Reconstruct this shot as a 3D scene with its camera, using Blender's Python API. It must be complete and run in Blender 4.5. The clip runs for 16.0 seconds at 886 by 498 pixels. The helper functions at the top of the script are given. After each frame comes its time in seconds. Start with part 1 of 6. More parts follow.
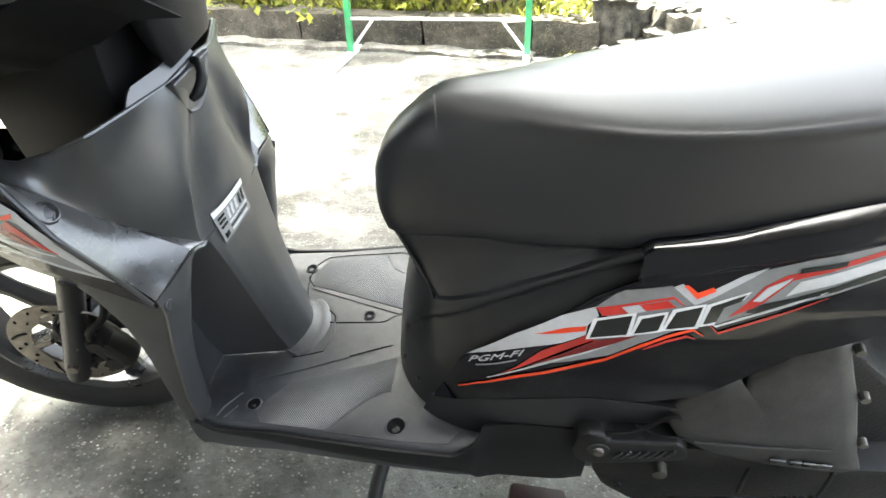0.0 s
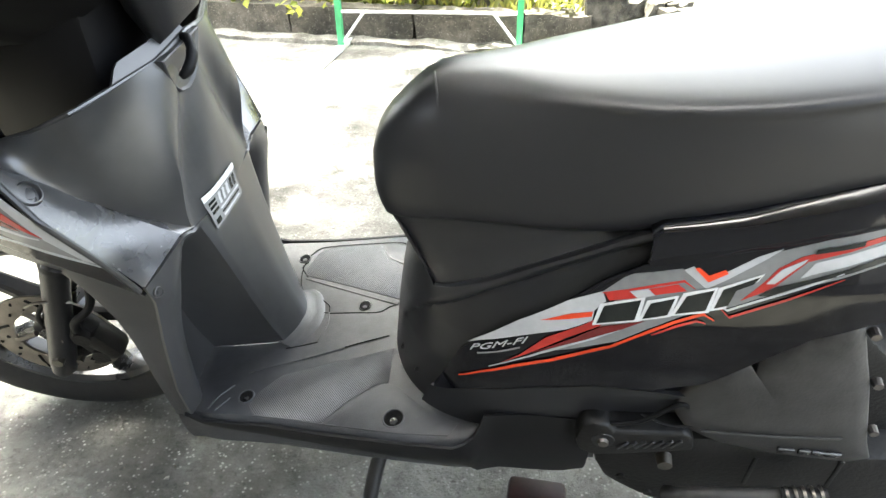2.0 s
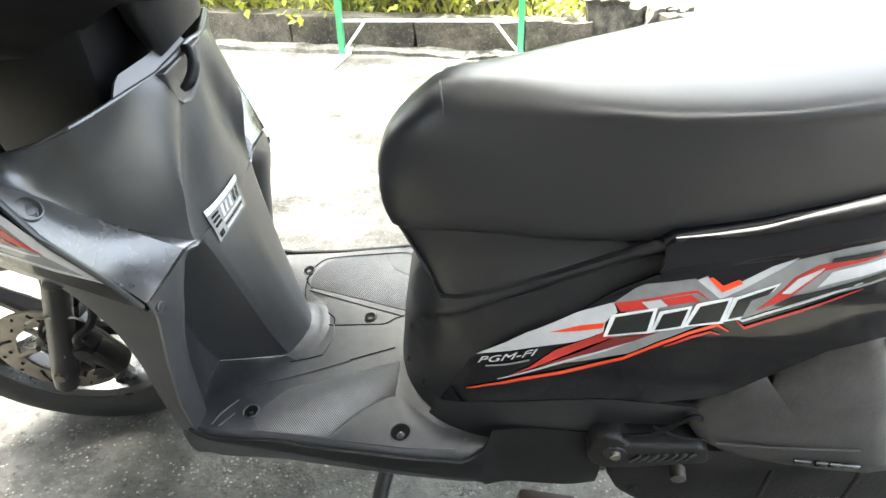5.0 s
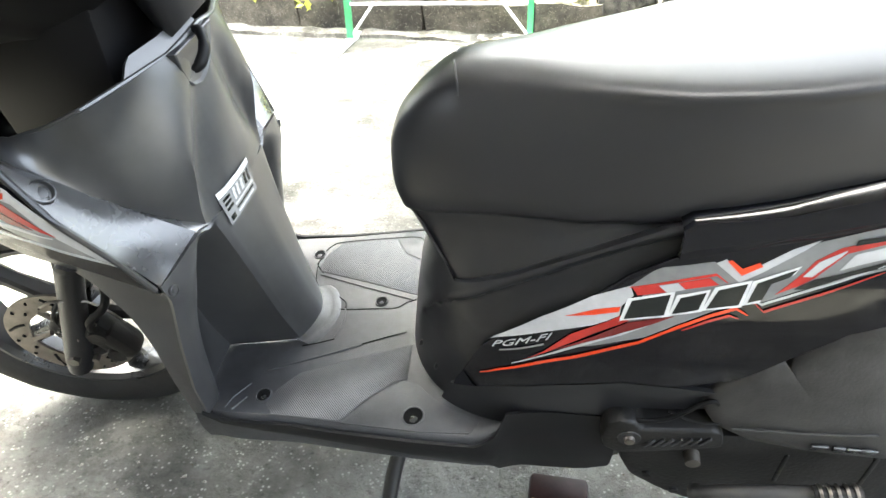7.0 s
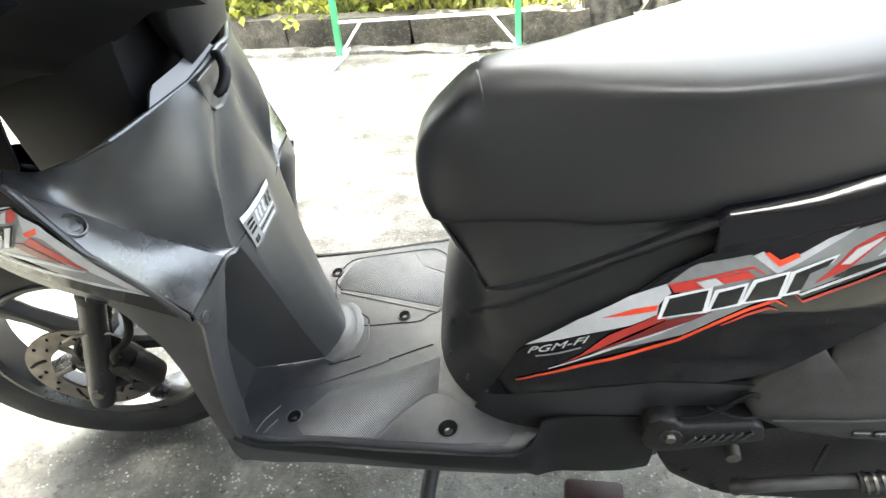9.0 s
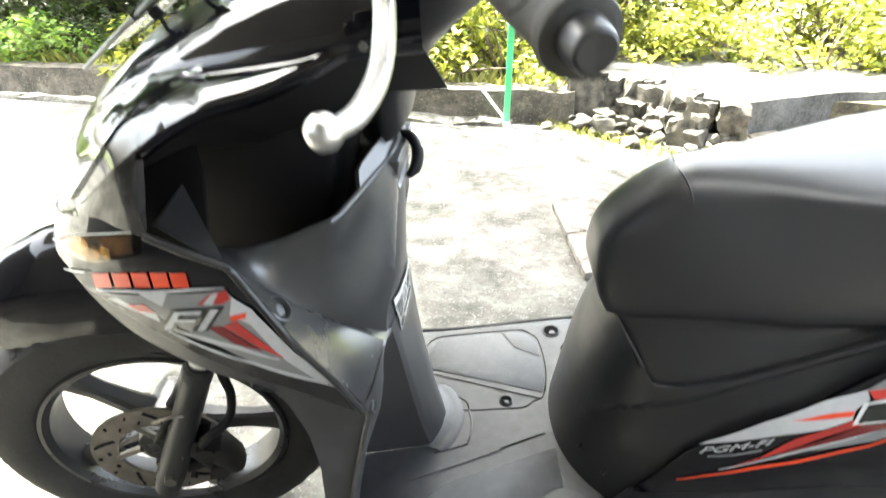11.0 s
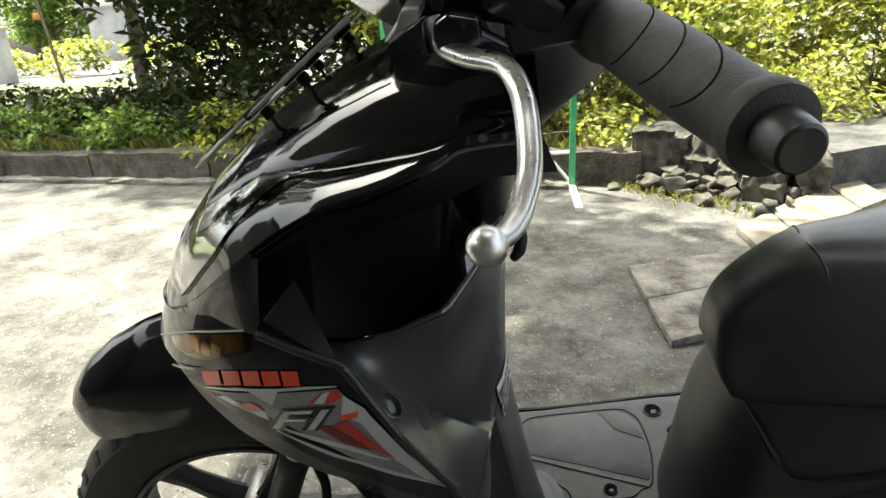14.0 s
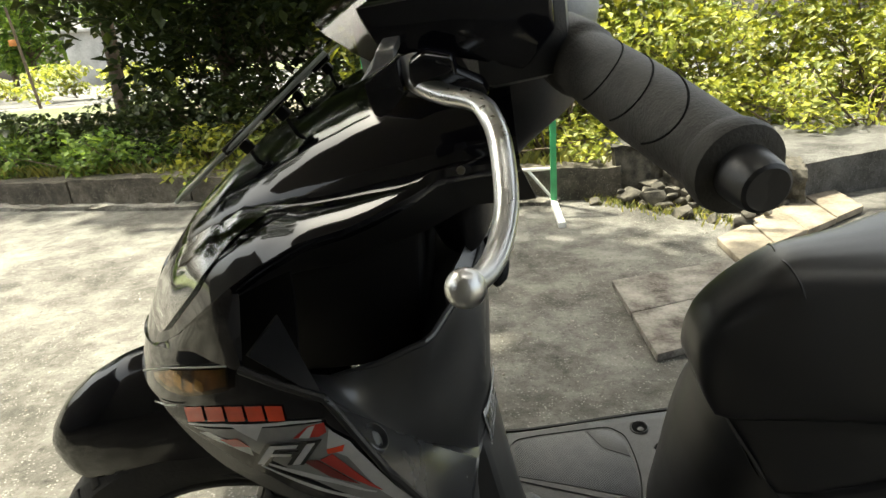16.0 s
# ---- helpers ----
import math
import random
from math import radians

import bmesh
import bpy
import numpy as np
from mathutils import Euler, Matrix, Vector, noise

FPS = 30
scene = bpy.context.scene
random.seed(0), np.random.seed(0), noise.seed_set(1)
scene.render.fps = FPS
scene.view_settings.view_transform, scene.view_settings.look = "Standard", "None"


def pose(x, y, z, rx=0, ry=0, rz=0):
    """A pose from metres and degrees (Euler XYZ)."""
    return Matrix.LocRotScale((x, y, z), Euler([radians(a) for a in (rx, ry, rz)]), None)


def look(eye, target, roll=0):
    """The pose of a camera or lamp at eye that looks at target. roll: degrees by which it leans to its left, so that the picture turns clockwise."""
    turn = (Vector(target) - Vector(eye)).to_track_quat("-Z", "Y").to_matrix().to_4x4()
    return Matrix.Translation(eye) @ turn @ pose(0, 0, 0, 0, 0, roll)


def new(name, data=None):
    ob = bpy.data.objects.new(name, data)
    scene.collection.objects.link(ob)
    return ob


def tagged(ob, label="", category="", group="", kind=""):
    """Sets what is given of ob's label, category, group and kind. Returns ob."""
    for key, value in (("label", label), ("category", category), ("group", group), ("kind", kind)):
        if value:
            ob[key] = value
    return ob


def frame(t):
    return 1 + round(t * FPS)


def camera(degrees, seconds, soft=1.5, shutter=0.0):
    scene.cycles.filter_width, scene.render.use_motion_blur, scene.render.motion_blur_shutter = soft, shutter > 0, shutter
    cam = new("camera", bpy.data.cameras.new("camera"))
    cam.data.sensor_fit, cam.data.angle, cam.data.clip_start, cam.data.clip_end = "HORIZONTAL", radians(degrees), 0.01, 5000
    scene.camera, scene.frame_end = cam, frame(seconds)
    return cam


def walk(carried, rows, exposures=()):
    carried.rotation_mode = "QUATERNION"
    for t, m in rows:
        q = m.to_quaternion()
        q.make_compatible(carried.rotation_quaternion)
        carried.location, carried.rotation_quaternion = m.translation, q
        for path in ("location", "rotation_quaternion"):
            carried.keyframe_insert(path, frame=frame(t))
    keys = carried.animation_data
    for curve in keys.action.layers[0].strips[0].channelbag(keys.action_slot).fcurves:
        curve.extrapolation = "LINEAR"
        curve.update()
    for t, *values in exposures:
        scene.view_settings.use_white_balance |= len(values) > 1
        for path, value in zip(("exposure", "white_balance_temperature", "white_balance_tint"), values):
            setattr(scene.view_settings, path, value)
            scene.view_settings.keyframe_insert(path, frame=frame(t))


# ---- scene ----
cam = camera(71.2, 16.0, soft=1.5, shutter=0.4)
PATH = [
    (0, (0.16, -0.728, 0.848), (-0.119, 0.962, -0.185), -1.4),
    (0.5, (0.161, -0.723, 0.854), (-0.177, 0.957, -0.177), -3.2),
    (1, (0.165, -0.717, 0.838), (-0.107, 0.973, -0.195), -2.1),
    (1.5, (0.156, -0.715, 0.828), (-0.1, 0.974, -0.213), -1.4),
    (2, (0.146, -0.718, 0.824), (-0.099, 0.973, -0.215), -0.9),
    (2.5, (0.139, -0.717, 0.824), (-0.102, 0.976, -0.214), -0.9),
    (3, (0.134, -0.71, 0.823), (-0.101, 0.976, -0.226), -1.8),
    (3.5, (0.13, -0.713, 0.826), (-0.128, 0.968, -0.225), -1.9),
    (4, (0.138, -0.708, 0.83), (-0.124, 0.988, -0.197), -2.0),
    (4.2, (0.139, -0.708, 0.828), (-0.111, 0.995, -0.191), -1.6),
    (6.5, (0.141, -0.704, 0.819), (-0.126, 0.983, -0.223), -1.9),
    (7, (0.133, -0.704, 0.817), (-0.143, 0.971, -0.241), -2.1),
    (7.5, (0.131, -0.712, 0.823), (-0.2, 0.957, -0.229), -3.0),
    (8, (0.135, -0.71, 0.822), (-0.217, 0.954, -0.231), -3.9),
    (8.2, (0.141, -0.703, 0.828), (-0.212, 0.964, -0.219), -4.8),
    (10.3, (-0.095, -0.721, 0.798), (-0.193, 1.045, -0.136), -1.6),
    (10.5, (-0.125, -0.721, 0.801), (-0.222, 1.059, -0.105), -0.6),
    (11, (-0.158, -0.697, 0.843), (-0.21, 1.108, -0.017), 0.8),
    (11.1, (-0.171, -0.694, 0.861), (-0.212, 1.115, 0.009), 1.2),
    (11.5, (-0.201, -0.695, 0.878), (-0.418, 1.143, 0.122), -3.4),
    (12, (-0.205, -0.681, 0.864), (-0.474, 1.164, 0.142), -3.4),
    (12.5, (-0.201, -0.675, 0.853), (-0.482, 1.176, 0.15), -2.9),
    (13, (-0.206, -0.676, 0.852), (-0.481, 1.184, 0.169), -2.6),
    (13.5, (-0.202, -0.674, 0.857), (-0.46, 1.193, 0.187), -3.3),
    (14, (-0.202, -0.671, 0.855), (-0.449, 1.197, 0.184), -3.2),
    (14.5, (-0.199, -0.666, 0.857), (-0.42, 1.206, 0.188), -3.8),
    (15, (-0.199, -0.666, 0.859), (-0.395, 1.211, 0.198), -3.9),
    (15.5, (-0.198, -0.668, 0.862), (-0.387, 1.219, 0.227), -3.9),
    (16, (-0.199, -0.67, 0.865), (-0.396, 1.22, 0.242), -4.2),
]
EXPOSURES = [(0, 4.36, 6500, 2), (4, 4.6, 6500, 2), (8, 4.75, 6500, 2), (10.5, 4.54, 6500, 2), (11.2, 4.46, 6500, 2), (12, 4.01, 6500, 3), (12.6, 3.49, 6500, 3), (13.2, 2.97, 6550, 2), (14, 2.6, 6750, 1), (16, 2.29, 7150, 0)]
walk(cam, [(t, look(eye, target, roll)) for t, eye, target, roll in PATH], EXPOSURES)

# ---- world and light ----
SUN_ELEV, SUN_ROT = radians(67), radians(-47)
world = bpy.data.worlds.new("sky")
scene.world = world
world.use_nodes = True
wn = world.node_tree.nodes
sky = wn.new("ShaderNodeTexSky")
sky.sky_type, sky.sun_disc = "NISHITA", False
sky.sun_elevation, sky.sun_rotation = SUN_ELEV, SUN_ROT
haze = wn.new("ShaderNodeHueSaturation")
haze.inputs["Saturation"].default_value = 0.55
world.node_tree.links.new(sky.outputs[0], haze.inputs["Color"])
world.node_tree.links.new(haze.outputs[0], wn["Background"].inputs[0])
sky.air_density, sky.dust_density, sky.ozone_density, sky.altitude = 0.6, 7.0, 0.6, 0
wn["Background"].inputs[1].default_value = 0.15
sun = new("sun", bpy.data.lights.new("sun", "SUN"))
sun.data.energy, sun.data.angle, sun.data.color = 2.9, radians(0.6), (1.0, 0.95, 0.86)
SUN_FROM = Vector((-0.30, 0.28, 1.0))
sun.matrix_world = look(SUN_FROM * 20, (0, 0, 0))


# ---- materials ----
def material(name, base, rough=0.5, metal=0.0, var=0.0, scale=20.0, bump=0.0, bump_scale=200.0, coat=0.0, second=None, rough_var=0.0, spec=0.5):
    """A node material: base colour with noise at two scales, fine relief, wear in the gloss."""
    m = bpy.data.materials.new(name)
    m.use_nodes = True
    nt = m.node_tree
    b = nt.nodes["Principled BSDF"]
    b.inputs["Base Color"].default_value = (*base, 1)
    b.inputs["Roughness"].default_value = rough
    b.inputs["Metallic"].default_value = metal
    b.inputs["Coat Weight"].default_value = coat
    b.inputs["Coat Roughness"].default_value = 0.06
    b.inputs["Specular IOR Level"].default_value = spec
    tc = nt.nodes.new("ShaderNodeTexCoord")
    if var or second:
        n1 = nt.nodes.new("ShaderNodeTexNoise")
        n1.inputs["Scale"].default_value, n1.inputs["Detail"].default_value = scale, 8
        n2 = nt.nodes.new("ShaderNodeTexNoise")
        n2.inputs["Scale"].default_value, n2.inputs["Detail"].default_value = scale * 9, 4
        mixf = nt.nodes.new("ShaderNodeMath")
        mixf.operation = "MULTIPLY_ADD"
        nt.links.new(tc.outputs["Object"], n1.inputs["Vector"])
        nt.links.new(tc.outputs["Object"], n2.inputs["Vector"])
        nt.links.new(n2.outputs["Fac"], mixf.inputs[0])
        mixf.inputs[1].default_value = 0.4
        nt.links.new(n1.outputs["Fac"], mixf.inputs[2])
        ramp = nt.nodes.new("ShaderNodeValToRGB")
        ramp.color_ramp.elements[0].position, ramp.color_ramp.elements[1].position = 0.5, 0.9
        lo = [max(0, c * (1 - var)) for c in base]
        hi = second or [min(1, c * (1 + var)) for c in base]
        ramp.color_ramp.elements[0].color, ramp.color_ramp.elements[1].color = (*lo, 1), (*hi, 1)
        nt.links.new(mixf.outputs[0], ramp.inputs[0])
        nt.links.new(ramp.outputs[0], b.inputs["Base Color"])
        if rough_var:
            mr = nt.nodes.new("ShaderNodeMapRange")
            mr.inputs["From Min"].default_value, mr.inputs["From Max"].default_value = 0.4, 0.95
            mr.inputs["To Min"].default_value, mr.inputs["To Max"].default_value = rough - rough_var, rough + rough_var
            nt.links.new(mixf.outputs[0], mr.inputs[0])
            nt.links.new(mr.outputs[0], b.inputs["Roughness"])
    if bump:
        n3 = nt.nodes.new("ShaderNodeTexNoise")
        n3.inputs["Scale"].default_value, n3.inputs["Detail"].default_value = bump_scale, 6
        bp = nt.nodes.new("ShaderNodeBump")
        bp.inputs["Strength"].default_value, bp.inputs["Distance"].default_value = bump, 0.002
        nt.links.new(tc.outputs["Object"], n3.inputs["Vector"])
        nt.links.new(n3.outputs["Fac"], bp.inputs["Height"])
        nt.links.new(bp.outputs[0], b.inputs["Normal"])
    return m


GLOSS = material("gloss_black_paint", (0.004, 0.004, 0.006), 0.07, var=0.3, scale=6, rough_var=0.03, spec=0.42)
MATT = material("grey_grained_plastic", (0.020, 0.020, 0.022), 0.34, var=0.25, scale=7, bump=0.2, bump_scale=900, rough_var=0.08, second=(0.038, 0.038, 0.040), spec=0.7)
DARKP = material("black_grained_plastic", (0.009, 0.009, 0.010), 0.4, var=0.3, scale=8, bump=0.2, bump_scale=700, rough_var=0.08)
FLOORM = material("footboard_plastic", (0.024, 0.0247, 0.0275), 0.40, var=0.3, scale=9, bump=0.25, bump_scale=900, rough_var=0.08, second=(0.048, 0.049, 0.053), spec=0.6)
SHIELDM = material("shield_plastic", (0.022, 0.022, 0.023), 0.38, var=0.25, scale=7, bump=0.03, bump_scale=900, rough_var=0.05, second=(0.038, 0.038, 0.039), spec=1.0)
SATIN = material("satin_black_plastic", (0.0122, 0.0123, 0.0138), 0.37, var=0.25, scale=8, bump=0.06, bump_scale=500, rough_var=0.05, spec=0.5)
SKIRTM = material("dull_black_plastic", (0.006, 0.006, 0.0065), 0.5, var=0.3, scale=8, bump=0.12, bump_scale=700, rough_var=0.08, spec=0.25)
# Black for joints and gaps; the shade of uncut depth is in the colour.
GAP_SHADE = material("gap_shade_black", (0.004, 0.004, 0.004), 0.9, var=0.2, scale=8, spec=0.1)
# Black plastic, and the deep shade inside the pocket and the hut.
POCKET = material("black_plastic_and_shade", (0.003, 0.003, 0.0035), 0.6, var=0.2, scale=8, spec=0.2)
VINYL = material("seat_vinyl", (0.013, 0.013, 0.0145), 0.36, var=0.08, scale=10, bump=0.06, bump_scale=900, rough_var=0.02, spec=0.7)
RUBBER = material("tyre_rubber", (0.014, 0.0135, 0.0135), 0.75, var=0.35, scale=14, bump=0.3, bump_scale=250, second=(0.022, 0.021, 0.02))
GRIPR = material("grip_rubber", (0.011, 0.0105, 0.0095), 0.62, var=0.7, scale=16, bump=0.25, bump_scale=700, second=(0.042, 0.039, 0.033))
ALU = material("brushed_aluminium", (0.7, 0.7, 0.69), 0.33, 1.0, var=0.12, scale=30, bump=0.08, bump_scale=300, rough_var=0.1)
# Paler, glossier copy of the shield plastic; puts in the ledge's bright reflection.
LEDGEM = material("bright_ledge_plastic", (0.026, 0.026, 0.027), 0.25, var=0.25, scale=7, bump=0.03, bump_scale=900, rough_var=0.05, second=(0.042, 0.042, 0.043), spec=1.0)
CAST = material("dull_cast_aluminium", (0.36, 0.36, 0.36), 0.42, 1.0, var=0.3, scale=35, bump=0.15, bump_scale=260, rough_var=0.12)
STEEL = material("disc_steel", (0.20, 0.185, 0.165), 0.4, 1.0, var=0.25, scale=40, rough_var=0.1)
ENGINE = material("dusty_engine_casing", (0.026, 0.0245, 0.023), 0.5, var=0.55, scale=6, bump=0.16, bump_scale=300, second=(0.060, 0.057, 0.054), rough_var=0.1)
CASE = material("black_oily_casing", (0.004, 0.004, 0.004), 0.5, var=0.5, scale=14, bump=0.35, bump_scale=220, second=(0.012, 0.011, 0.010), rough_var=0.12, spec=0.3)
RIMP = material("dark_rim_paint", (0.018, 0.018, 0.019), 0.3, var=0.3, scale=12, rough_var=0.08)
RED = material("red_decal", (0.40, 0.026, 0.020), 0.25, var=0.2, scale=12, coat=0.4)
DRED = material("dark_red_decal", (0.15, 0.010, 0.010), 0.25, var=0.2, scale=12, coat=0.4)
ORANGE = material("orange_decal", (0.66, 0.055, 0.016), 0.25, var=0.15, scale=12, coat=0.4)
SILVER = material("silver_decal", (0.43, 0.43, 0.435), 0.25, 0.0, var=0.12, scale=15, coat=0.4)
GREYD = material("grey_decal", (0.19, 0.19, 0.187), 0.25, var=0.15, scale=15, coat=0.4)
WHITED = material("white_decal", (0.66, 0.66, 0.66), 0.25, var=0.05, scale=15, coat=0.4)
BLACKD = material("black_decal", (0.008, 0.01, 0.009), 0.2, var=0.1, scale=15, coat=0.4)
CHROME = material("chrome_plating", (0.75, 0.75, 0.76), 0.08, 1.0, var=0.05, scale=20)
GREEN = material("green_painted_steel", (0.05, 0.33, 0.13), 0.45, var=0.25, scale=15, bump=0.2, bump_scale=120)
WHITEP = material("white_painted_steel", (0.72, 0.72, 0.68), 0.5, var=0.2, scale=12, bump=0.2, bump_scale=120)
WOOD = material("weathered_board", (0.092, 0.068, 0.050), 0.85, var=0.65, scale=11, bump=0.9, bump_scale=70, second=(0.235, 0.22, 0.195))
STONE = material("broken_stone", (0.036, 0.032, 0.024), 0.95, var=0.7, scale=16, bump=1.0, bump_scale=60, second=(0.115, 0.104, 0.080))
PLASTER = material("blocker_plaster", (0.24, 0.23, 0.21), 0.9, var=0.1, scale=2, bump=0.3, bump_scale=40)
BARK = material("tree_bark", (0.12, 0.09, 0.065), 0.95, var=0.4, scale=12, bump=1.0, bump_scale=50)


def glass(name, tint, rough=0.02, ior=1.45):
    m = bpy.data.materials.new(name)
    m.use_nodes = True
    b = m.node_tree.nodes["Principled BSDF"]
    b.inputs["Base Color"].default_value = (*tint, 1)
    b.inputs["Roughness"].default_value = rough
    b.inputs["Transmission Weight"].default_value = 1.0
    b.inputs["IOR"].default_value = ior
    return m


METER = glass("smoked_meter_glass", (0.22, 0.20, 0.18), 0.05, 1.25)
TURNG = glass("indicator_glass", (0.55, 0.42, 0.25))
LENS = glass("clear_lamp_lens", (0.95, 0.95, 0.95))
SMOKE = glass("clear_visor", (0.93, 0.95, 0.92), 0.0, 1.08)
EDGE = material("acrylic_edge", (0.30, 0.32, 0.29), 0.3, var=0.2, scale=20)
AMBERF = material("amber_facet", (0.75, 0.50, 0.22), 0.22, 0.8, var=0.5, scale=60)
AMBERB = material("amber_reflector", (0.03, 0.02, 0.01), 0.25, 0.6, var=0.9, scale=45, second=(0.6, 0.42, 0.2))


def ribbed(m, scale, strength, axis="X", dist=0.003):
    """Adds fine parallel ribs to a material's relief."""
    nt = m.node_tree
    b = nt.nodes["Principled BSDF"]
    tc = nt.nodes.new("ShaderNodeTexCoord")
    w = nt.nodes.new("ShaderNodeTexWave")
    w.bands_direction = axis
    w.inputs["Scale"].default_value = scale
    bp = nt.nodes.new("ShaderNodeBump")
    bp.inputs["Strength"].default_value, bp.inputs["Distance"].default_value = strength, dist
    nt.links.new(tc.outputs["Object"], w.inputs["Vector"])
    nt.links.new(w.outputs["Fac"], bp.inputs["Height"])
    nt.links.new(bp.outputs[0], b.inputs["Normal"])
    return m


FACET = ribbed(material("faceted_reflector", (0.62, 0.62, 0.61), 0.2, 0.85, var=0.25, scale=10, rough_var=0.08), 9, 0.6, "DIAGONAL", 0.014)


def leaf_material(name, base, spread):
    m = bpy.data.materials.new(name)
    m.use_nodes = True
    nt = m.node_tree
    b = nt.nodes["Principled BSDF"]
    geo = nt.nodes.new("ShaderNodeNewGeometry")
    ramp = nt.nodes.new("ShaderNodeValToRGB")
    r = ramp.color_ramp
    r.elements[0].color = (base[0] * 0.5, base[1] * 0.6, base[2] * 0.6, 1)
    r.elements[1].color = (base[0] * spread, base[1] * spread * 0.9, base[2], 1)
    e = r.elements.new(0.55)
    e.color = (*base, 1)
    nt.links.new(geo.outputs["Random Per Island"], ramp.inputs[0])
    nt.links.new(ramp.outputs[0], b.inputs["Base Color"])
    b.inputs["Roughness"].default_value = 0.5
    tr = nt.nodes.new("ShaderNodeBsdfTranslucent")
    mix = nt.nodes.new("ShaderNodeMixShader")
    mix.inputs[0].default_value = 0.45
    nt.links.new(ramp.outputs[0], tr.inputs[0])
    nt.links.new(b.outputs[0], mix.inputs[1])
    nt.links.new(tr.outputs[0], mix.inputs[2])
    nt.links.new(mix.outputs[0], nt.nodes["Material Output"].inputs[0])
    return m


# Separate colours for sunlit and shaded foliage; the light is put into them.
LEAF_SUN = leaf_material("sunlit_leaves", (0.25, 0.27, 0.045), 1.7)
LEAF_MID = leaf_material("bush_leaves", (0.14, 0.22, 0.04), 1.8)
LEAF_DARK = leaf_material("dark_shaded_leaves", (0.036, 0.052, 0.012), 1.7)
def chip_material():
    m = material("stone_chip", (0.2, 0.19, 0.16), 0.9)
    nt = m.node_tree
    geo = nt.nodes.new("ShaderNodeNewGeometry")
    ramp = nt.nodes.new("ShaderNodeValToRGB")
    ramp.color_ramp.elements[0].color, ramp.color_ramp.elements[1].color = (0.055, 0.043, 0.028, 1), (0.27, 0.25, 0.22, 1)
    nt.links.new(geo.outputs["Random Per Island"], ramp.inputs[0])
    nt.links.new(ramp.outputs[0], nt.nodes["Principled BSDF"].inputs["Base Color"])
    return m


CHIP = chip_material()
GRASS = leaf_material("dry_grass", (0.22, 0.22, 0.06), 1.6)


def ground_material(name, base, light, dark):
    """Old concrete: cloudy stains, dark patches, exposed aggregate speckles and pits."""
    m = bpy.data.materials.new(name)
    m.use_nodes = True
    nt = m.node_tree
    b = nt.nodes["Principled BSDF"]
    tc = nt.nodes.new("ShaderNodeTexCoord")
    def noise_at(scale, detail=8, rough=0.6):
        n = nt.nodes.new("ShaderNodeTexNoise")
        n.inputs["Scale"].default_value, n.inputs["Detail"].default_value, n.inputs["Roughness"].default_value = scale, detail, rough
        nt.links.new(tc.outputs["Object"], n.inputs["Vector"])
        return n.outputs["Fac"]
    def ramp(fac, stops):
        r = nt.nodes.new("ShaderNodeValToRGB")
        r.color_ramp.elements[0].position, r.color_ramp.elements[0].color = stops[0][0], (*stops[0][1], 1)
        r.color_ramp.elements[1].position, r.color_ramp.elements[1].color = stops[-1][0], (*stops[-1][1], 1)
        for p, c in stops[1:-1]:
            r.color_ramp.elements.new(p).color = (*c, 1)
        nt.links.new(fac, r.inputs[0])
        return r.outputs[0]
    def mix(kind, f, a, c):
        x = nt.nodes.new("ShaderNodeMix")
        x.data_type, x.blend_type = "RGBA", kind
        if isinstance(f, float):
            x.inputs[0].default_value = f
        else:
            nt.links.new(f, x.inputs[0])
        nt.links.new(a, x.inputs[6])
        nt.links.new(c, x.inputs[7])
        return x.outputs[2]
    big = ramp(noise_at(1.6), [(0.3, dark), (0.5, base), (0.72, light)])
    mid = ramp(noise_at(9, 10, 0.7), [(0.32, [c * 0.6 for c in base]), (0.55, base), (0.75, light)])
    col = mix("MIX", 0.55, big, mid)
    blot = ramp(noise_at(3.2, 12, 0.75), [(0.36, (0.30, 0.29, 0.27)), (0.47, (0.66, 0.65, 0.63)), (0.53, (0.92, 0.92, 0.91)), (0.62, (1.2, 1.2, 1.18))])
    col = mix("MULTIPLY", 1.0, col, blot)
    v = nt.nodes.new("ShaderNodeTexVoronoi")
    v.inputs["Scale"].default_value = 120
    nt.links.new(tc.outputs["Object"], v.inputs["Vector"])
    speck = ramp(v.outputs["Distance"], [(0.15, (1, 1, 1)), (0.34, (0, 0, 0))])
    keep = ramp(noise_at(30, 3), [(0.46, (0, 0, 0)), (0.58, (1, 1, 1))])
    both = mix("MULTIPLY", 1.0, speck, keep)
    pale = nt.nodes.new("ShaderNodeRGB")
    pale.outputs[0].default_value = (*[min(1, c * 1.2) for c in light], 1)
    col = mix("MIX", both, col, pale.outputs[0])
    pits = ramp(noise_at(60, 5), [(0.30, (0.35, 0.33, 0.3)), (0.42, (1, 1, 1))])
    col = mix("MULTIPLY", 0.9, col, pits)
    nt.links.new(col, b.inputs["Base Color"])
    b.inputs["Roughness"].default_value = 0.9
    bp = nt.nodes.new("ShaderNodeBump")
    bp.inputs["Strength"].default_value, bp.inputs["Distance"].default_value = 0.9, 0.012
    nt.links.new(noise_at(45, 10, 0.7), bp.inputs["Height"])
    nt.links.new(bp.outputs[0], b.inputs["Normal"])
    return m


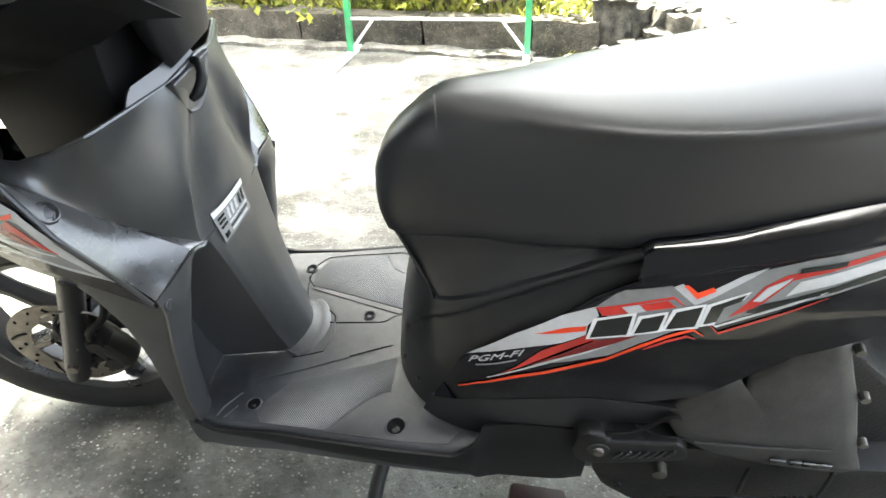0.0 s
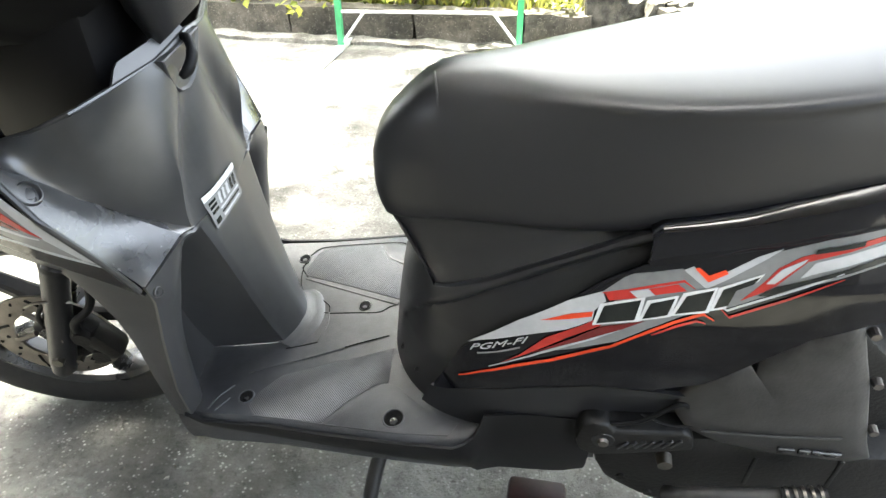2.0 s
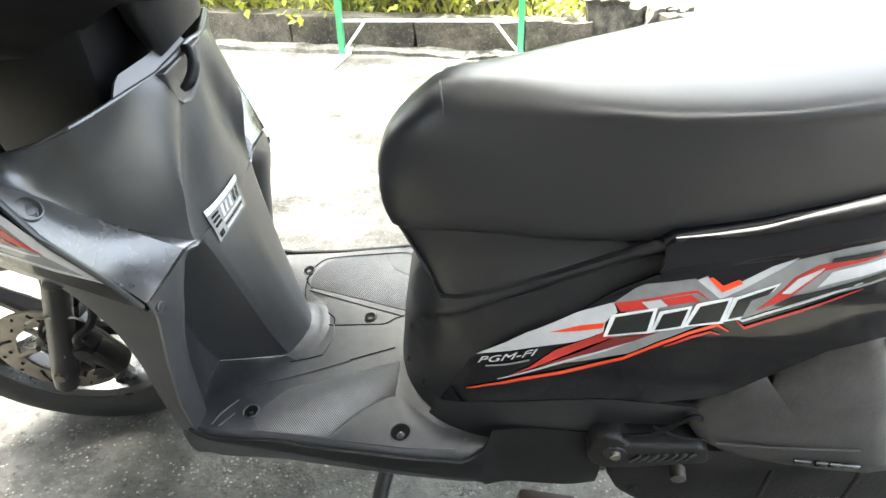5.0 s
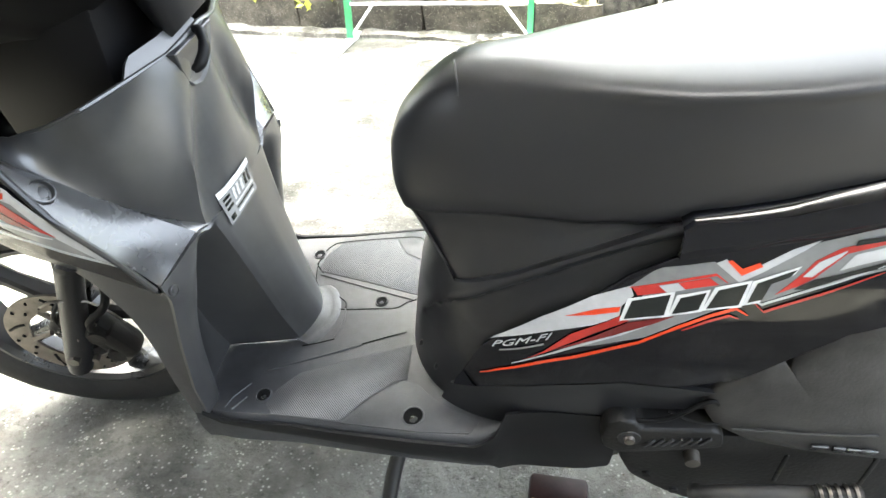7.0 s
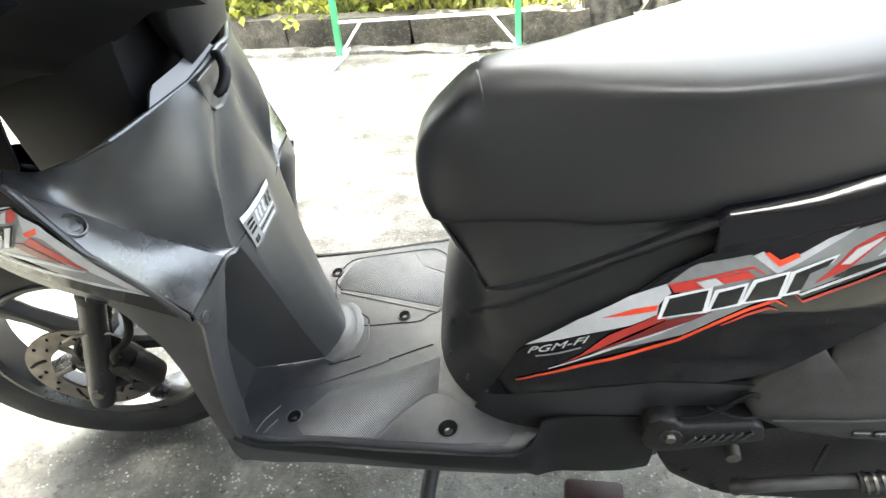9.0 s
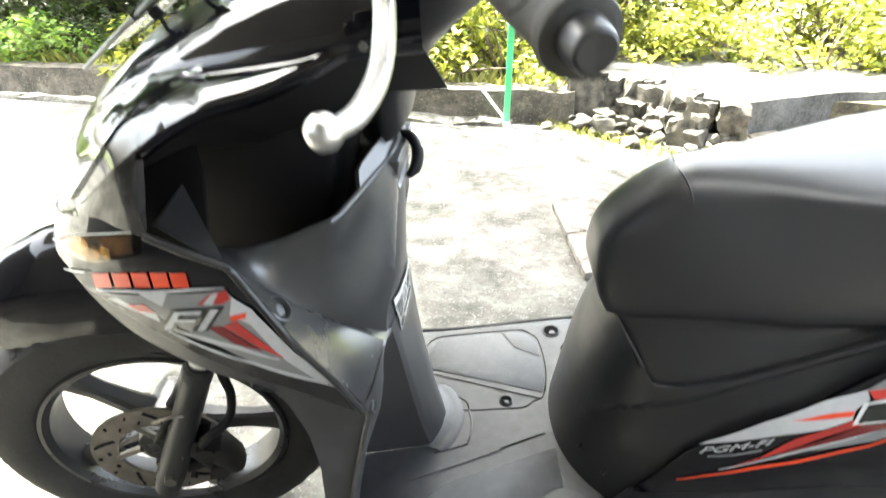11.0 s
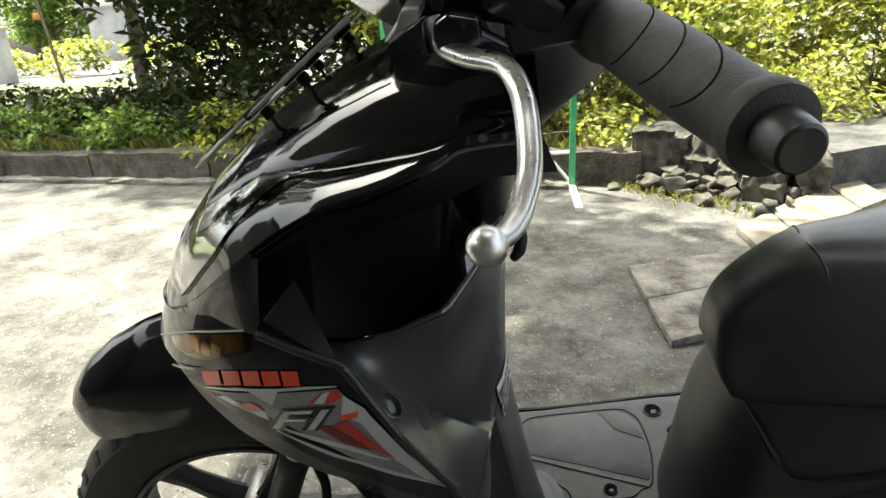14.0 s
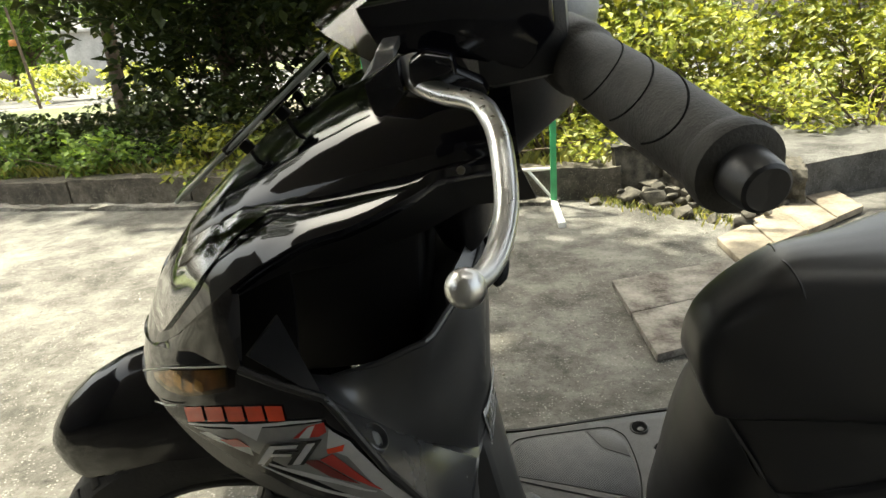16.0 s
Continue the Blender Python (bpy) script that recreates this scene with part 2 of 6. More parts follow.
CONCRETE = ground_material("worn_concrete", (0.135, 0.130, 0.116), (0.225, 0.218, 0.199), (0.062, 0.058, 0.047))
KERB = ground_material("mossy_kerb_concrete", (0.105, 0.092, 0.070), (0.21, 0.19, 0.155), (0.035, 0.031, 0.022))
# Darker copy of the yard concrete, with the trees' shade in its colour.
SLABM = ground_material("shaded_slab_concrete", (0.090, 0.088, 0.082), (0.150, 0.147, 0.137), (0.045, 0.042, 0.035))
MORTAR = ground_material("crumbled_mortar", (0.20, 0.19, 0.165), (0.34, 0.325, 0.29), (0.08, 0.072, 0.055))
SOIL = ground_material("leafy_soil", (0.10, 0.085, 0.05), (0.18, 0.16, 0.09), (0.05, 0.05, 0.025))


# ---- mesh helpers ----
def finish(ob_name, verts, faces, mat, parent=None, label="", sharp=35.0, kind=""):
    me = bpy.data.meshes.new(ob_name)
    me.from_pydata([tuple(v) for v in verts], [], faces)
    bm = bmesh.new()
    bm.from_mesh(me)
    bmesh.ops.remove_doubles(bm, verts=bm.verts, dist=1e-5)
    bmesh.ops.recalc_face_normals(bm, faces=bm.faces)
    return part(ob_name, bm, mat, parent, label, sharp, kind)


def part(ob_name, bm, mat, parent=None, label="", sharp=35.0, kind=""):
    """Links a bmesh as one mesh object under a thing or a part."""
    for f in bm.faces:
        f.smooth = True
    for e in bm.edges:
        if len(e.link_faces) == 2 and e.calc_face_angle(0) > radians(sharp):
            e.smooth = False
    me = bpy.data.meshes.new(ob_name)
    bm.to_mesh(me)
    bm.free()
    me.materials.append(mat)
    ob = new(ob_name, me)
    if parent is not None:
        ob.parent = parent
    if label or kind:
        tagged(ob, label=label, kind=kind)
    return ob


def spline(points, n):
    """n points along a smooth curve through the given ones (Catmull-Rom)."""
    p = [Vector(q) for q in points]
    p = [p[0] * 2 - p[1]] + p + [p[-1] * 2 - p[-2]]
    out = []
    m = len(p) - 3
    for i in range(n):
        s = i / (n - 1) * m
        k = min(int(s), m - 1)
        u = s - k
        a, b, c, d = p[k:k + 4]
        out.append(0.5 * ((2 * b) + (c - a) * u + (2 * a - 5 * b + 4 * c - d) * u * u + (3 * b - a - 3 * c + d) * u ** 3))
    return out


def poly(points, n):
    """n points at even steps along a broken line."""
    p = [Vector(q) for q in points]
    d = [0.0]
    for a, b in zip(p, p[1:]):
        d.append(d[-1] + (b - a).length)
    out = []
    for i in range(n):
        s = d[-1] * i / (n - 1)
        k = max(j for j in range(len(p) - 1) if d[j] <= s + 1e-9)
        u = (s - d[k]) / max(1e-9, d[k + 1] - d[k])
        out.append(p[k].lerp(p[k + 1], min(1, u)))
    return out


def loft(rings, closed=True, caps=True):
    """Vertices and faces through rings of equal count."""
    n = len(rings[0])
    v = [p for r in rings for p in r]
    f = []
    for i in range(len(rings) - 1):
        for j in range(n if closed else n - 1):
            k = (j + 1) % n
            f.append((i * n + j, i * n + k, (i + 1) * n + k, (i + 1) * n + j))
    if caps and closed:
        f.append(tuple(range(n))[::-1])
        f.append(tuple(range((len(rings) - 1) * n, len(rings) * n)))
    return v, f


def shell(rows, thick, mat, ob_name, parent, label="", sharp=35.0, side=None):
    """A sheet through rows of points, given thickness along its normals (or along side)."""
    nr, nc = len(rows), len(rows[0])
    g = np.array([[tuple(p) for p in r] for r in rows])
    du = np.gradient(g, axis=1)
    dv = np.gradient(g, axis=0)
    nrm = np.cross(du, dv)
    ln = np.linalg.norm(nrm, axis=2, keepdims=True)
    nrm = nrm / np.maximum(ln, 1e-9)
    if side is not None:
        nrm[:] = np.array(side)
    back = g + nrm * thick
    v = [tuple(p) for p in g.reshape(-1, 3)] + [tuple(p) for p in back.reshape(-1, 3)]
    o = nr * nc
    f = []
    for i in range(nr - 1):
        for j in range(nc - 1):
            a, b, c, d = i * nc + j, i * nc + j + 1, (i + 1) * nc + j + 1, (i + 1) * nc + j
            f.append((a, b, c, d))
            f.append((o + d, o + c, o + b, o + a))
    for i in range(nr - 1):
        for j in (0, nc - 1):
            a, b = i * nc + j, (i + 1) * nc + j
            f.append((a, b, o + b, o + a))
    for j in range(nc - 1):
        for i in (0, nr - 1):
            a, b = i * nc + j, i * nc + j + 1
            f.append((a, b, o + b, o + a))
    return finish(ob_name, v, f, mat, parent, label, sharp)


def tube(points, radii, n=16, caps=True, flat=1.0, up=(0, 0, 1)):
    """Rings along a line of points; flat squashes the section across up."""
    pts = [Vector(p) for p in points]
    if not hasattr(radii, "__len__"):
        radii = [radii] * len(pts)
    rings = []
    for i, p in enumerate(pts):
        d = (pts[min(i + 1, len(pts) - 1)] - pts[max(i - 1, 0)]).normalized()
        a = d.cross(Vector(up))
        if a.length < 1e-3:
            a = d.cross(Vector((1, 0, 0)))
        a.normalize()
        b = a.cross(d)
        rings.append([p + (a * math.cos(t) + b * math.sin(t) * flat) * radii[i] for t in (2 * math.pi * k / n for k in range(n))])
    return loft(rings, True, caps)


def box(c, s, bev=0.003, rot=None):
    bm = bmesh.new()
    bmesh.ops.create_cube(bm, size=1.0, matrix=Matrix.Diagonal((*s, 1)))
    if bev:
        bmesh.ops.bevel(bm, geom=bm.edges[:], offset=bev, segments=2, affect="EDGES", profile=0.5)
    bmesh.ops.transform(bm, matrix=Matrix.Translation(c) @ (rot or Matrix()), verts=bm.verts)
    return bm


def plate(outline, thick, bev=0.0):
    """A flat polygon (list of 3D points) extruded by the vector thick."""
    bm = bmesh.new()
    vs = [bm.verts.new(p) for p in outline]
    f = bm.faces.new(vs)
    r = bmesh.ops.extrude_face_region(bm, geom=[f])
    bmesh.ops.translate(bm, vec=thick, verts=[e for e in r["geom"] if isinstance(e, bmesh.types.BMVert)])
    bmesh.ops.recalc_face_normals(bm, faces=bm.faces)
    if bev:
        bmesh.ops.bevel(bm, geom=bm.edges[:], offset=bev, segments=2, affect="EDGES", profile=0.5)
    return bm


def moved(bm, m):
    bmesh.ops.transform(bm, matrix=m, verts=bm.verts)
    return bm


def pydata(v, f):
    me = bpy.data.meshes.new("tmp")
    me.from_pydata([tuple(p) for p in v], [], f)
    bm = bmesh.new()
    bm.from_mesh(me)
    bpy.data.meshes.remove(me)
    bmesh.ops.recalc_face_normals(bm, faces=bm.faces)
    return bm


def interp(x, xs, ys):
    return float(np.interp(x, xs, ys))


# ---- the setting ----
WALL_YAW = math.degrees(math.atan2(-0.145, 1))


def wall_y(x):
    """The kerb wall's front face."""
    return 2.79 - 0.145 * (x + 0.25)


def make_ground():
    bm = bmesh.new()
    bmesh.ops.create_grid(bm, x_segments=60, y_segments=60, size=150)
    for v in bm.verts:
        v.co.x = math.copysign(abs(v.co.x / 150) ** 2.5 * 150, v.co.x)
        v.co.y = math.copysign(abs(v.co.y / 150) ** 2.5 * 150, v.co.y)
    tagged(part("ground", bm, CONCRETE), "worn pale concrete yard with dark stains and exposed gravel", "ground", kind="structure")
    rows = []
    for i in range(5):
        y = 3.0 + i * 1.8
        rows.append([(x, y - 0.145 * (x + 0.25), 0.14 + 0.03 * math.sin(x * 1.3 + i)) for x in np.linspace(-7.5, 30, 60)])
    ob = shell(rows, -0.1, SOIL, "planting_bed", None, side=(0, 0, 1))
    tagged(ob, "dark leafy soil behind the low kerb wall", "soil", kind="structure")
    ob = part("road", box((-30, 30, 0.0), (110, 27, 0.03), 0.01), KERB_ROAD)
    tagged(ob, "pale grey country road beyond the bushes", "road", kind="structure")


KERB_ROAD = ground_material("pale_asphalt", (0.12, 0.12, 0.118), (0.16, 0.16, 0.158), (0.09, 0.09, 0.088))


def rough_block(lx, ly, lz, rnd, amp=0.008, cuts=5):
    """A cast block with broken, uneven faces, its base at z = 0."""
    bm = bmesh.new()
    bmesh.ops.create_cube(bm, size=1.0, matrix=Matrix.Translation((0, 0, lz / 2)) @ Matrix.Diagonal((lx, ly, lz, 1)))
    bmesh.ops.subdivide_edges(bm, edges=bm.edges[:], cuts=cuts, use_grid_fill=True)
    off = Vector((rnd.uniform(0, 50), rnd.uniform(0, 50), 0))
    for v in bm.verts:
        n = noise.noise_vector((v.co + off) * 7) * amp * 1.6 + noise.noise_vector((v.co + off) * 25) * amp
        if v.co.z < 0.001:
            n.z = 0
        v.co += n
    return bm


def make_kerb_wall():
    rnd = random.Random(4)
    wall = tagged(new("kerb_wall"), "low weathered concrete kerb wall along the planting bed", "wall", kind="structure")
    x = -9.0
    while x < 0.42:
        ln = min(rnd.uniform(0.55, 0.95), 0.46 - x)
        if ln < 0.05:
            break
        h = 0.175 + rnd.uniform(-0.012, 0.012)
        bm = rough_block(ln - 0.006, 0.2, h, rnd, 0.007, 7)
        cx = x + ln / 2
        part("kerb_block", moved(bm, pose(cx, wall_y(cx) + 0.1, 0, 0, 0, WALL_YAW)), KERB, wall, sharp=50)
        x += ln
    for k in range(9):
        bm = rough_block(1.04, 0.15 + 0.03 * math.sin(k * 2.1), 0.022, rnd, 0.014, 12)
        cx = -8.4 + k * 1.0
        part("kerb_footing", moved(bm, pose(cx, wall_y(cx) - 0.055, 0, 0, 0, WALL_YAW)), MORTAR, wall, "crumbled pale mortar strip", sharp=50)


def make_slab():
    rnd = random.Random(9)
    outline = [(0.46, 3.4), (0.56, 2.92), (0.88, 2.72), (1.02, 2.52), (1.25, 2.42), (1.6, 2.62), (2.4, 2.9), (6, 3.2), (6, 5.5), (0.46, 5.0)]
    bm = plate([(x, y, 0.0) for x, y in outline], Vector((0, 0, 0.2)), 0.0)
    bmesh.ops.subdivide_edges(bm, edges=bm.edges[:], cuts=4, use_grid_fill=True)
    for v in bm.verts:
        if v.co.z > 0.001:
            v.co += noise.noise_vector(v.co * 6) * 0.012
    tagged(part("raised_slab", bm, SLABM, sharp=40), "raised grey concrete slab with a broken edge", "slab", kind="structure")
    spots = [(rnd.uniform(-1, 1), rnd.random(), rnd.uniform(0.035, 0.1)) for i in range(46)]
    spots = [(interp(q, [0, 0.35, 0.7, 1], [0.50, 0.66, 0.82, 0.95]) + 0.11 * u, interp(q, [0, 0.35, 0.7, 1], [2.66, 2.5, 2.25, 2.06]) + 0.05 * u, r * (1 - 0.3 * q)) for u, q, r in spots]
    spots += [(0.30, 2.62, 0.05), (0.98, 2.32, 0.1), (1.06, 2.38, 0.1), (1.15, 2.36, 0.07)]
    for i, (x, y, r) in enumerate(spots):
        bm = bmesh.new()
        for q in range(11):
            d = Vector((rnd.gauss(0, 1), rnd.gauss(0, 1), rnd.gauss(0, 1))).normalized()
            m = max(abs(d.x), abs(d.y), abs(d.z))
            bm.verts.new(Vector((d.x * 1.1, d.y * 0.9, d.z * 0.7)) / m * r * rnd.uniform(0.6, 0.85))
        h = bmesh.ops.convex_hull(bm, input=bm.verts[:])
        bmesh.ops.delete(bm, geom=[v for v in bm.verts if not v.link_faces], context="VERTS")
        bmesh.ops.bevel(bm, geom=bm.edges[:], offset=r * 0.06, segments=1, affect="EDGES", profile=0.5)
        low = min(v.co.z for v in bm.verts)
        top = -low - 0.01 + (0.05 if i % 4 == 0 and i < 40 else 0.0)
        ob = part("stone", moved(bm, Matrix.Translation((x, y, top)) @ pose(0, 0, 0, 0, 0, rnd.uniform(0, 360))), STONE, sharp=28)
        tagged(ob, "broken grey rubble stone beside the slab", "stone", "rubble at the broken slab")
    for i, (h, r, x, y) in enumerate([(0.265, 0.085, 0.51, 2.78), (0.253, 0.075, 0.645, 2.77), (0.241, 0.09, 0.76, 2.80), (0.229, 0.09, 0.86, 2.84), (0.215, 0.075, 0.86, 2.70), (0.205, 0.08, 0.98, 2.58), (0.19, 0.075, 1.06, 2.48), (0.20, 0.08, 1.19, 2.42), (0.15, 0.06, 0.74, 2.66), (0.12, 0.055, 0.83, 2.57), (0.13, 0.06, 0.92, 2.47), (0.14, 0.06, 1.02, 2.38), (0.09, 0.05, 0.68, 2.58), (0.08, 0.05, 0.80, 2.46), (0.10, 0.05, 0.93, 2.35)]):
        bm = rough_block(r * 2.1, r * 1.6, h, rnd, 0.024, 6)
        ob = part("wall_stone", moved(bm, pose(x, y, 0.0, 0, 0, 20 * i - 8 if i < 4 else 37 * i)), STONE, sharp=30)
        tagged(ob, "upright mossy stone block at the wall's end", "stone", "stones at the wall's end")


def make_boards():
    a, b = Vector((0.181, 1.446, 0)), Vector((0.205, 0.877, 0))
    e1, e2 = Vector((0.655, 1.62, 0)), Vector((0.72, 1.12, 0))
    for k in range(2):
        p, q = a.lerp(b, k * 0.5), a.lerp(b, k * 0.5 + 0.49)
        r, s = e1.lerp(e2, k * 0.5 + 0.49), e1.lerp(e2, k * 0.5)
        bm = plate([v + Vector((0, 0, 0.002)) for v in (p, q, r, s)], Vector((0, 0, 0.022)), 0.002)
        bmesh.ops.subdivide_edges(bm, edges=[e for e in bm.edges if e.calc_length() > 0.1], cuts=6, use_grid_fill=True)
        for v in bm.verts:
            v.co.z += 0.004 * noise.noise(v.co * 9) if v.co.z > 0.01 else 0
        tagged(part("board", bm, WOOD, sharp=30), "weathered flaking wooden board lying flat on the yard", "board", "boards on the ground")
    n0, n1 = Vector((0.672, 1.59, 0)), Vector((1.45, 2.23, 0))
    f0, f1 = Vector((0.680, 1.86, 0)), Vector((1.50, 2.68, 0))
    for k in range(4):
        u, w = k * 0.25, k * 0.25 + 0.243
        z = Vector((0, 0, 0.003 + 0.004 * (k % 2)))
        bm = plate([n0.lerp(n1, u) + z, n0.lerp(n1, w) + z, f0.lerp(f1, w) + z, f0.lerp(f1, u) + z], Vector((0, 0, 0.03)), 0.003)
        tagged(part("path_board", bm, WOOD2, sharp=30), "pale weathered wooden board laid across the yard", "board", "boards of the path")


WOOD2 = material("pale_board", (0.165, 0.135, 0.095), 0.85, var=0.45, scale=8, bump=0.6, bump_scale=60, second=(0.28, 0.24, 0.18))


def make_barrier():
    y0 = 2.65
    b = tagged(new("barrier_stand"), "green painted steel barrier stand with white braces and feet", "barrier")
    b.location = (0, y0, 0)
    for x in (-0.886, 0.08):
        part("post", box((x, 0, 0.5), (0.032, 0.032, 0.98), 0.003), GREEN, b)
        part("foot", box((x, -0.14, 0.014), (0.034, 0.62, 0.028), 0.003), WHITEP, b, "white steel foot")
        s = 1 if x < 0 else -1
        v, f = tube([(x + s * 0.01, 0, 0.04), (x + s * 0.14, 0, 0.2)], 0.008, 8)
        part("brace", pydata(v, f), WHITEP, b, "thin white diagonal brace")
    v, f = tube([(-0.88, 0, 0.2), (0.075, 0, 0.2)], 0.008, 8)
    part("crossbar", pydata(v, f), WHITEP, b, "thin white crossbar")
    v, f = tube([(-0.88, 0, 0.97), (0.075, 0, 0.97)], 0.014, 8)
    part("top_rail", pydata(v, f), GREEN, b)


def leaves(centres, radii, count, size, rnd, flat=0.35, tip=1.8, droop=0.35):
    """Many small bent leaves round clump centres: vertices and faces."""
    c = np.array(centres)
    r = np.array(radii)
    pick = rnd.choice(len(c), count, p=(r ** 2).sum(1) / (r ** 2).sum() if r.ndim > 1 else r ** 2 / (r ** 2).sum())
    d = rnd.normal(size=(count, 3))
    d /= np.linalg.norm(d, axis=1, keepdims=True)
    rad = r[pick] if r.ndim > 1 else r[pick][:, None]
    p = c[pick] + d * rad * rnd.uniform(0.35, 1.0, (count, 1)) ** 0.5
    az = rnd.uniform(0, 2 * np.pi, count)
    el = rnd.normal(-droop, 0.45, count)
    fwd = np.stack([np.cos(az) * np.cos(el), np.sin(az) * np.cos(el), np.sin(el)], 1)
    side = np.stack([-np.sin(az), np.cos(az), rnd.normal(0, 0.35, count)], 1)
    side /= np.linalg.norm(side, axis=1, keepdims=True)
    nrm = np.cross(fwd, side)
    s = size * rnd.uniform(0.55, 1.3, (count, 1))
    w = s * flat
    v = np.stack([p, p + fwd * s * 0.45 - side * w + nrm * s * 0.1, p + fwd * s, p + fwd * s * 0.45 + side * w + nrm * s * 0.1], 1).reshape(-1, 3)
    i = np.arange(count) * 4
    f = np.concatenate([np.stack([i, i + 1, i + 2], 1), np.stack([i, i + 2, i + 3], 1)])
    return v, f


def leaf_mesh(ob_name, v, f, mat, parent=None, label="", kind=""):
    me = bpy.data.meshes.new(ob_name)
    me.from_pydata(v.tolist(), [], f.tolist())
    me.materials.append(mat)
    ob = new(ob_name, me)
    if parent is not None:
        ob.parent = parent
    if label or kind:
        tagged(ob, label=label, kind=kind)
    return ob


def stems(base, tops, r0=0.008, seed=0):
    bm = bmesh.new()
    rnd = random.Random(seed)
    for t in tops:
        b, t = Vector(base) + Vector((rnd.uniform(-0.05, 0.05), rnd.uniform(-0.05, 0.05), 0)), Vector(t)
        mid = b.lerp(t, 0.5) + Vector((rnd.uniform(-0.08, 0.08), rnd.uniform(-0.08, 0.08), 0.05))
        v, f = tube(spline([b, mid, t], 7), [r0 * (1 - 0.12 * k) for k in range(7)], 5, False)
        o = len(bm.verts)
        vs = [bm.verts.new(p) for p in v]
        for q in f:
            bm.faces.new([vs[k] for k in q])
    return bm


def make_bush(x, y, w, h, mat, size, count, seed, label, ob_name="bush", droop=0.35):
    rnd = np.random.default_rng(seed)
    b = tagged(new(ob_name), label, "bush", "bushes behind the wall")
    b.location = (x, y, 0.12)
    n = 12
    cs = np.stack([rnd.normal(0, w * 0.42, n), rnd.normal(0, w * 0.3, n), rnd.uniform(0.12, 1.0, n) * h], 1)
    part("stem", stems((0, 0, -0.02), [tuple(c) for c in cs], 0.009, seed), BARK, b, "thin woody stems")
    v, f = leaves(cs, np.tile([[w * 0.3, w * 0.26, h * 0.24]], (n, 1)), count, size, rnd, droop=droop)
    leaf_mesh("crown", v, f, mat, b)
    return b


def make_tree(x, y, h, spread, mat, count, size, seed, label, low=0.25, trunk=0.09, z0=0.1):
    rnd = np.random.default_rng(seed)
    t = tagged(new("tree"), label, "tree")
    t.location = (x, y, z0)
    cs = []
    bm = bmesh.new()
    tip = Vector((rnd.normal(0, 0.2), rnd.normal(0, 0.2), h))
    trunkline = spline([(0, 0, -0.05), (0.05, 0.03, h * 0.3), (-0.05, 0.05, h * 0.6), tip], 12)
    v, f = tube(trunkline, [trunk * (1 - 0.075 * k) for k in range(12)], 10)
    part("trunk", pydata(v, f), BARK, t)
    limbs = bmesh.new()
    for k in range(16):
        a = k * 2.4 + rnd.uniform(-0.4, 0.4)
        s = trunkline[3 + (k * 8) // 16]
        e = Vector((math.cos(a) * spread * rnd.uniform(0.5, 1), math.sin(a) * spread * rnd.uniform(0.5, 1), s.z + rnd.uniform(-0.05, 0.3) * h))
        e.z = max(e.z, h * low)
        vv, ff = tube(spline([s, s.lerp(e, 0.5) + Vector((0, 0, 0.06 * h)), e], 7), [trunk * 0.4 * (1 - 0.13 * q) for q in range(7)], 6, False)
        vs = [limbs.verts.new(p) for p in vv]
        for q in ff:
            limbs.faces.new([vs[i] for i in q])
        for u in (0.45, 0.75, 1.0):
            cs.append(tuple(s.lerp(e, u) + Vector((rnd.normal(0, 0.12 * spread), rnd.normal(0, 0.12 * spread), rnd.normal(0, 0.06 * h)))))
    part("limb", limbs, BARK, t)
    v, f = leaves(cs, np.tile([[spread * 0.27, spread * 0.27, h * 0.13]], (len(cs), 1)), count, size, rnd)
    leaf_mesh("crown", v, f, mat, t)
    return t


def make_plants():
    rnd = random.Random(21)
    k = 0
    for x in np.arange(-7.5, 6.5, 0.48):
        for row, (dy, h, w, size, n) in enumerate([(0.45, 0.5, 0.55, 0.055, 760), (1.0, 0.95, 0.8, 0.068, 1150), (1.8, 1.25, 1.0, 0.078, 1300)]):
            if row == 0 and 0.4 < x:
                dy += 0.75
            if x > 0.4 and row > 0:
                dy += 0.9
            if x < -3.0 and row == 2:
                continue
            if x < -1.2 and row == 0:
                h *= 0.6
            if x < -1.4 and row == 1:
                h *= 0.42 if x < -3.0 else 0.65
            xx = x + rnd.uniform(-0.2, 0.2)
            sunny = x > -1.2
            # Left rear rows take the dark copy, coloured as if in shade.
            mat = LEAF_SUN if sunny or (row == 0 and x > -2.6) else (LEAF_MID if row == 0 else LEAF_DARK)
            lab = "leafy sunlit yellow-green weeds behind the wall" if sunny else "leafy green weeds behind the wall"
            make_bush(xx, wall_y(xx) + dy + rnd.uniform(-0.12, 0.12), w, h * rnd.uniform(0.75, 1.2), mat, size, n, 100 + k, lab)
            k += 1
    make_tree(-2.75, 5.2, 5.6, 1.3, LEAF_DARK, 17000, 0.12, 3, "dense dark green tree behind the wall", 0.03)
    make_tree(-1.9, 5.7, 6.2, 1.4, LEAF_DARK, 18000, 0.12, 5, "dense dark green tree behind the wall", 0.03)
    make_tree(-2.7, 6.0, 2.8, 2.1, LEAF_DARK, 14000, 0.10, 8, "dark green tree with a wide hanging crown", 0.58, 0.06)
    # Two added trees; their unseen high crowns darken the cowl's reflections.
    make_tree(-5.2, 7.4, 8.6, 2.3, LEAF_DARK, 15000, 0.22, 11, "tall dark green tree added by the road to darken reflections", 0.36, 0.10)
    make_tree(-9.5, 6.2, 7.6, 2.8, LEAF_DARK, 13000, 0.24, 12, "tall dark green tree added by the road to darken reflections", 0.36, 0.12)
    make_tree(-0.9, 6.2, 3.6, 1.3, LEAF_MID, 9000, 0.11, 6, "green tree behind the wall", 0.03)


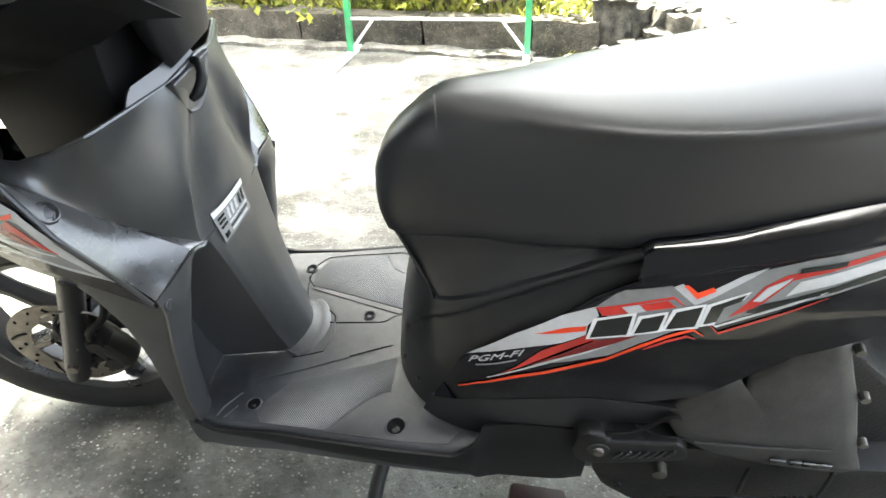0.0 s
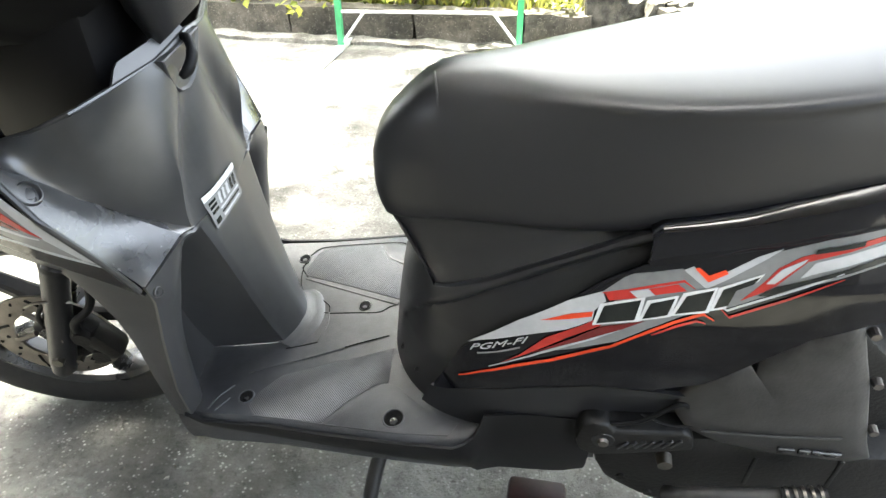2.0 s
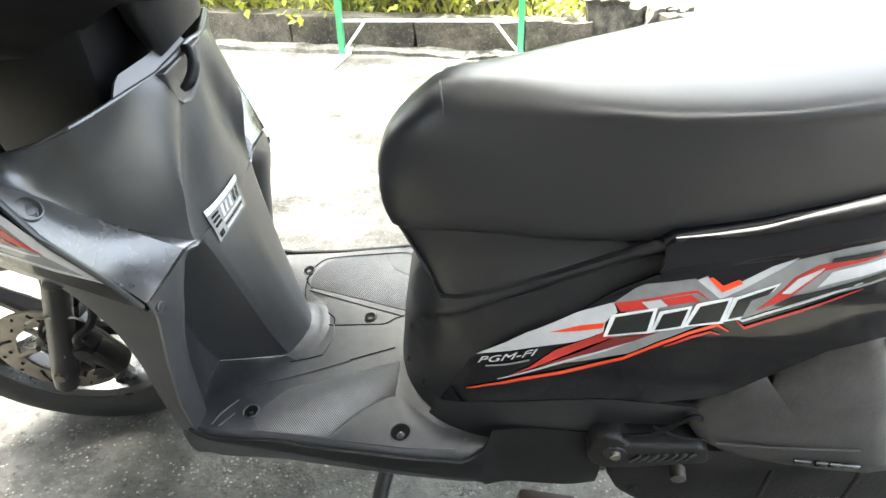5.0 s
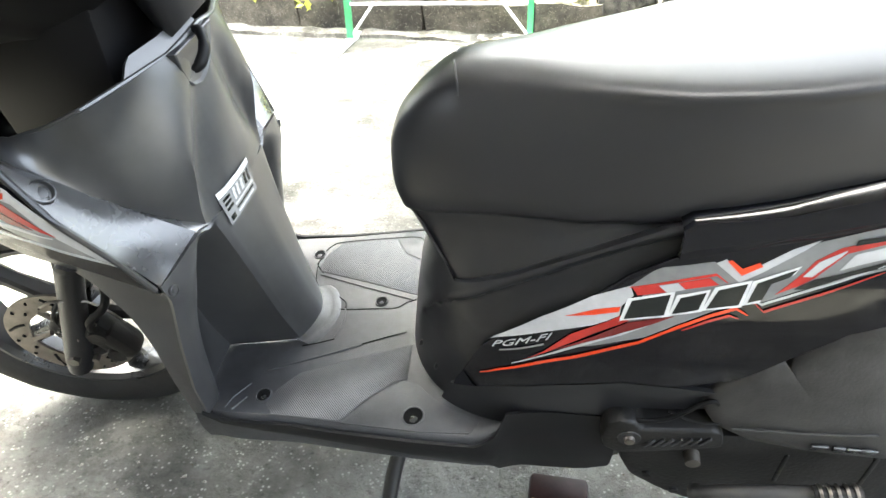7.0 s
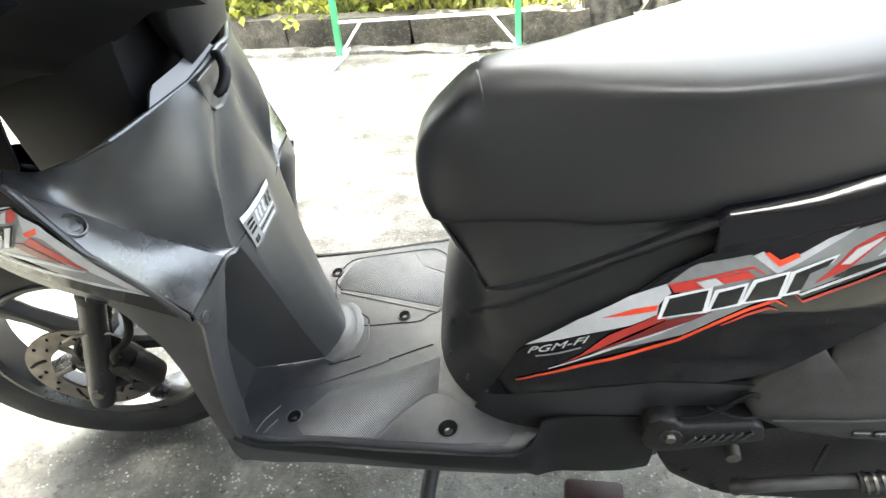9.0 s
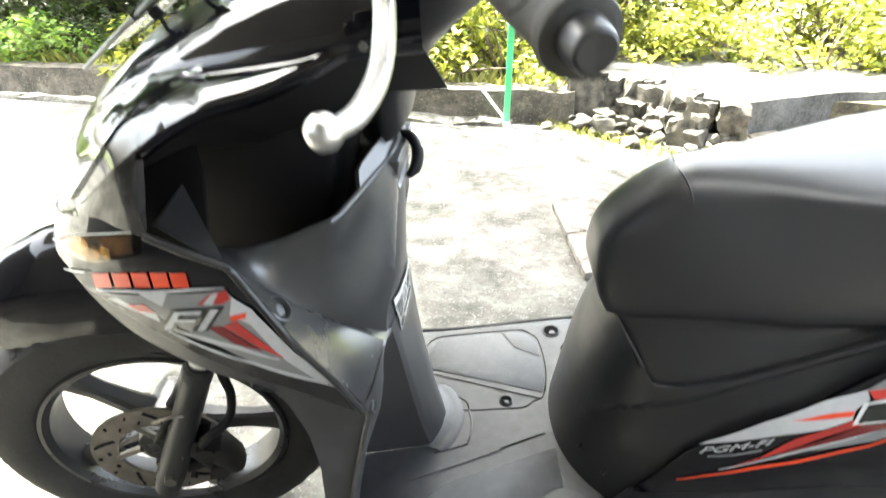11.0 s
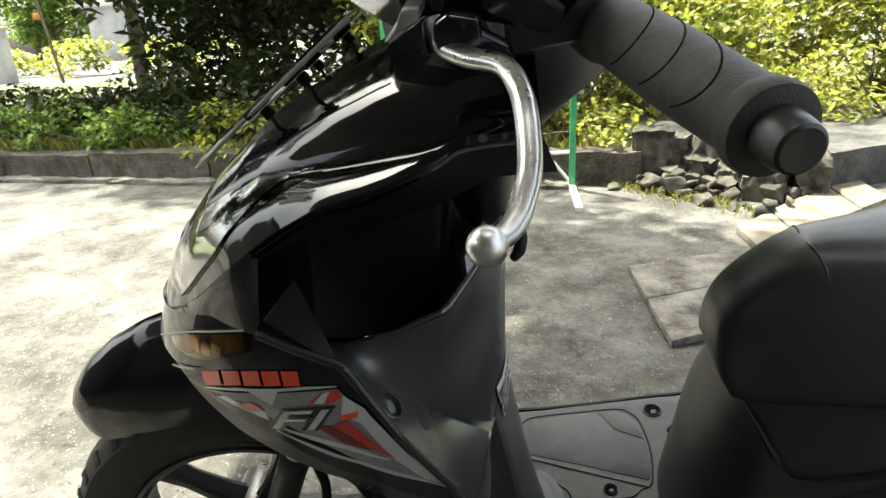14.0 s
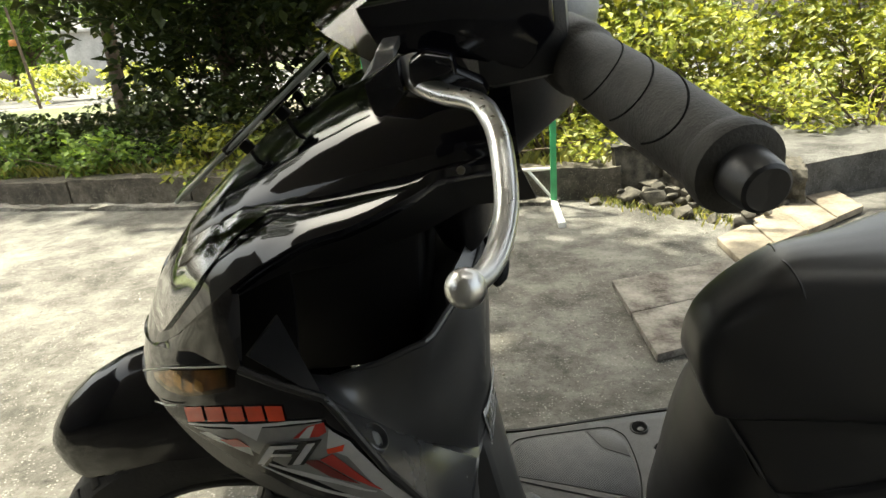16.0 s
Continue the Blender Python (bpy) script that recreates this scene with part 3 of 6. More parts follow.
def make_distance():
    """What shows past the bushes: a verge, a gate, a ruined hut, a pole and far trees."""
    rows = [[(x, y, 0.035 + 0.02 * math.sin(x * 0.7 + y)) for x in np.linspace(-60, -4.4, 40)] for y in (3.5, 6, 9, 12, 14.5)]
    tagged(shell(rows, -0.03, VERGE, "grass_verge", None, side=(0, 0, 1)), "grassy verge beside the road", "grass", kind="structure")
    rows = [[(x, y, 0.05 + 0.05 * math.sin(x * 0.3 + y)) for x in np.linspace(-90, 20, 40)] for y in (45, 60, 90, 140)]
    tagged(shell(rows, -0.05, VERGE, "far_field", None, side=(0, 0, 1)), "far grassy field", "grass", kind="structure")
    g = tagged(new("gate_pillars"), "pale concrete gate pillars beside the far road", "gate")
    g.location = (-15.2, 16.6, 0)
    part("pillar", box((0, 0, 0.75), (0.5, 0.5, 1.5), 0.03), PLASTER2, g)
    part("pillar", box((-1.3, 0.4, 0.55), (0.5, 0.5, 1.1), 0.03), PLASTER2, g)
    part("cap", box((0, 0, 1.53), (0.62, 0.62, 0.08), 0.02), PLASTER2, g)
    part("gate_leaf", box((-0.65, 0.2, 0.5), (0.85, 0.05, 0.9), 0.01), BARK, g)
    p = tagged(new("utility_pole"), "thin leaning pole with an orange sign by the road", "pole")
    p.location = (-12.6, 15.6, 0)
    part("shaft", pydata(*tube([(0, 0, 0), (-0.25, 0, 2.6)], [0.045, 0.035], 10)), BARK, p)
    part("sign", box((-0.28, -0.02, 1.72), (0.24, 0.03, 0.16), 0.01), SIGNM, p, "faded orange sign")
    hut = tagged(new("ruined_hut"), "grey concrete hut with a dark doorway across the road", "hut")
    hut.location = (-24, 38, 0)
    part("front_wall", box((-1.6, 0, 1.6), (2.6, 0.3, 3.2), 0.03), PLASTER2, hut)
    part("front_wall", box((2.2, 0, 1.6), (2.6, 0.3, 3.2), 0.03), PLASTER2, hut)
    part("lintel", box((0.3, 0, 2.8), (1.3, 0.3, 0.8), 0.03), PLASTER2, hut)
    part("roof", box((0.3, 2.0, 3.3), (7.2, 5, 0.2), 0.03), PLASTER2, hut)
    # A black rear panel puts the doorway's shade into the colour.
    part("doorway_shade", box((0.3, 3.6, 1.6), (6.4, 0.3, 3.2), 0.03), POCKET, hut)
    for k, (x, y, h) in enumerate([(-34, 44, 7), (-28, 47, 8), (-18, 42, 8), (-12, 40, 7), (-6, 38, 7), (2, 36, 7), (10, 34, 7), (-42, 52, 9)]):
        make_tree(x, y, h, h * 0.5, LEAF_MID, 3500, 0.5, 60 + k, "far leafy tree across the road", 0.04, 0.25, 0.0)
    for k, (x, y) in enumerate([(-13.5, 18.5), (-11.5, 19), (-16.5, 19.5), (-9.8, 18), (-18.5, 21)]):
        make_bush(x, y, 1.6, 0.9, LEAF_SUN, 0.2, 500, 300 + k, "sunlit yellow-green roadside bush")


SIGNM = material("faded_orange_paint", (0.45, 0.16, 0.04), 0.6, var=0.3, scale=6)
PLASTER2 = material("grey_stucco", (0.42, 0.41, 0.39), 0.9, var=0.25, scale=1.2, bump=0.3, bump_scale=30)
VERGE = ground_material("grassy_verge", (0.10, 0.125, 0.035), (0.19, 0.21, 0.065), (0.05, 0.065, 0.02))


def make_weeds():
    """Dry grass and small herbs along the wall's foot and in the rubble."""
    rnd = np.random.default_rng(17)
    n, wall = 2300, 1750
    first = np.arange(n) < wall
    x = np.concatenate([rnd.uniform(-6, 0.4, wall), rnd.uniform(0.25, 0.85, n - wall)])
    y = np.where(first, 2.79 - 0.145 * (x + 0.25) + rnd.normal(0.26, 0.05, n), 2.72 - 0.95 * (x - 0.3) + rnd.normal(0.0, 0.07, n))
    z = np.where(first, 0.13, 0.0)
    p = np.stack([x, y, z], 1)
    a = rnd.uniform(0, 6.28, n)
    h = np.where(first, rnd.uniform(0.03, 0.14, n), rnd.uniform(0.012, 0.045, n))
    lean = np.stack([np.cos(a), np.sin(a), np.zeros(n)], 1) * h[:, None] * 0.6
    side = np.stack([-np.sin(a), np.cos(a), np.zeros(n)], 1) * 0.004
    up = np.array([0, 0, 1.0])
    v = np.stack([p - side, p + side, p + lean * 0.4 + up * h[:, None] * 0.7 + side * 0.7, p + lean + up * h[:, None]], 1).reshape(-1, 3)
    i = np.arange(n) * 4
    f = np.concatenate([np.stack([i, i + 1, i + 2], 1), np.stack([i, i + 2, i + 3], 1)])
    tagged(leaf_mesh("weeds", v, f, GRASS), "dry grass and small weeds along the wall and rubble", "grass", kind="stuff")


def make_litter():
    """Pale stone chips and crumbs of dry leaf strewn over the concrete."""
    rnd = np.random.default_rng(77)
    n = 4300
    x = rnd.uniform(-2.6, 2.2, n)
    y = rnd.uniform(-0.75, 2.62, n)
    keep = np.sin(x * 2.3 + 1.1) * np.sin(y * 2.9 + x) + rnd.normal(0, 0.6, n) > -0.25
    x, y = x[keep], y[keep]
    n = len(x)
    r = rnd.uniform(0.0015, 0.0052, n) * np.where(rnd.random(n) < 0.06, 1.9, 1.0)
    a = rnd.uniform(0, 6.28, n)
    v = []
    for k in range(4):
        t = a + k * 1.5708 + rnd.normal(0, 0.25, n)
        q = r * rnd.uniform(0.6, 1.2, n)
        v.append(np.stack([x + np.cos(t) * q, y + np.sin(t) * q, np.full(n, 0.0004)], 1))
    v.append(np.stack([x + rnd.normal(0, 0.3, n) * r, y + rnd.normal(0, 0.3, n) * r, 0.0008 + 0.5 * r], 1))
    v = np.stack(v, 1).reshape(-1, 3)
    i = np.arange(n) * 5
    f = np.concatenate([np.stack([i + k, i + (k + 1) % 4, i + 4], 1) for k in range(4)])
    tagged(leaf_mesh("stone_chips", v, f, CHIP), "pale stone chips and dry crumbs strewn on the concrete", "gravel", kind="stuff")


def make_blockers():
    """Unseen walls and a gapped roof, added to darken and shade the scooter."""
    ob = part("blocker_wall", box((-1.0, -2.4, 1.4), (4.8, 0.2, 2.8), 0.01), PLASTER)
    tagged(ob, "unseen plain wall added to darken the camera side", "wall", kind="structure")
    ob = part("blocker_wing", box((-3.3, -1.1, 0.95), (0.2, 2.4, 1.9), 0.01), PLASTER)
    tagged(ob, "unseen plain side wall added to darken reflections", "wall", kind="structure")
    # The gap lets sky through for the reflections on cowl and rail.
    bm = bmesh.new()
    for x0, x1, y0, y1 in ((-3.5, 1.3, -2.6, -0.70), (-3.5, -0.50, -0.70, 0.2), (-1.65, -0.50, 0.2, 1.45), (-0.50, 1.3, -0.38, 1.45), (0.95, 1.3, -0.70, -0.38)):
        bmesh.ops.create_cube(bm, size=1.0, matrix=Matrix.Translation(((x0 + x1) / 2, (y0 + y1) / 2, 2.86)) @ Matrix.Diagonal((x1 - x0 - 0.002, y1 - y0 - 0.002, 0.12, 1)))
    ob = part("blocker_roof", bm, PLASTER)
    tagged(ob, "unseen flat roof added to shade the scooter, gapped for sky reflections", "roof", kind="structure")


def make_shade_tree():
    """An unseen tall tree, added to dapple the concrete."""
    rnd = np.random.default_rng(40)
    t = tagged(new("tree"), "unseen tall tree with a loose crown, added to dapple the concrete", "tree")
    t.location = (5.2, 1.6, 0)
    line = spline([(0, 0, 0), (-0.15, 0.1, 1.6), (-0.7, 0.4, 3.2), (-1.6, 0.8, 4.6)], 14)
    part("trunk", pydata(*tube(line, [0.16 - 0.006 * k for k in range(14)], 12)), BARK, t)
    limbs = bmesh.new()
    cs = [tuple(Vector(DAPPLE_AT) + Vector((rnd.uniform(-1, 1) * 1.9, rnd.uniform(-1, 1) * 1.0, rnd.uniform(-0.5, 0.5))) - t.location) for k in range(34)]
    for e in cs[::2]:
        e = Vector(e)
        vv, ff = tube(spline([line[-1], line[-1].lerp(e, 0.5) + Vector((0, 0, 0.25)), e], 7), [0.05 - 0.006 * q for q in range(7)], 6, False)
        vs = [limbs.verts.new(p) for p in vv]
        for q in ff:
            limbs.faces.new([vs[i] for i in q])
    part("limb", limbs, BARK, t)
    v, f = leaves(cs, np.tile([[0.42, 0.36, 0.25]], (34, 1)), 5200, 0.15, rnd, flat=0.42)
    leaf_mesh("crown", v, f, LEAF_MID, t)


DAPPLE_AT = Vector((1.35, 1.25, 0)) + SUN_FROM * 5.4

make_ground()
make_kerb_wall()
make_slab()
make_blockers()
make_shade_tree()
make_boards()
make_barrier()
make_plants()
make_distance()
make_weeds()
make_litter()


# ---- the scooter, in its own upright frame: nose towards -x, its left side towards -y ----
LEANED = Matrix.Rotation(radians(10.5), 4, "X") @ Matrix.Rotation(radians(-5.5), 4, "Y")
scooter = tagged(new("motor_scooter"), "black scooter with grey plastic floor and red-silver side stripes", "scooter")
scooter.matrix_world = Matrix.Translation((0.0177, 0.0363, 0.0613)) @ LEANED

# body sides: half width at height z, closing to a prow in front
BX = [0.03, 0.12, 0.20, 0.30, 0.45, 0.80]
BZ = [0.19, 0.25, 0.30, 0.35, 0.40, 0.45, 0.50, 0.56]
BW = [[0.172, 0.172, 0.172, 0.166, 0.150, 0.130, 0.115, 0.105],
      [0.170, 0.170, 0.170, 0.164, 0.150, 0.130, 0.115, 0.105],
      [0.172, 0.176, 0.180, 0.178, 0.168, 0.148, 0.130, 0.115],
      [0.168, 0.180, 0.188, 0.190, 0.184, 0.166, 0.146, 0.128],
      [0.160, 0.178, 0.192, 0.198, 0.196, 0.184, 0.166, 0.145],
      [0.140, 0.155, 0.170, 0.178, 0.180, 0.175, 0.162, 0.145]]


def prow_x(z):
    return interp(z, [0.19, 0.25, 0.30, 0.35, 0.40, 0.45, 0.50], [-0.026, -0.012, 0.0, 0.014, 0.030, 0.052, 0.08])


def body_half(x, z):
    w = np.interp(x, BX, [np.interp(z, BZ, r) for r in BW])
    k = (0.16 - x) / (0.16 - prow_x(z))
    return float(w) * max(0.0, 1 - max(0.0, k) ** 2.3) ** 0.47


# front fairing: plan ellipses stacked in height
FZ = [0.20, 0.40, 0.50, 0.55, 0.60, 0.64, 0.67, 0.70, 0.73, 0.76, 0.785, 0.805, 0.825, 0.838]
FN = [-0.44, -0.50, -0.535, -0.548, -0.548, -0.525, -0.505, -0.482, -0.455, -0.420, -0.378, -0.332, -0.280, -0.245]
FW = [0.184, 0.188, 0.201, 0.2125, 0.215, 0.208, 0.198, 0.190, 0.185, 0.181, 0.172, 0.150, 0.105, 0.05]
FX0 = -0.28


def nose_x(z):
    return interp(z, FZ, FN)


def front_half(z):
    return interp(z, FZ, FW)


def front_theta(x, z):
    s = (FX0 - x) / (FX0 - nose_x(z))
    return math.asin(min(1, s)) if s > 0 else s


def front_point(theta, z, off=0.0, side=-1):
    w, nx = front_half(z) * (0.88 if side > 0 else 1.0), nose_x(z)
    if theta > 0:
        x, y = FX0 - (FX0 - nx) * math.sin(theta), w * math.cos(theta)
        nrm = Vector((-math.sin(theta), side * math.cos(theta), 0))
    else:
        x, y = FX0 - (FX0 - nx) * theta, w * (1 + 0.10 * theta)
        nrm = Vector((0, side, 0))
    return Vector((x, side * y, z)) + nrm * off


def front_patch(upper, lower, nu, nv, off, side=-1):
    """Rows of points on the fairing between two lines given as (x, z); x None means the nose."""
    def conv(line):
        return [(math.pi / 2 if x is None else front_theta(x, z), z, 0) for x, z in line]
    a, b = poly(conv(upper), nu), poly(conv(lower), nu)
    return [[front_point(q.x, q.y, off, side) for q in (b[i].lerp(a[i], j / (nv - 1)) for i in range(nu))] for j in range(nv)]


def body_patch(upper, lower, nu, nv, off, side=-1):
    a, b = poly([(x, z, 0) for x, z in upper], nu), poly([(x, z, 0) for x, z in lower], nu)
    return [[(q.x, side * (body_half(q.x, q.y) + off), q.y) for q in (b[i].lerp(a[i], j / (nv - 1)) for i in range(nu))] for j in range(nv)]


def both_sides(fn):
    for side in (-1, 1):
        fn(side)


# -- seat --
SEAT_MID = -0.031  # the saddle's middle plane


def seat_section(x):
    """Half a section of the cushion at x, from the crown down to its lower edge: (y, z)."""
    t = interp(x, [0.014, 0.018, 0.025, 0.036, 0.050, 0.066, 0.082, 0.096, 0.112, 0.16, 0.25, 0.35, 0.45, 0.55, 0.65, 0.78], [0.512, 0.536, 0.552, 0.566, 0.578, 0.591, 0.602, 0.609, 0.6115, 0.612, 0.611, 0.612, 0.618, 0.627, 0.638, 0.652])
    b = interp(x, [0.014, 0.018, 0.026, 0.05, 0.09, 0.14, 0.20, 0.26, 0.32, 0.38, 0.49, 0.78], [0.500, 0.482, 0.466, 0.468, 0.476, 0.479, 0.477, 0.479, 0.487, 0.506, 0.536, 0.59])
    w = interp(x, [0.014, 0.016, 0.019, 0.026, 0.036, 0.055, 0.085, 0.12, 0.16, 0.20, 0.25, 0.30, 0.40, 0.52, 0.65, 0.78], [0.022, 0.036, 0.045, 0.053, 0.060, 0.069, 0.079, 0.088, 0.096, 0.103, 0.110, 0.116, 0.123, 0.123, 0.115, 0.09])
    us = interp(x, [0.014, 0.05, 0.09, 0.12, 0.17, 0.20, 0.24, 0.30, 0.38, 0.55, 0.78], [0.55, 0.50, 0.42, 0.42, 0.50, 0.60, 0.70, 0.82, 0.88, 0.84, 0.7])
    h = t - b
    prof = [(0, t), (0.5 * us, t - 0.012 * h), (us, t - 0.07 * h), (us + 0.35 * (1 - us), t - 0.20 * h), (us + 0.66 * (1 - us), t - 0.40 * h), (us + 0.88 * (1 - us), t - 0.62 * h), (1.0, t - 0.82 * h), (0.985, b + 0.05 * h), (0.95, b)]
    return [(w * u, z) for u, z in prof]


def make_seat():
    rings = []
    for x in [0.014, 0.0148, 0.016, 0.018, 0.021, 0.026, 0.033, 0.041, 0.05, 0.06, 0.071, 0.082, 0.09, 0.096, 0.103, 0.112, 0.13, 0.15, 0.17, 0.20, 0.23, 0.26, 0.30, 0.34, 0.38, 0.43, 0.49, 0.56, 0.63, 0.70, 0.78]:
        half = spline([(x, -y, z) for y, z in seat_section(x)], 34)
        ring = [Vector(p) for p in half] + [Vector((x, half[-1].y * 0.5, half[-1].z))]
        rings.append([Vector((p.x, p.y + SEAT_MID, p.z)) for p in ring] + [Vector((p.x, -p.y + SEAT_MID, p.z)) for p in reversed(ring[1:])])
    v, f = loft(rings)
    ob = finish("seat", v, f, VINYL, scooter, "smooth black vinyl saddle with a blunt nose", 50)
    # pleat where the nose panel meets the top
    for s in (-1, 1):
        pts = []
        for k in range(9):
            x = 0.094 + 0.006 * k / 8
            line = spline([(x, y, z) for y, z in seat_section(x)], 34)
            p = line[int(2 + 9 * k / 8)]
            pts.append(Vector((x, s * p.y + SEAT_MID, p.z)))
        finish("pleat", *tube(pts, [0.0006] + [0.0013] * 7 + [0.0006], 6), VINYL, ob)
    return ob


def make_seat_flap():
    """The soft dark skirt that runs from the cushion down behind the body's upper lip."""
    for s in (-1, 1):
        rows = []
        for x in np.linspace(0.030, 0.34, 40):
            y, z = seat_section(x)[-1]
            top = Vector((x, s * (y - 0.001) + SEAT_MID, z + 0.006))
            low_x = x + 0.040 * max(0.0, 1 - (x - 0.030) / 0.12)
            lz = ridge_z(low_x) - 0.001
            yy = 0.94 * body_half(low_x, ridge_z(low_x))
            low = Vector((low_x, s * yy, lz))
            rows.append([top.lerp(low, u) + Vector((0, -s * 0.008 * math.sin(math.pi * u), 0)) for u in np.linspace(0, 1, 8)])
        shell(rows, 0.003, VINYL, "seat_skirt", scooter, "dull black skirt under the saddle", 50, side=(0, -s, 0))
    # the skirt's front, from the nose down to the body
    rows = []
    for u in np.linspace(0, 1, 8):
        x = 0.030 + 0.040 * u
        z = 0.472 + (ridge_z(0.07) - 0.002 - 0.472) * u
        w0, w1 = 0.052, 0.94 * body_half(0.07, ridge_z(0.07))
        w = w0 + (w1 - w0) * u
        c = SEAT_MID * (1 - u)
        rows.append([(x - 0.004 * math.cos(q * math.pi / 2), c + w * q, z) for q in np.linspace(-1, 1, 13)])
    shell(rows, 0.003, VINYL, "skirt_front", scooter, sharp=50, side=(1, 0, 0))


# -- body: centre cover, side covers, tail --
def ridge_z(x):
    """The upper edge of the cover under the saddle."""
    return interp(x, [-0.03, 0.044, 0.054, 0.062, 0.074, 0.164, 0.288, 0.36], [0.445, 0.445, 0.425, 0.405, 0.390, 0.432, 0.484, 0.500])




KNEE_X = [-0.01, 0.007, 0.022, 0.042, 0.069, 0.137, 0.194, 0.274, 0.36]
KNEE_Z = [0.262, 0.284, 0.316, 0.346, 0.372, 0.414, 0.441, 0.474, 0.500]


def smooth(u):
    u = min(1.0, max(0.0, u))
    return u * u * (3 - 2 * u)


def cover_relief(x, z):
    """How far the cover stands proud: a rounded lip above the knee crease, a shallow panel below it."""
    d = interp(x, KNEE_X, KNEE_Z) - z
    ends = smooth((x - 0.0) / 0.03)
    lip = 0.004 * math.exp(-((d + 0.006) / 0.007) ** 2)
    dish = -0.008 * smooth(d / 0.010) * (1 - smooth((d - 0.012) / 0.06))
    return (lip + dish) * ends


def make_body():
    rows = []
    for v in np.linspace(0, 1, 70):
        row = []
        z0 = 0.19 + 0.255 * v
        px = prow_x(z0)
        for k in range(-75, 76):
            u = abs(k) / 75
            x = px + (0.36 - px) * (1 - math.cos(u * math.pi / 2))
            z = 0.19 + v * (ridge_z(x) - 0.19)
            row.append((x, math.copysign(max(0.0, body_half(max(x, prow_x(z) + 1e-5), z) + (cover_relief(x, z) if u > 0.1 else 0.0)) if k else 0.0, k), z))
        rows.append(row)
    edge = list(rows[-1])
    for q, dz in ((0.985, 0.003), (0.955, 0.0035), (0.92, 0.001), (0.88, -0.01), (0.80, -0.04)):
        rows.append([(x + 0.002 * (1 - q), y * q, z + dz) for x, y, z in edge])
    shell(rows, 0.004, SATIN, "centre_cover", scooter, "satin dark plastic cover under the saddle", 40)
    # Added sheet closes the gap; its black stands for the shade in there.
    shell([[(x + 0.003, y * 0.9 * q, z - 0.012) for x, y, z in edge] for q in (1.0, 0.6, 0.25, 0.02)], 0.002, GAP_SHADE, "gap_sheet", scooter, "added black sheet closing the gap under the saddle", 40)

    def side_cover(s):
        mid = [(0.064, 0.262), (0.105, 0.340), (0.164, 0.383), (0.220, 0.418), (0.255, 0.444), (0.294, 0.464), (0.34, 0.472), (0.448, 0.500), (0.80, 0.575)]
        low = [(0.060, 0.250), (0.112, 0.277), (0.190, 0.301), (0.248, 0.313), (0.300, 0.313), (0.354, 0.331), (0.397, 0.370), (0.435, 0.402), (0.50, 0.425), (0.80, 0.47)]
        ob = shell(body_patch(mid, low, 60, 14, 0.003, s), 0.006, GLOSS, "side_cover", scooter, "gloss black side cover with striped decals", 40)
        # the raised rail under the saddle: lit flat top, front end turned down
        foot = poly([(0.2925, 0.466, 0), (0.303, 0.468, 0), (0.332, 0.4755, 0), (0.401, 0.492, 0), (0.4425, 0.503, 0), (0.80, 0.592, 0)], 50)
        head = poly([(0.2975, 0.489, 0), (0.3044, 0.4953, 0), (0.339, 0.499, 0), (0.375, 0.5045, 0), (0.4075, 0.5139, 0), (0.440, 0.5223, 0), (0.80, 0.618, 0)], 50)
        rows = []
        for u, proud, back in [(0.0, 0.003, 0), (0.06, 0.010, 0), (0.3, 0.0125, 0), (0.6, 0.0125, 0), (0.9, 0.012, 0), (1.0, 0.011, 0.0), (1.0, 0.010, 0.06), (1.0, 0.010, 0.5), (1.0, 0.010, 1.0), (1.0, 0.008, 1.15), (1.0, -0.01, 1.2)]:
            row = []
            for p, q in zip(foot, head):
                m = p.lerp(q, u)
                w = back * interp(q.x, [0.2975, 0.3044, 0.35, 0.40, 0.44, 0.8], [0.003, 0.004, 0.009, 0.0155, 0.021, 0.028])
                row.append((m.x + 0.05 * w, s * (body_half(m.x, m.y) + proud - w), m.y + 0.42 * min(w, 0.03)))
            rows.append(row)
        shell(rows, 0.004, GLOSS, "upper_side_cover", scooter, "raised gloss black rail below the saddle", 25)
        finish("rail_edge", *tube([Vector((x, y - s * 0.0, z)) for x, y, z in (r[0] for r in rows[1:8])], 0.0013, 6), SATIN, scooter)
        low2 = [(0.03, 0.19), (0.08, 0.19), (0.12, 0.192), (0.19, 0.212), (0.27, 0.262), (0.335, 0.300)]
        up2 = [(0.055, 0.247), (0.112, 0.274), (0.190, 0.298), (0.248, 0.310), (0.30, 0.310), (0.340, 0.304)]
        shell(body_patch(up2, low2, 30, 8, 0.003, s), 0.005, SATIN, "lower_side_cover", scooter, sharp=40)
        v, f = tube([Vector((x, s * (body_half(x, z) + 0.0035), z)) for x, z in ((0.070, 0.2575), (0.112, 0.2755), (0.150, 0.288), (0.190, 0.2995), (0.248, 0.3115), (0.300, 0.3115))], 0.0011, 6)
        finish("cover_seam", v, f, GAP_SHADE, scooter)
        # the edge line in front of the decals and a clip beside it
        v, f = tube(poly([Vector((x, s * (body_half(x, z) + 0.0085), z)) for x, z in ((0.064, 0.263), (0.104, 0.3385), (0.164, 0.3815), (0.220, 0.4165), (0.255, 0.4425), (0.293, 0.4625))], 40), 0.0016, 6)
        finish("cover_edge", v, f, GLOSS, scooter)
        for x, z in ((0.030, 0.243), (0.006, 0.246)):
            m = Matrix.Translation((x, s * (body_half(x, z) + 0.001), z))
            part("cover_clip", moved(box((0, 0, 0), (0.005, 0.003, 0.011), 0.001, Matrix.Rotation(radians(25), 4, "Y")), m), RIMP, scooter)
        return ob
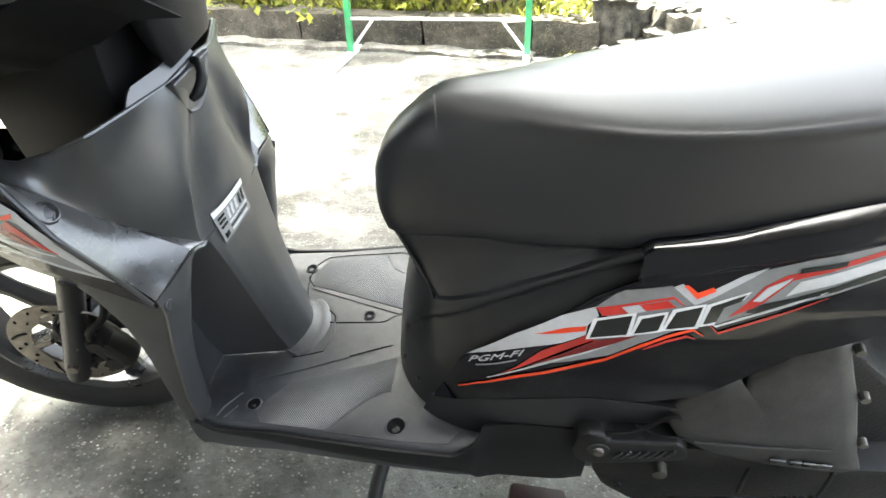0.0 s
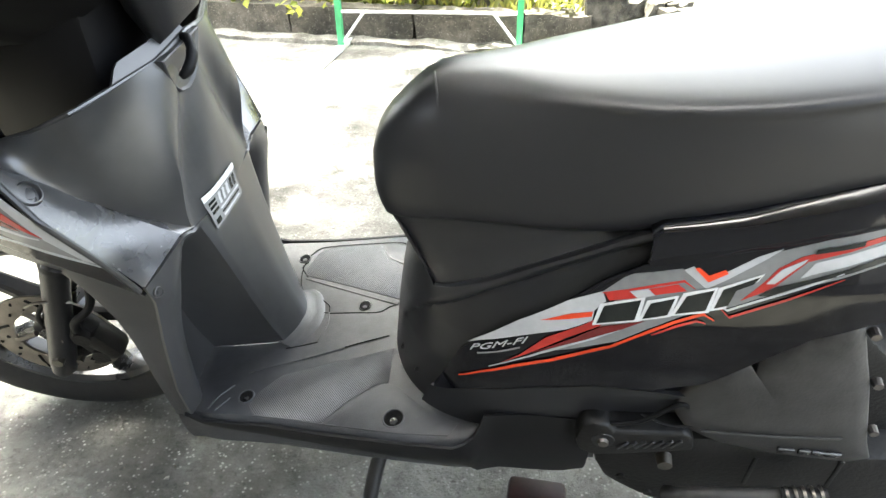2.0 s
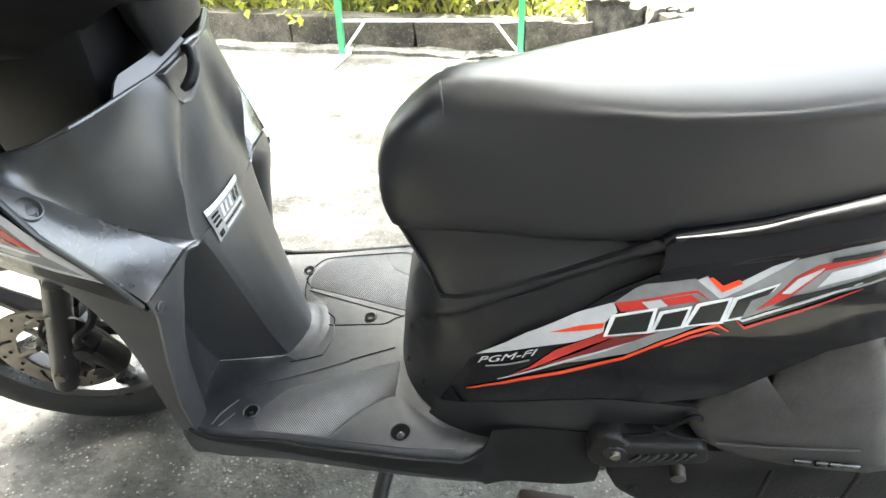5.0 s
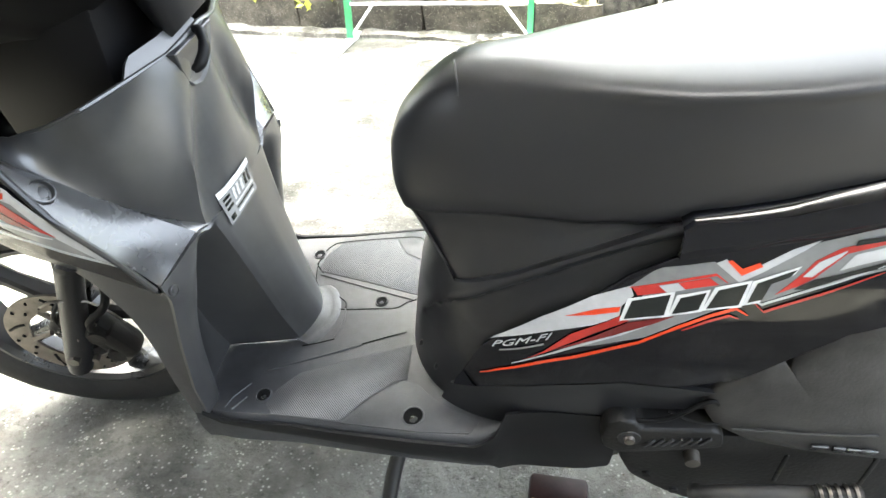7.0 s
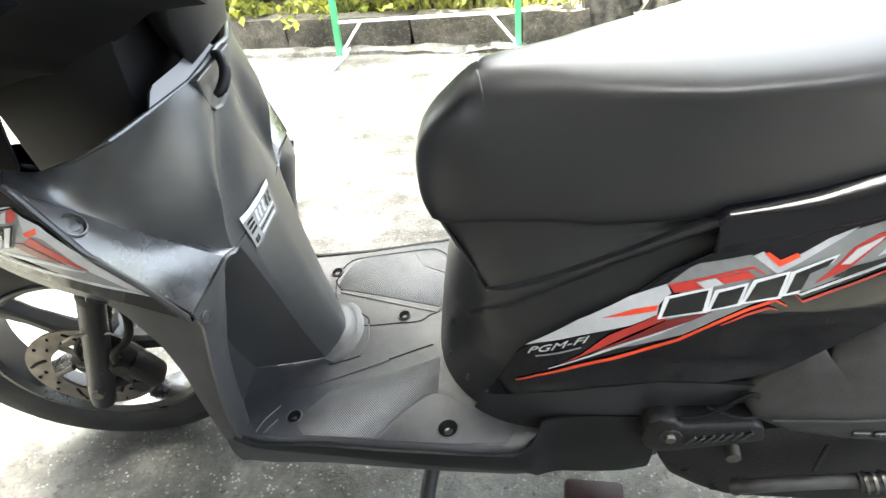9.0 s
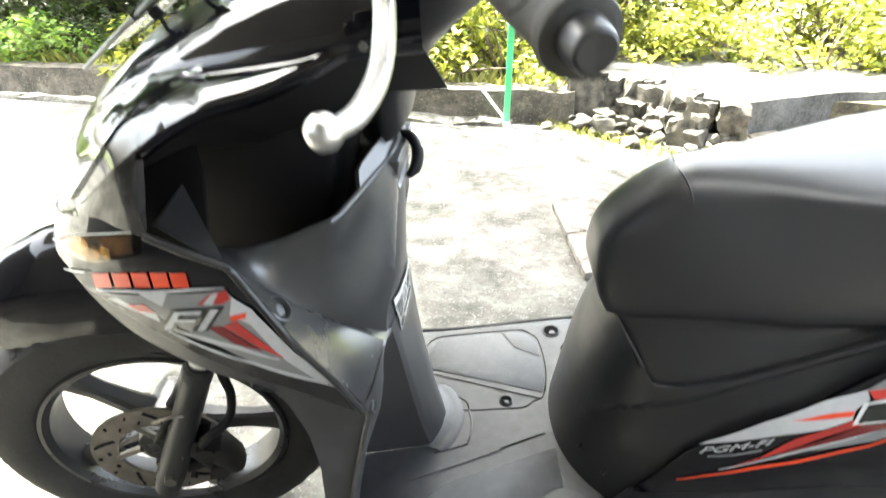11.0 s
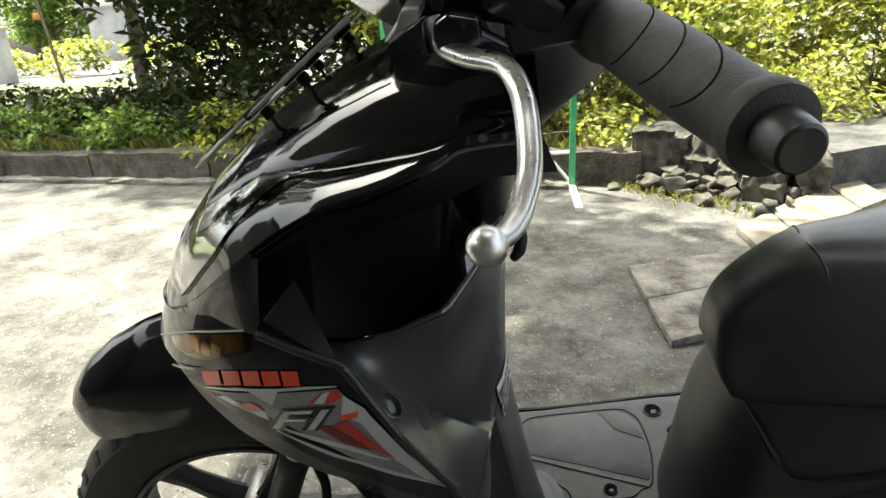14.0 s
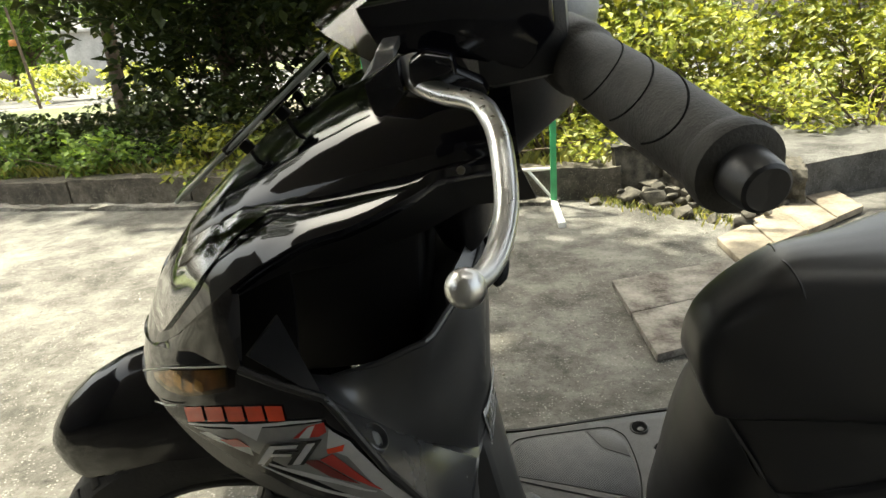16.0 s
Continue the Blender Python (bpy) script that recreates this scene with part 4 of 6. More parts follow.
    both_sides(side_cover)
    # Added dark blocks stop light from showing through under the saddle.
    for w, outline in ((0.07, [(0.080, 0.46), (0.090, 0.345), (0.30, 0.40), (0.30, 0.475)]), (0.085, [(0.20, 0.40), (0.22, 0.475), (0.30, 0.490), (0.45, 0.525), (0.75, 0.575), (0.75, 0.45)])):
        part("gap_block", plate([(x, -w, z) for x, z in outline], Vector((0, 2 * w, 0)), 0.004), DARKP, scooter, "added dark filler block under the saddle")


# -- floor board --
FLOOR = 0.203


def make_floor():
    near = [(-0.285, 0.176), (-0.26, 0.180), (-0.17, 0.182), (-0.09, 0.190), (0.0, 0.198), (0.085, 0.203), (0.104, 0.197), (0.122, 0.178), (0.16, 0.176), (0.25, 0.180)]
    xs = [p[0] for p in near]
    hs = [p[1] for p in near]
    rows = []
    for x in np.linspace(-0.303, 0.25, 56):
        w = interp(x, xs, hs)
        row = []
        for y, z in [(-1.0, -0.052), (-1.02, -0.03), (-1.01, -0.012), (-0.995, -0.004), (-0.97, 0.0)] + [(u, 0.0) for u in np.linspace(-0.9, 0.9, 19)] + [(0.97, 0.0), (0.995, -0.004), (1.01, -0.012), (1.02, -0.03), (1.0, -0.052)]:
            row.append((x, y * w, FLOOR + z))
        rows.append(row)
    shell(rows, -0.005, FLOORM, "floor_board", scooter, "grey grained plastic footboard", 40, side=(0, 0, 1))
    # rubbed tread areas with fine ribs, flush pads
    pads = [("tread_pad", RIBBED, [(-0.190, -0.176), (-0.0935, -0.183), (-0.065, -0.148), (-0.032, -0.120), (-0.017, -0.117), (-0.020, -0.058), (-0.043, -0.066), (-0.110, -0.088), (-0.172, -0.110), (-0.196, -0.138), (-0.204, -0.160)]),
            ("tread_pad", RIBBED, [(-0.196, 0.138), (-0.182, 0.158), (-0.12, 0.165), (-0.0865, 0.167), (-0.066, 0.128), (-0.025, 0.107), (-0.0225, 0.056), (-0.030, 0.038), (-0.115, 0.066), (-0.200, 0.092), (-0.203, 0.115)]),
            ("heel_pad", FLOORM, [(-0.0885, -0.186), (-0.0635, -0.1515), (-0.045, -0.133), (-0.021, -0.1185), (-0.001, -0.124), (0.020, -0.142), (0.042, -0.157), (0.086, -0.1755), (0.0745, -0.194), (0.0117, -0.194)]),
            ("heel_pad", FLOORM, [(-0.083, 0.1665), (-0.0635, 0.131), (-0.0265, 0.111), (-0.028, 0.140), (-0.040, 0.160), (-0.058, 0.168)])]
    for nm, mat, outline in pads:
        part(nm, plate([(x, y, FLOOR - 0.001) for x, y in outline], Vector((0, 0, 0.0022)), 0.0008), mat, scooter, "finely ribbed tread area" if mat is RIBBED else "")
    # battery lid: a dark joint round the far half and its finger notch
    lid = [(-0.194, 0.051), (-0.178, 0.032), (-0.162, 0.0175), (-0.142, 0.0092), (-0.093, 0.0100), (-0.058, 0.0115), (-0.043, 0.0225), (-0.027, 0.034), (-0.0195, 0.086), (-0.0255, 0.145), (-0.040, 0.165), (-0.056, 0.172), (-0.099, 0.170), (-0.169, 0.1645), (-0.196, 0.156), (-0.209, 0.128), (-0.207, 0.09)]
    loop = [(x, y, FLOOR + 0.0003) for x, y in lid + lid[:1]]
    finish("lid_joint", *tube(spline(loop, 120), 0.0009, 6), GAP_SHADE, scooter)
    notch = [(-0.194, 0.051), (-0.172, 0.043), (-0.1537, 0.035), (-0.140, 0.024), (-0.1365, 0.012)]
    finish("lid_joint", *tube(spline([(x, y, FLOOR + 0.0003) for x, y in notch], 30), 0.0010, 6), GAP_SHADE, scooter)
    # moulded creases: soft steps, and grooves drawn as thin shade-black lines
    for pts, r, m in (([(-0.1365, 0.010), (-0.1325, -0.017), (-0.138, -0.045)], 0.0016, FLOORM), ([(-0.138, -0.049), (-0.160, -0.056), (-0.1833, -0.062)], 0.0010, GAP_SHADE), ([(-0.2245, -0.106), (-0.1555, -0.082), (-0.0942, -0.0588)], 0.0022, FLOORM), ([(-0.0942, -0.0578), (-0.062, -0.0455), (-0.0322, -0.0345)], 0.0012, GAP_SHADE), ([(-0.197, 0.0845), (-0.115, 0.056), (-0.0315, 0.0275)], 0.0022, FLOORM), ([(-0.262, -0.168), (-0.255, -0.150), (-0.238, -0.128)], 0.0020, FLOORM), ([(-0.250, -0.170), (-0.236, -0.150)], 0.0018, FLOORM), ([(-0.205, 0.125), (-0.211, 0.110), (-0.195, 0.088)], 0.0010, GAP_SHADE)):
        finish("floor_crease", *tube(spline([(x, y, FLOOR + 0.0006) for x, y in pts], 22), r, 8, flat=0.6), m, scooter)
    # collar round the tunnel's foot
    collar = [(-0.194, -0.053), (-0.180, -0.043), (-0.168, -0.020), (-0.164, 0.0), (-0.168, 0.020), (-0.180, 0.042), (-0.194, 0.052)]
    rows = [[p + Vector((dx, p.y * dx * 7, dz)) for p in spline([(x, y, FLOOR) for x, y in collar], 30)] for dx, dz in ((-0.006, 0.009), (0.0, 0.007), (0.004, 0.0045), (0.010, 0.0036), (0.017, 0.0030), (0.021, 0.0))]
    shell(rows, -0.002, FLOORM, "foot_collar", scooter, sharp=50, side=(0, 0, 1))
    for x, y, r in ((-0.214, 0.133, 0.0092), (-0.0826, 0.0244, 0.0085), (-0.212, -0.147, 0.0098), (0.001, -0.172, 0.0128), (-0.003, 0.166, 0.0118)):
        def ring_at(q, z):
            return [Vector((x + q * math.cos(a), y + q * math.sin(a), FLOOR + z)) for a in (2 * math.pi * i / 24 for i in range(24))]
        ob = finish("bolt_recess", *loft([ring_at(r * 1.22, -0.001), ring_at(r * 1.16, 0.0014), ring_at(r * 1.04, 0.0022), ring_at(r * 0.98, 0.0016), ring_at(r * 0.95, 0.0010)], True, False), FLOORM, scooter)
        # A flush black disc paints the shade of a hole that isn't cut.
        finish("recess_shade", *loft([ring_at(r * 1.0, -0.001), ring_at(r * 0.99, 0.0013)]), GAP_SHADE, ob)
        hexa = [[Vector((x + 0.1 * r + q * math.cos(a), y - 0.38 * r + q * math.sin(a), FLOOR + z)) for a in (2 * math.pi * i / 10 for i in range(10))] for q, z in ((r * 0.42, 0.0010), (r * 0.40, 0.0018), (r * 0.2, 0.0021))]
        finish("bolt", *loft(hexa), RIMP, ob)

    def skirt(s):
        up = [(-0.285, 0.212), (-0.26, FLOOR - 0.002), (-0.1, FLOOR - 0.006), (0.085, FLOOR - 0.004), (0.108, FLOOR + 0.008), (0.121, FLOOR + 0.032), (0.18, FLOOR + 0.036), (0.248, FLOOR + 0.034)]
        lo = [(-0.282, 0.203), (-0.246, 0.175), (-0.19, 0.155), (-0.068, 0.143), (0.095, 0.128), (0.16, 0.117), (0.207, 0.118), (0.238, 0.130)]
        a, b = poly([(x, z, 0) for x, z in up], 40), poly([(x, z, 0) for x, z in lo], 40)
        rows = []
        for j in range(6):
            u = j / 5
            rows.append([(p.x, s * (interp(p.x, xs, hs) + u * max(0.0, interp(p.x, [0.085, 0.12, 0.25], [0, 0.022, 0.020])) + 0.003 + 0.006 * math.sin(u * 2.4) - 0.025 * u * u), p.y) for p in (a[i].lerp(b[i], u) for i in range(40))])
        shell(rows, 0.004 * s, SKIRTM, "side_skirt", scooter, "dark plastic skirt below the footboard", 40, side=(0, 1, 0))
    both_sides(skirt)
    part("belly", box((-0.02, 0, 0.16), (0.42, 0.33, 0.05), 0.02), POCKET, scooter)


RIBBED = ribbed(material("ribbed_grey_plastic", (0.046, 0.0467, 0.050), 0.42, var=0.25, scale=8, second=(0.074, 0.074, 0.077), spec=0.5), 190, 0.7, "DIAGONAL", 0.001)


# -- leg shield: three sheets that meet along its creases --
EDGE_LINE = [(-0.292, -0.213, 0.643), (-0.277, -0.2145, 0.607), (-0.259, -0.213, 0.566), (-0.236, -0.199, 0.500), (-0.2235, -0.187, 0.4545)]
CREASE = [(-0.292, -0.2125, 0.644), (-0.285, -0.190, 0.606), (-0.272, -0.162, 0.562), (-0.255, -0.135, 0.520), (-0.232, -0.112, 0.486), (-0.208, -0.091, 0.457)]
POCKET_RIM = [(-0.335, -0.165, 0.630), (-0.305, -0.164, 0.624), (-0.26, -0.160, 0.632), (-0.2186, -0.153, 0.6445), (-0.2017, -0.105, 0.645), (-0.185, -0.056, 0.646)]
TUNNEL = [(-0.208, -0.091, 0.457), (-0.2065, -0.076, 0.459), (-0.203, -0.050, 0.460), (-0.200, -0.025, 0.460), (-0.199, 0.0, 0.460)]
LOWER = [
    [(-0.2235, -0.187, 0.4545), (-0.2215, -0.187, 0.432), (-0.245, -0.187, 0.36), (-0.270, -0.185, 0.27), (-0.281, -0.180, 0.207)],
    [(-0.2165, -0.165, 0.459), (-0.214, -0.166, 0.430), (-0.240, -0.167, 0.36), (-0.264, -0.166, 0.27), (-0.279, -0.166, 0.207)],
    [(-0.210, -0.116, 0.466), (-0.214, -0.136, 0.430), (-0.241, -0.146, 0.36), (-0.263, -0.150, 0.27), (-0.277, -0.152, 0.207)],
    [(-0.210, -0.100, 0.461), (-0.262, -0.118, 0.420), (-0.294, -0.121, 0.36), (-0.304, -0.123, 0.27), (-0.300, -0.127, 0.207)],
    [(-0.2085, -0.093, 0.457), (-0.266, -0.086, 0.420), (-0.296, -0.078, 0.36), (-0.304, -0.068, 0.27), (-0.298, -0.060, 0.207)],
    [(-0.2075, -0.083, 0.458), (-0.2045, -0.076, 0.430), (-0.201, -0.066, 0.36), (-0.196, -0.056, 0.27), (-0.189, -0.047, 0.207)],
    [(-0.2045, -0.066, 0.459), (-0.2030, -0.062, 0.430), (-0.199, -0.055, 0.36), (-0.192, -0.046, 0.27), (-0.183, -0.037, 0.207)],
    [(-0.202, -0.040, 0.460), (-0.2005, -0.039, 0.430), (-0.196, -0.034, 0.36), (-0.187, -0.028, 0.27), (-0.176, -0.022, 0.207)],
    [(-0.199, 0.0, 0.460), (-0.198, 0.0, 0.430), (-0.193, 0.0, 0.36), (-0.184, 0.0, 0.27), (-0.172, 0.0, 0.207)],
]
FAR = 0.88  # the far half stands closer to the middle plane


def mirrored(p):
    return Vector((p.x, -p.y * FAR, p.z))


def across(points):
    """A line from the near edge to the middle, carried on to the far edge."""
    near = [Vector(p) for p in points]
    return near + [mirrored(p) for p in reversed(near[:-1])]


def face_rows():
    """The upper face, from the crease and the tunnel up to the pocket's rim."""
    low = poly(CREASE, 18) + spline(TUNNEL, 13)[1:]
    top = poly(POCKET_RIM, 22) + spline([POCKET_RIM[-1], (-0.178, -0.028, 0.651), (-0.175, 0.0, 0.655)], 9)[1:]
    n = len(low)
    rows = []
    for j in range(19):
        u = j / 18
        row = []
        for i in range(n):
            p = low[i].lerp(top[i], u)
            k = i / (n - 1)
            # a rounded ridge runs from the crease's bend up to the hook, with a hollow beside the tunnel
            kr = 0.40 + 0.33 * u
            arch = math.sin(math.pi * min(1.0, 0.08 + 0.92 * u)) ** 0.7
            swell = 0.014 * math.exp(-((k - kr) / 0.11) ** 2) * arch
            hollow = -0.010 * math.exp(-((k - kr - 0.22) / 0.10) ** 2) * arch - 0.006 * math.exp(-((k - kr + 0.25) / 0.12) ** 2) * arch
            row.append(p + Vector((hollow + swell, 0.3 * hollow, 0)))
        rows.append(across(row))
    return rows


def lower_rows():
    cols = []
    for k, c in enumerate(LOWER):
        cols.append(poly(c, 25) if k in (0, 1) else spline(c, 25))
    rows = []
    for i in range(25):
        key = [c[i] for c in cols]
        row = []
        for p, q in zip(key, key[1:]):
            row += [p, p.lerp(q, 0.33), p.lerp(q, 0.67)]
        row.append(key[-1])
        m = len(row)
        for _ in range(2):
            row = row[:5] + [(row[k - 1] + row[k] * 2 + row[k + 1]) / 4 if not 11 < k < 17 else row[k] for k in range(5, m - 1)] + row[-1:]
        rows.append(across(row))
    return rows[::-1]


def make_shield():
    face, lower = face_rows(), lower_rows()
    ob = shell(face, 0.004, SHIELDM, "inner_shield", scooter, "grey grained plastic inner leg shield", 40)
    shell(lower, 0.004, SHIELDM, "lower_shield", ob, sharp=32)
    inner = poly(CREASE, 30)
    for s in (-1, 1):
        a, b = poly(EDGE_LINE, 30), inner
        # the ledge: strip side, a fold towards the corner, crease side
        rows = []
        fold = poly([EDGE_LINE[0], (-0.272, -0.190, 0.585), (-0.248, -0.172, 0.525), (-0.2165, -0.165, 0.461)], 30)
        for u in np.linspace(0, 1, 5):
            rows.append([p.lerp(q, u) for p, q in zip(a, fold)])
        side = poly([EDGE_LINE[0], (-0.285, -0.190, 0.6055), (-0.270, -0.160, 0.558), (-0.246, -0.140, 0.515), (-0.210, -0.116, 0.467)], 30)
        for u in np.linspace(0, 1, 6)[1:]:
            rows.append([p.lerp(q, u) for p, q in zip(fold, side)])
        for u in np.linspace(0, 1, 4)[1:]:
            rows.append([p.lerp(q, u) for p, q in zip(side, b)])
        if s > 0:
            rows = [[mirrored(p) for p in r] for r in rows]
        shell(rows, 0.003 * -s, LEDGEM, "shield_ledge", ob, sharp=18)
    rim = face[-1]
    finish("pocket_rim", *tube(rim, 0.0028, 8), SHIELDM, ob)
    # inner side of the pocket's rim, coloured black as shade
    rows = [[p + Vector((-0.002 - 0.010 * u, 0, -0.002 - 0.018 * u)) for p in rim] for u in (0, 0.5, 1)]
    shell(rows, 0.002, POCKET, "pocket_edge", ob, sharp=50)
    for s in (-1, 1):
        q = 1.0 if s < 0 else FAR
        for p, n, r in (((-0.2675, s * 0.1985 * q, 0.5895), (0.80, 0, 0.60), 0.0105), ((-0.2150, s * 0.180 * q, 0.4415), (1, s * 0.1, 0.05), 0.0055)):
            m = Matrix.Translation(p) @ Vector(n).to_track_quat("Z", "Y").to_matrix().to_4x4()
            ring = [[m @ Vector((g * math.cos(t), g * math.sin(t), z)) for t in (2 * math.pi * i / 20 for i in range(20))] for g, z in ((r * 1.22, -0.003), (r * 1.14, 0.0012), (r * 1.02, 0.0016), (r * 0.94, -0.0006), (r * 0.9, -0.0035), (0.0005, -0.0035))]
            bolt = finish("shield_bolt", *loft(ring, True, False), SHIELDM, ob)
            ring = [[m @ Vector((g * math.cos(t), g * math.sin(t), z)) for t in (2 * math.pi * i / 12 for i in range(12))] for g, z in ((r * 0.62, -0.004), (r * 0.58, -0.001), (r * 0.3, -0.0006))]
            finish("bolt", *loft(ring), RIMP, bolt)
    # sticker on the steering tunnel
    cloud = [p for r in face + lower for p in r if p.x > -0.225 and 0.36 < p.z < 0.56 and -0.1 < p.y < 0.08]

    def on_tunnel(y, z, off):
        w = [(1 / (1e-6 + (p.y - y) ** 2 + (p.z - z) ** 2) ** 2, p.x) for p in cloud]
        return Vector((sum(k * x for k, x in w) / sum(k for k, x in w) + off, y, z))

    def tunnel_patch(u0, u1, v0, v1, off, n=10, m=7):
        return [[on_tunnel(-0.066 + 0.0715 * (u0 + (u1 - u0) * i / n), 0.481 - 0.046 * (v0 + (v1 - v0) * j / m) + 0.003 * (u0 + (u1 - u0) * i / n), off) for i in range(n + 1)] for j in range(m + 1)]
    st = shell(tunnel_patch(0, 1, 0, 1, 0.0062), -0.0006, GREYD, "label_sticker", scooter, "small grey and white data sticker on the tunnel")
    shell(tunnel_patch(0, 1, 0, 0.17, 0.0070), -0.0004, WHITED, "white_edge", st, "white top edge")
    for k in range(3):
        shell(tunnel_patch(0.06, 0.26, 0.26 + 0.14 * k, 0.34 + 0.14 * k, 0.0070, 4, 2), -0.0004, BLACKD, "print_bar", st)
    for u in (0.34, 0.46, 0.60, 0.74, 0.86):
        shell(tunnel_patch(u, u + 0.07, 0.24, 0.58, 0.0070, 3, 4), -0.0004, SILVER if u < 0.7 else BLACKD, "print_bar", st)
    for v, c in ((0.66, SILVER), (0.77, BLACKD), (0.88, SILVER)):
        shell(tunnel_patch(0.30, 0.95 - 0.3 * (v - 0.66), v, v + 0.05, 0.0070, 6, 1), -0.0004, c, "print_bar", st)
    shell(tunnel_patch(0.06, 0.2, 0.78, 0.93, 0.0070, 3, 2), -0.0004, BLACKD, "print_bar", st)
    make_hook(ob)


def make_hook(parent):
    """A U-shaped plate let into the rim, with a black bag hook hung in front of it."""
    def plate_ring(w, off):
        pts = [(-0.034, 0.650), (-0.030, 0.634), (-0.024, 0.619), (-0.014, 0.609), (0.0, 0.606), (0.012, 0.611), (0.022, 0.622), (0.030, 0.640), (0.036, 0.656)]
        return [Vector((-0.1845 + 0.22 * (z - 0.61) - 0.10 * abs(y - 0.026) * (y < 0.026) + off, y * w - 0.026, 0.626 + (z - 0.63) * w)) for y, z in pts]
    rings = [plate_ring(1.06, -0.002), plate_ring(1.05, 0.0075), plate_ring(1.0, 0.0085), plate_ring(0.9, 0.0055), plate_ring(0.5, 0.005)]
    part("hook_plate", pydata(*loft(rings)), SHIELDM, parent)
    v, f = tube(spline([(-0.178, -0.010, 0.650), (-0.167, -0.016, 0.652), (-0.161, -0.024, 0.647), (-0.158, -0.034, 0.639), (-0.161, -0.045, 0.630), (-0.168, -0.052, 0.625)], 24), [0.0052] * 12 + [0.0060] * 8 + [0.0052, 0.005, 0.0045, 0.003], 12)
    hook = finish("bag_hook", v, f, POCKET, parent, "black curved bag hook")
    part("hook_root", box((-0.178, -0.010, 0.646), (0.012, 0.014, 0.018), 0.004), POCKET, hook)


# -- front fairing --
STRIP = [(-0.358, 0.663), (-0.325, 0.6535), (-0.292, 0.643), (-0.259, 0.566), (-0.236, 0.500), (-0.2235, 0.4545)]


# upper cowl: sections across the nose, from the crown out to a fold and down to a sharp lower crease
CX = [-0.522, -0.505, -0.488, -0.472, -0.446, -0.421, -0.388, -0.371, -0.342, -0.3165, -0.2824, -0.250, -0.231, -0.203, -0.185, -0.16, -0.13]
CROWN = [0.640, 0.662, 0.683, 0.701, 0.7235, 0.7445, 0.766, 0.7775, 0.7895, 0.801, 0.816, 0.827, 0.832, 0.837, 0.840, 0.842, 0.843]
FOLD_Y = [0.004, 0.025, 0.045, 0.058, 0.076, 0.092, 0.108, 0.116, 0.127, 0.134, 0.141, 0.147, 0.150, 0.155, 0.158, 0.158, 0.155]
FOLD_Z = [0.638, 0.656, 0.673, 0.689, 0.707, 0.725, 0.743, 0.751, 0.761, 0.767, 0.7715, 0.776, 0.779, 0.783, 0.786, 0.789, 0.79]
WING_Y = [0.006, 0.048, 0.083, 0.108, 0.134, 0.152, 0.168, 0.175, 0.183, 0.188, 0.191, 0.191, 0.189, 0.184, 0.174, 0.166, 0.158]
WING_Z = [0.636, 0.640, 0.643, 0.648, 0.660, 0.676, 0.7005, 0.713, 0.732, 0.747, 0.762, 0.768, 0.773, 0.783, 0.790, 0.788, 0.785]


def cowl_section(x):
    ct, fy, fz, wy, wz = (interp(x, CX, q) for q in (CROWN, FOLD_Y, FOLD_Z, WING_Y, WING_Z))
    dome = [(0.0, ct), (0.42 * fy, ct - 0.07 * (ct - fz)), (0.74 * fy, ct - 0.33 * (ct - fz)), (0.93 * fy, ct - 0.72 * (ct - fz)), (fy, fz)]
    bulge = 0.10 * (fz - wz) + 0.002
    wing = [(fy + (wy - fy) * 0.35, fz - (fz - wz) * 0.22 + bulge * 0.5), (fy + (wy - fy) * 0.72, fz - (fz - wz) * 0.56 + bulge * 0.6), (wy, wz)]
    return dome, wing


def cowl_point(x, k, off, s):
    """A point on the cowl: k from 0 at the crown over 0.5 at the fold to 1 at the lower crease."""
    dome, wing = cowl_section(x)
    a = spline([(0, y, z) for y, z in dome], 17)
    b = spline([(0, y, z) for y, z in [dome[-1]] + wing], 17)
    line = a + b[1:]
    f = min(1.0, max(0.0, k)) * 32
    i = min(31, int(f))
    p = line[i].lerp(line[i + 1], f - i)
    d = line[min(32, i + 2)] - line[max(0, i - 1)]
    n = Vector((-0.35 if x < -0.35 else 0.0, -d.z, d.y)).normalized()
    return Vector((x + n.x * off, s * (p.y + n.y * off), p.z + n.z * off))


def lamp_rows(s, off):
    """The lamp fills the wing from the nose back to a point."""
    rows = []
    for j in range(9):
        row = []
        for x in np.linspace(-0.512, -0.290, 32):
            lo = interp(x, [-0.512, -0.44, -0.38, -0.33, -0.290], [0.97, 0.96, 0.90, 0.74, 0.56])
            hi = interp(x, [-0.512, -0.44, -0.38, -0.33, -0.290], [0.50, 0.50, 0.50, 0.51, 0.55])
            row.append(cowl_point(x, hi + (lo - hi) * j / 8, off, s))
        rows.append(row)
    return rows


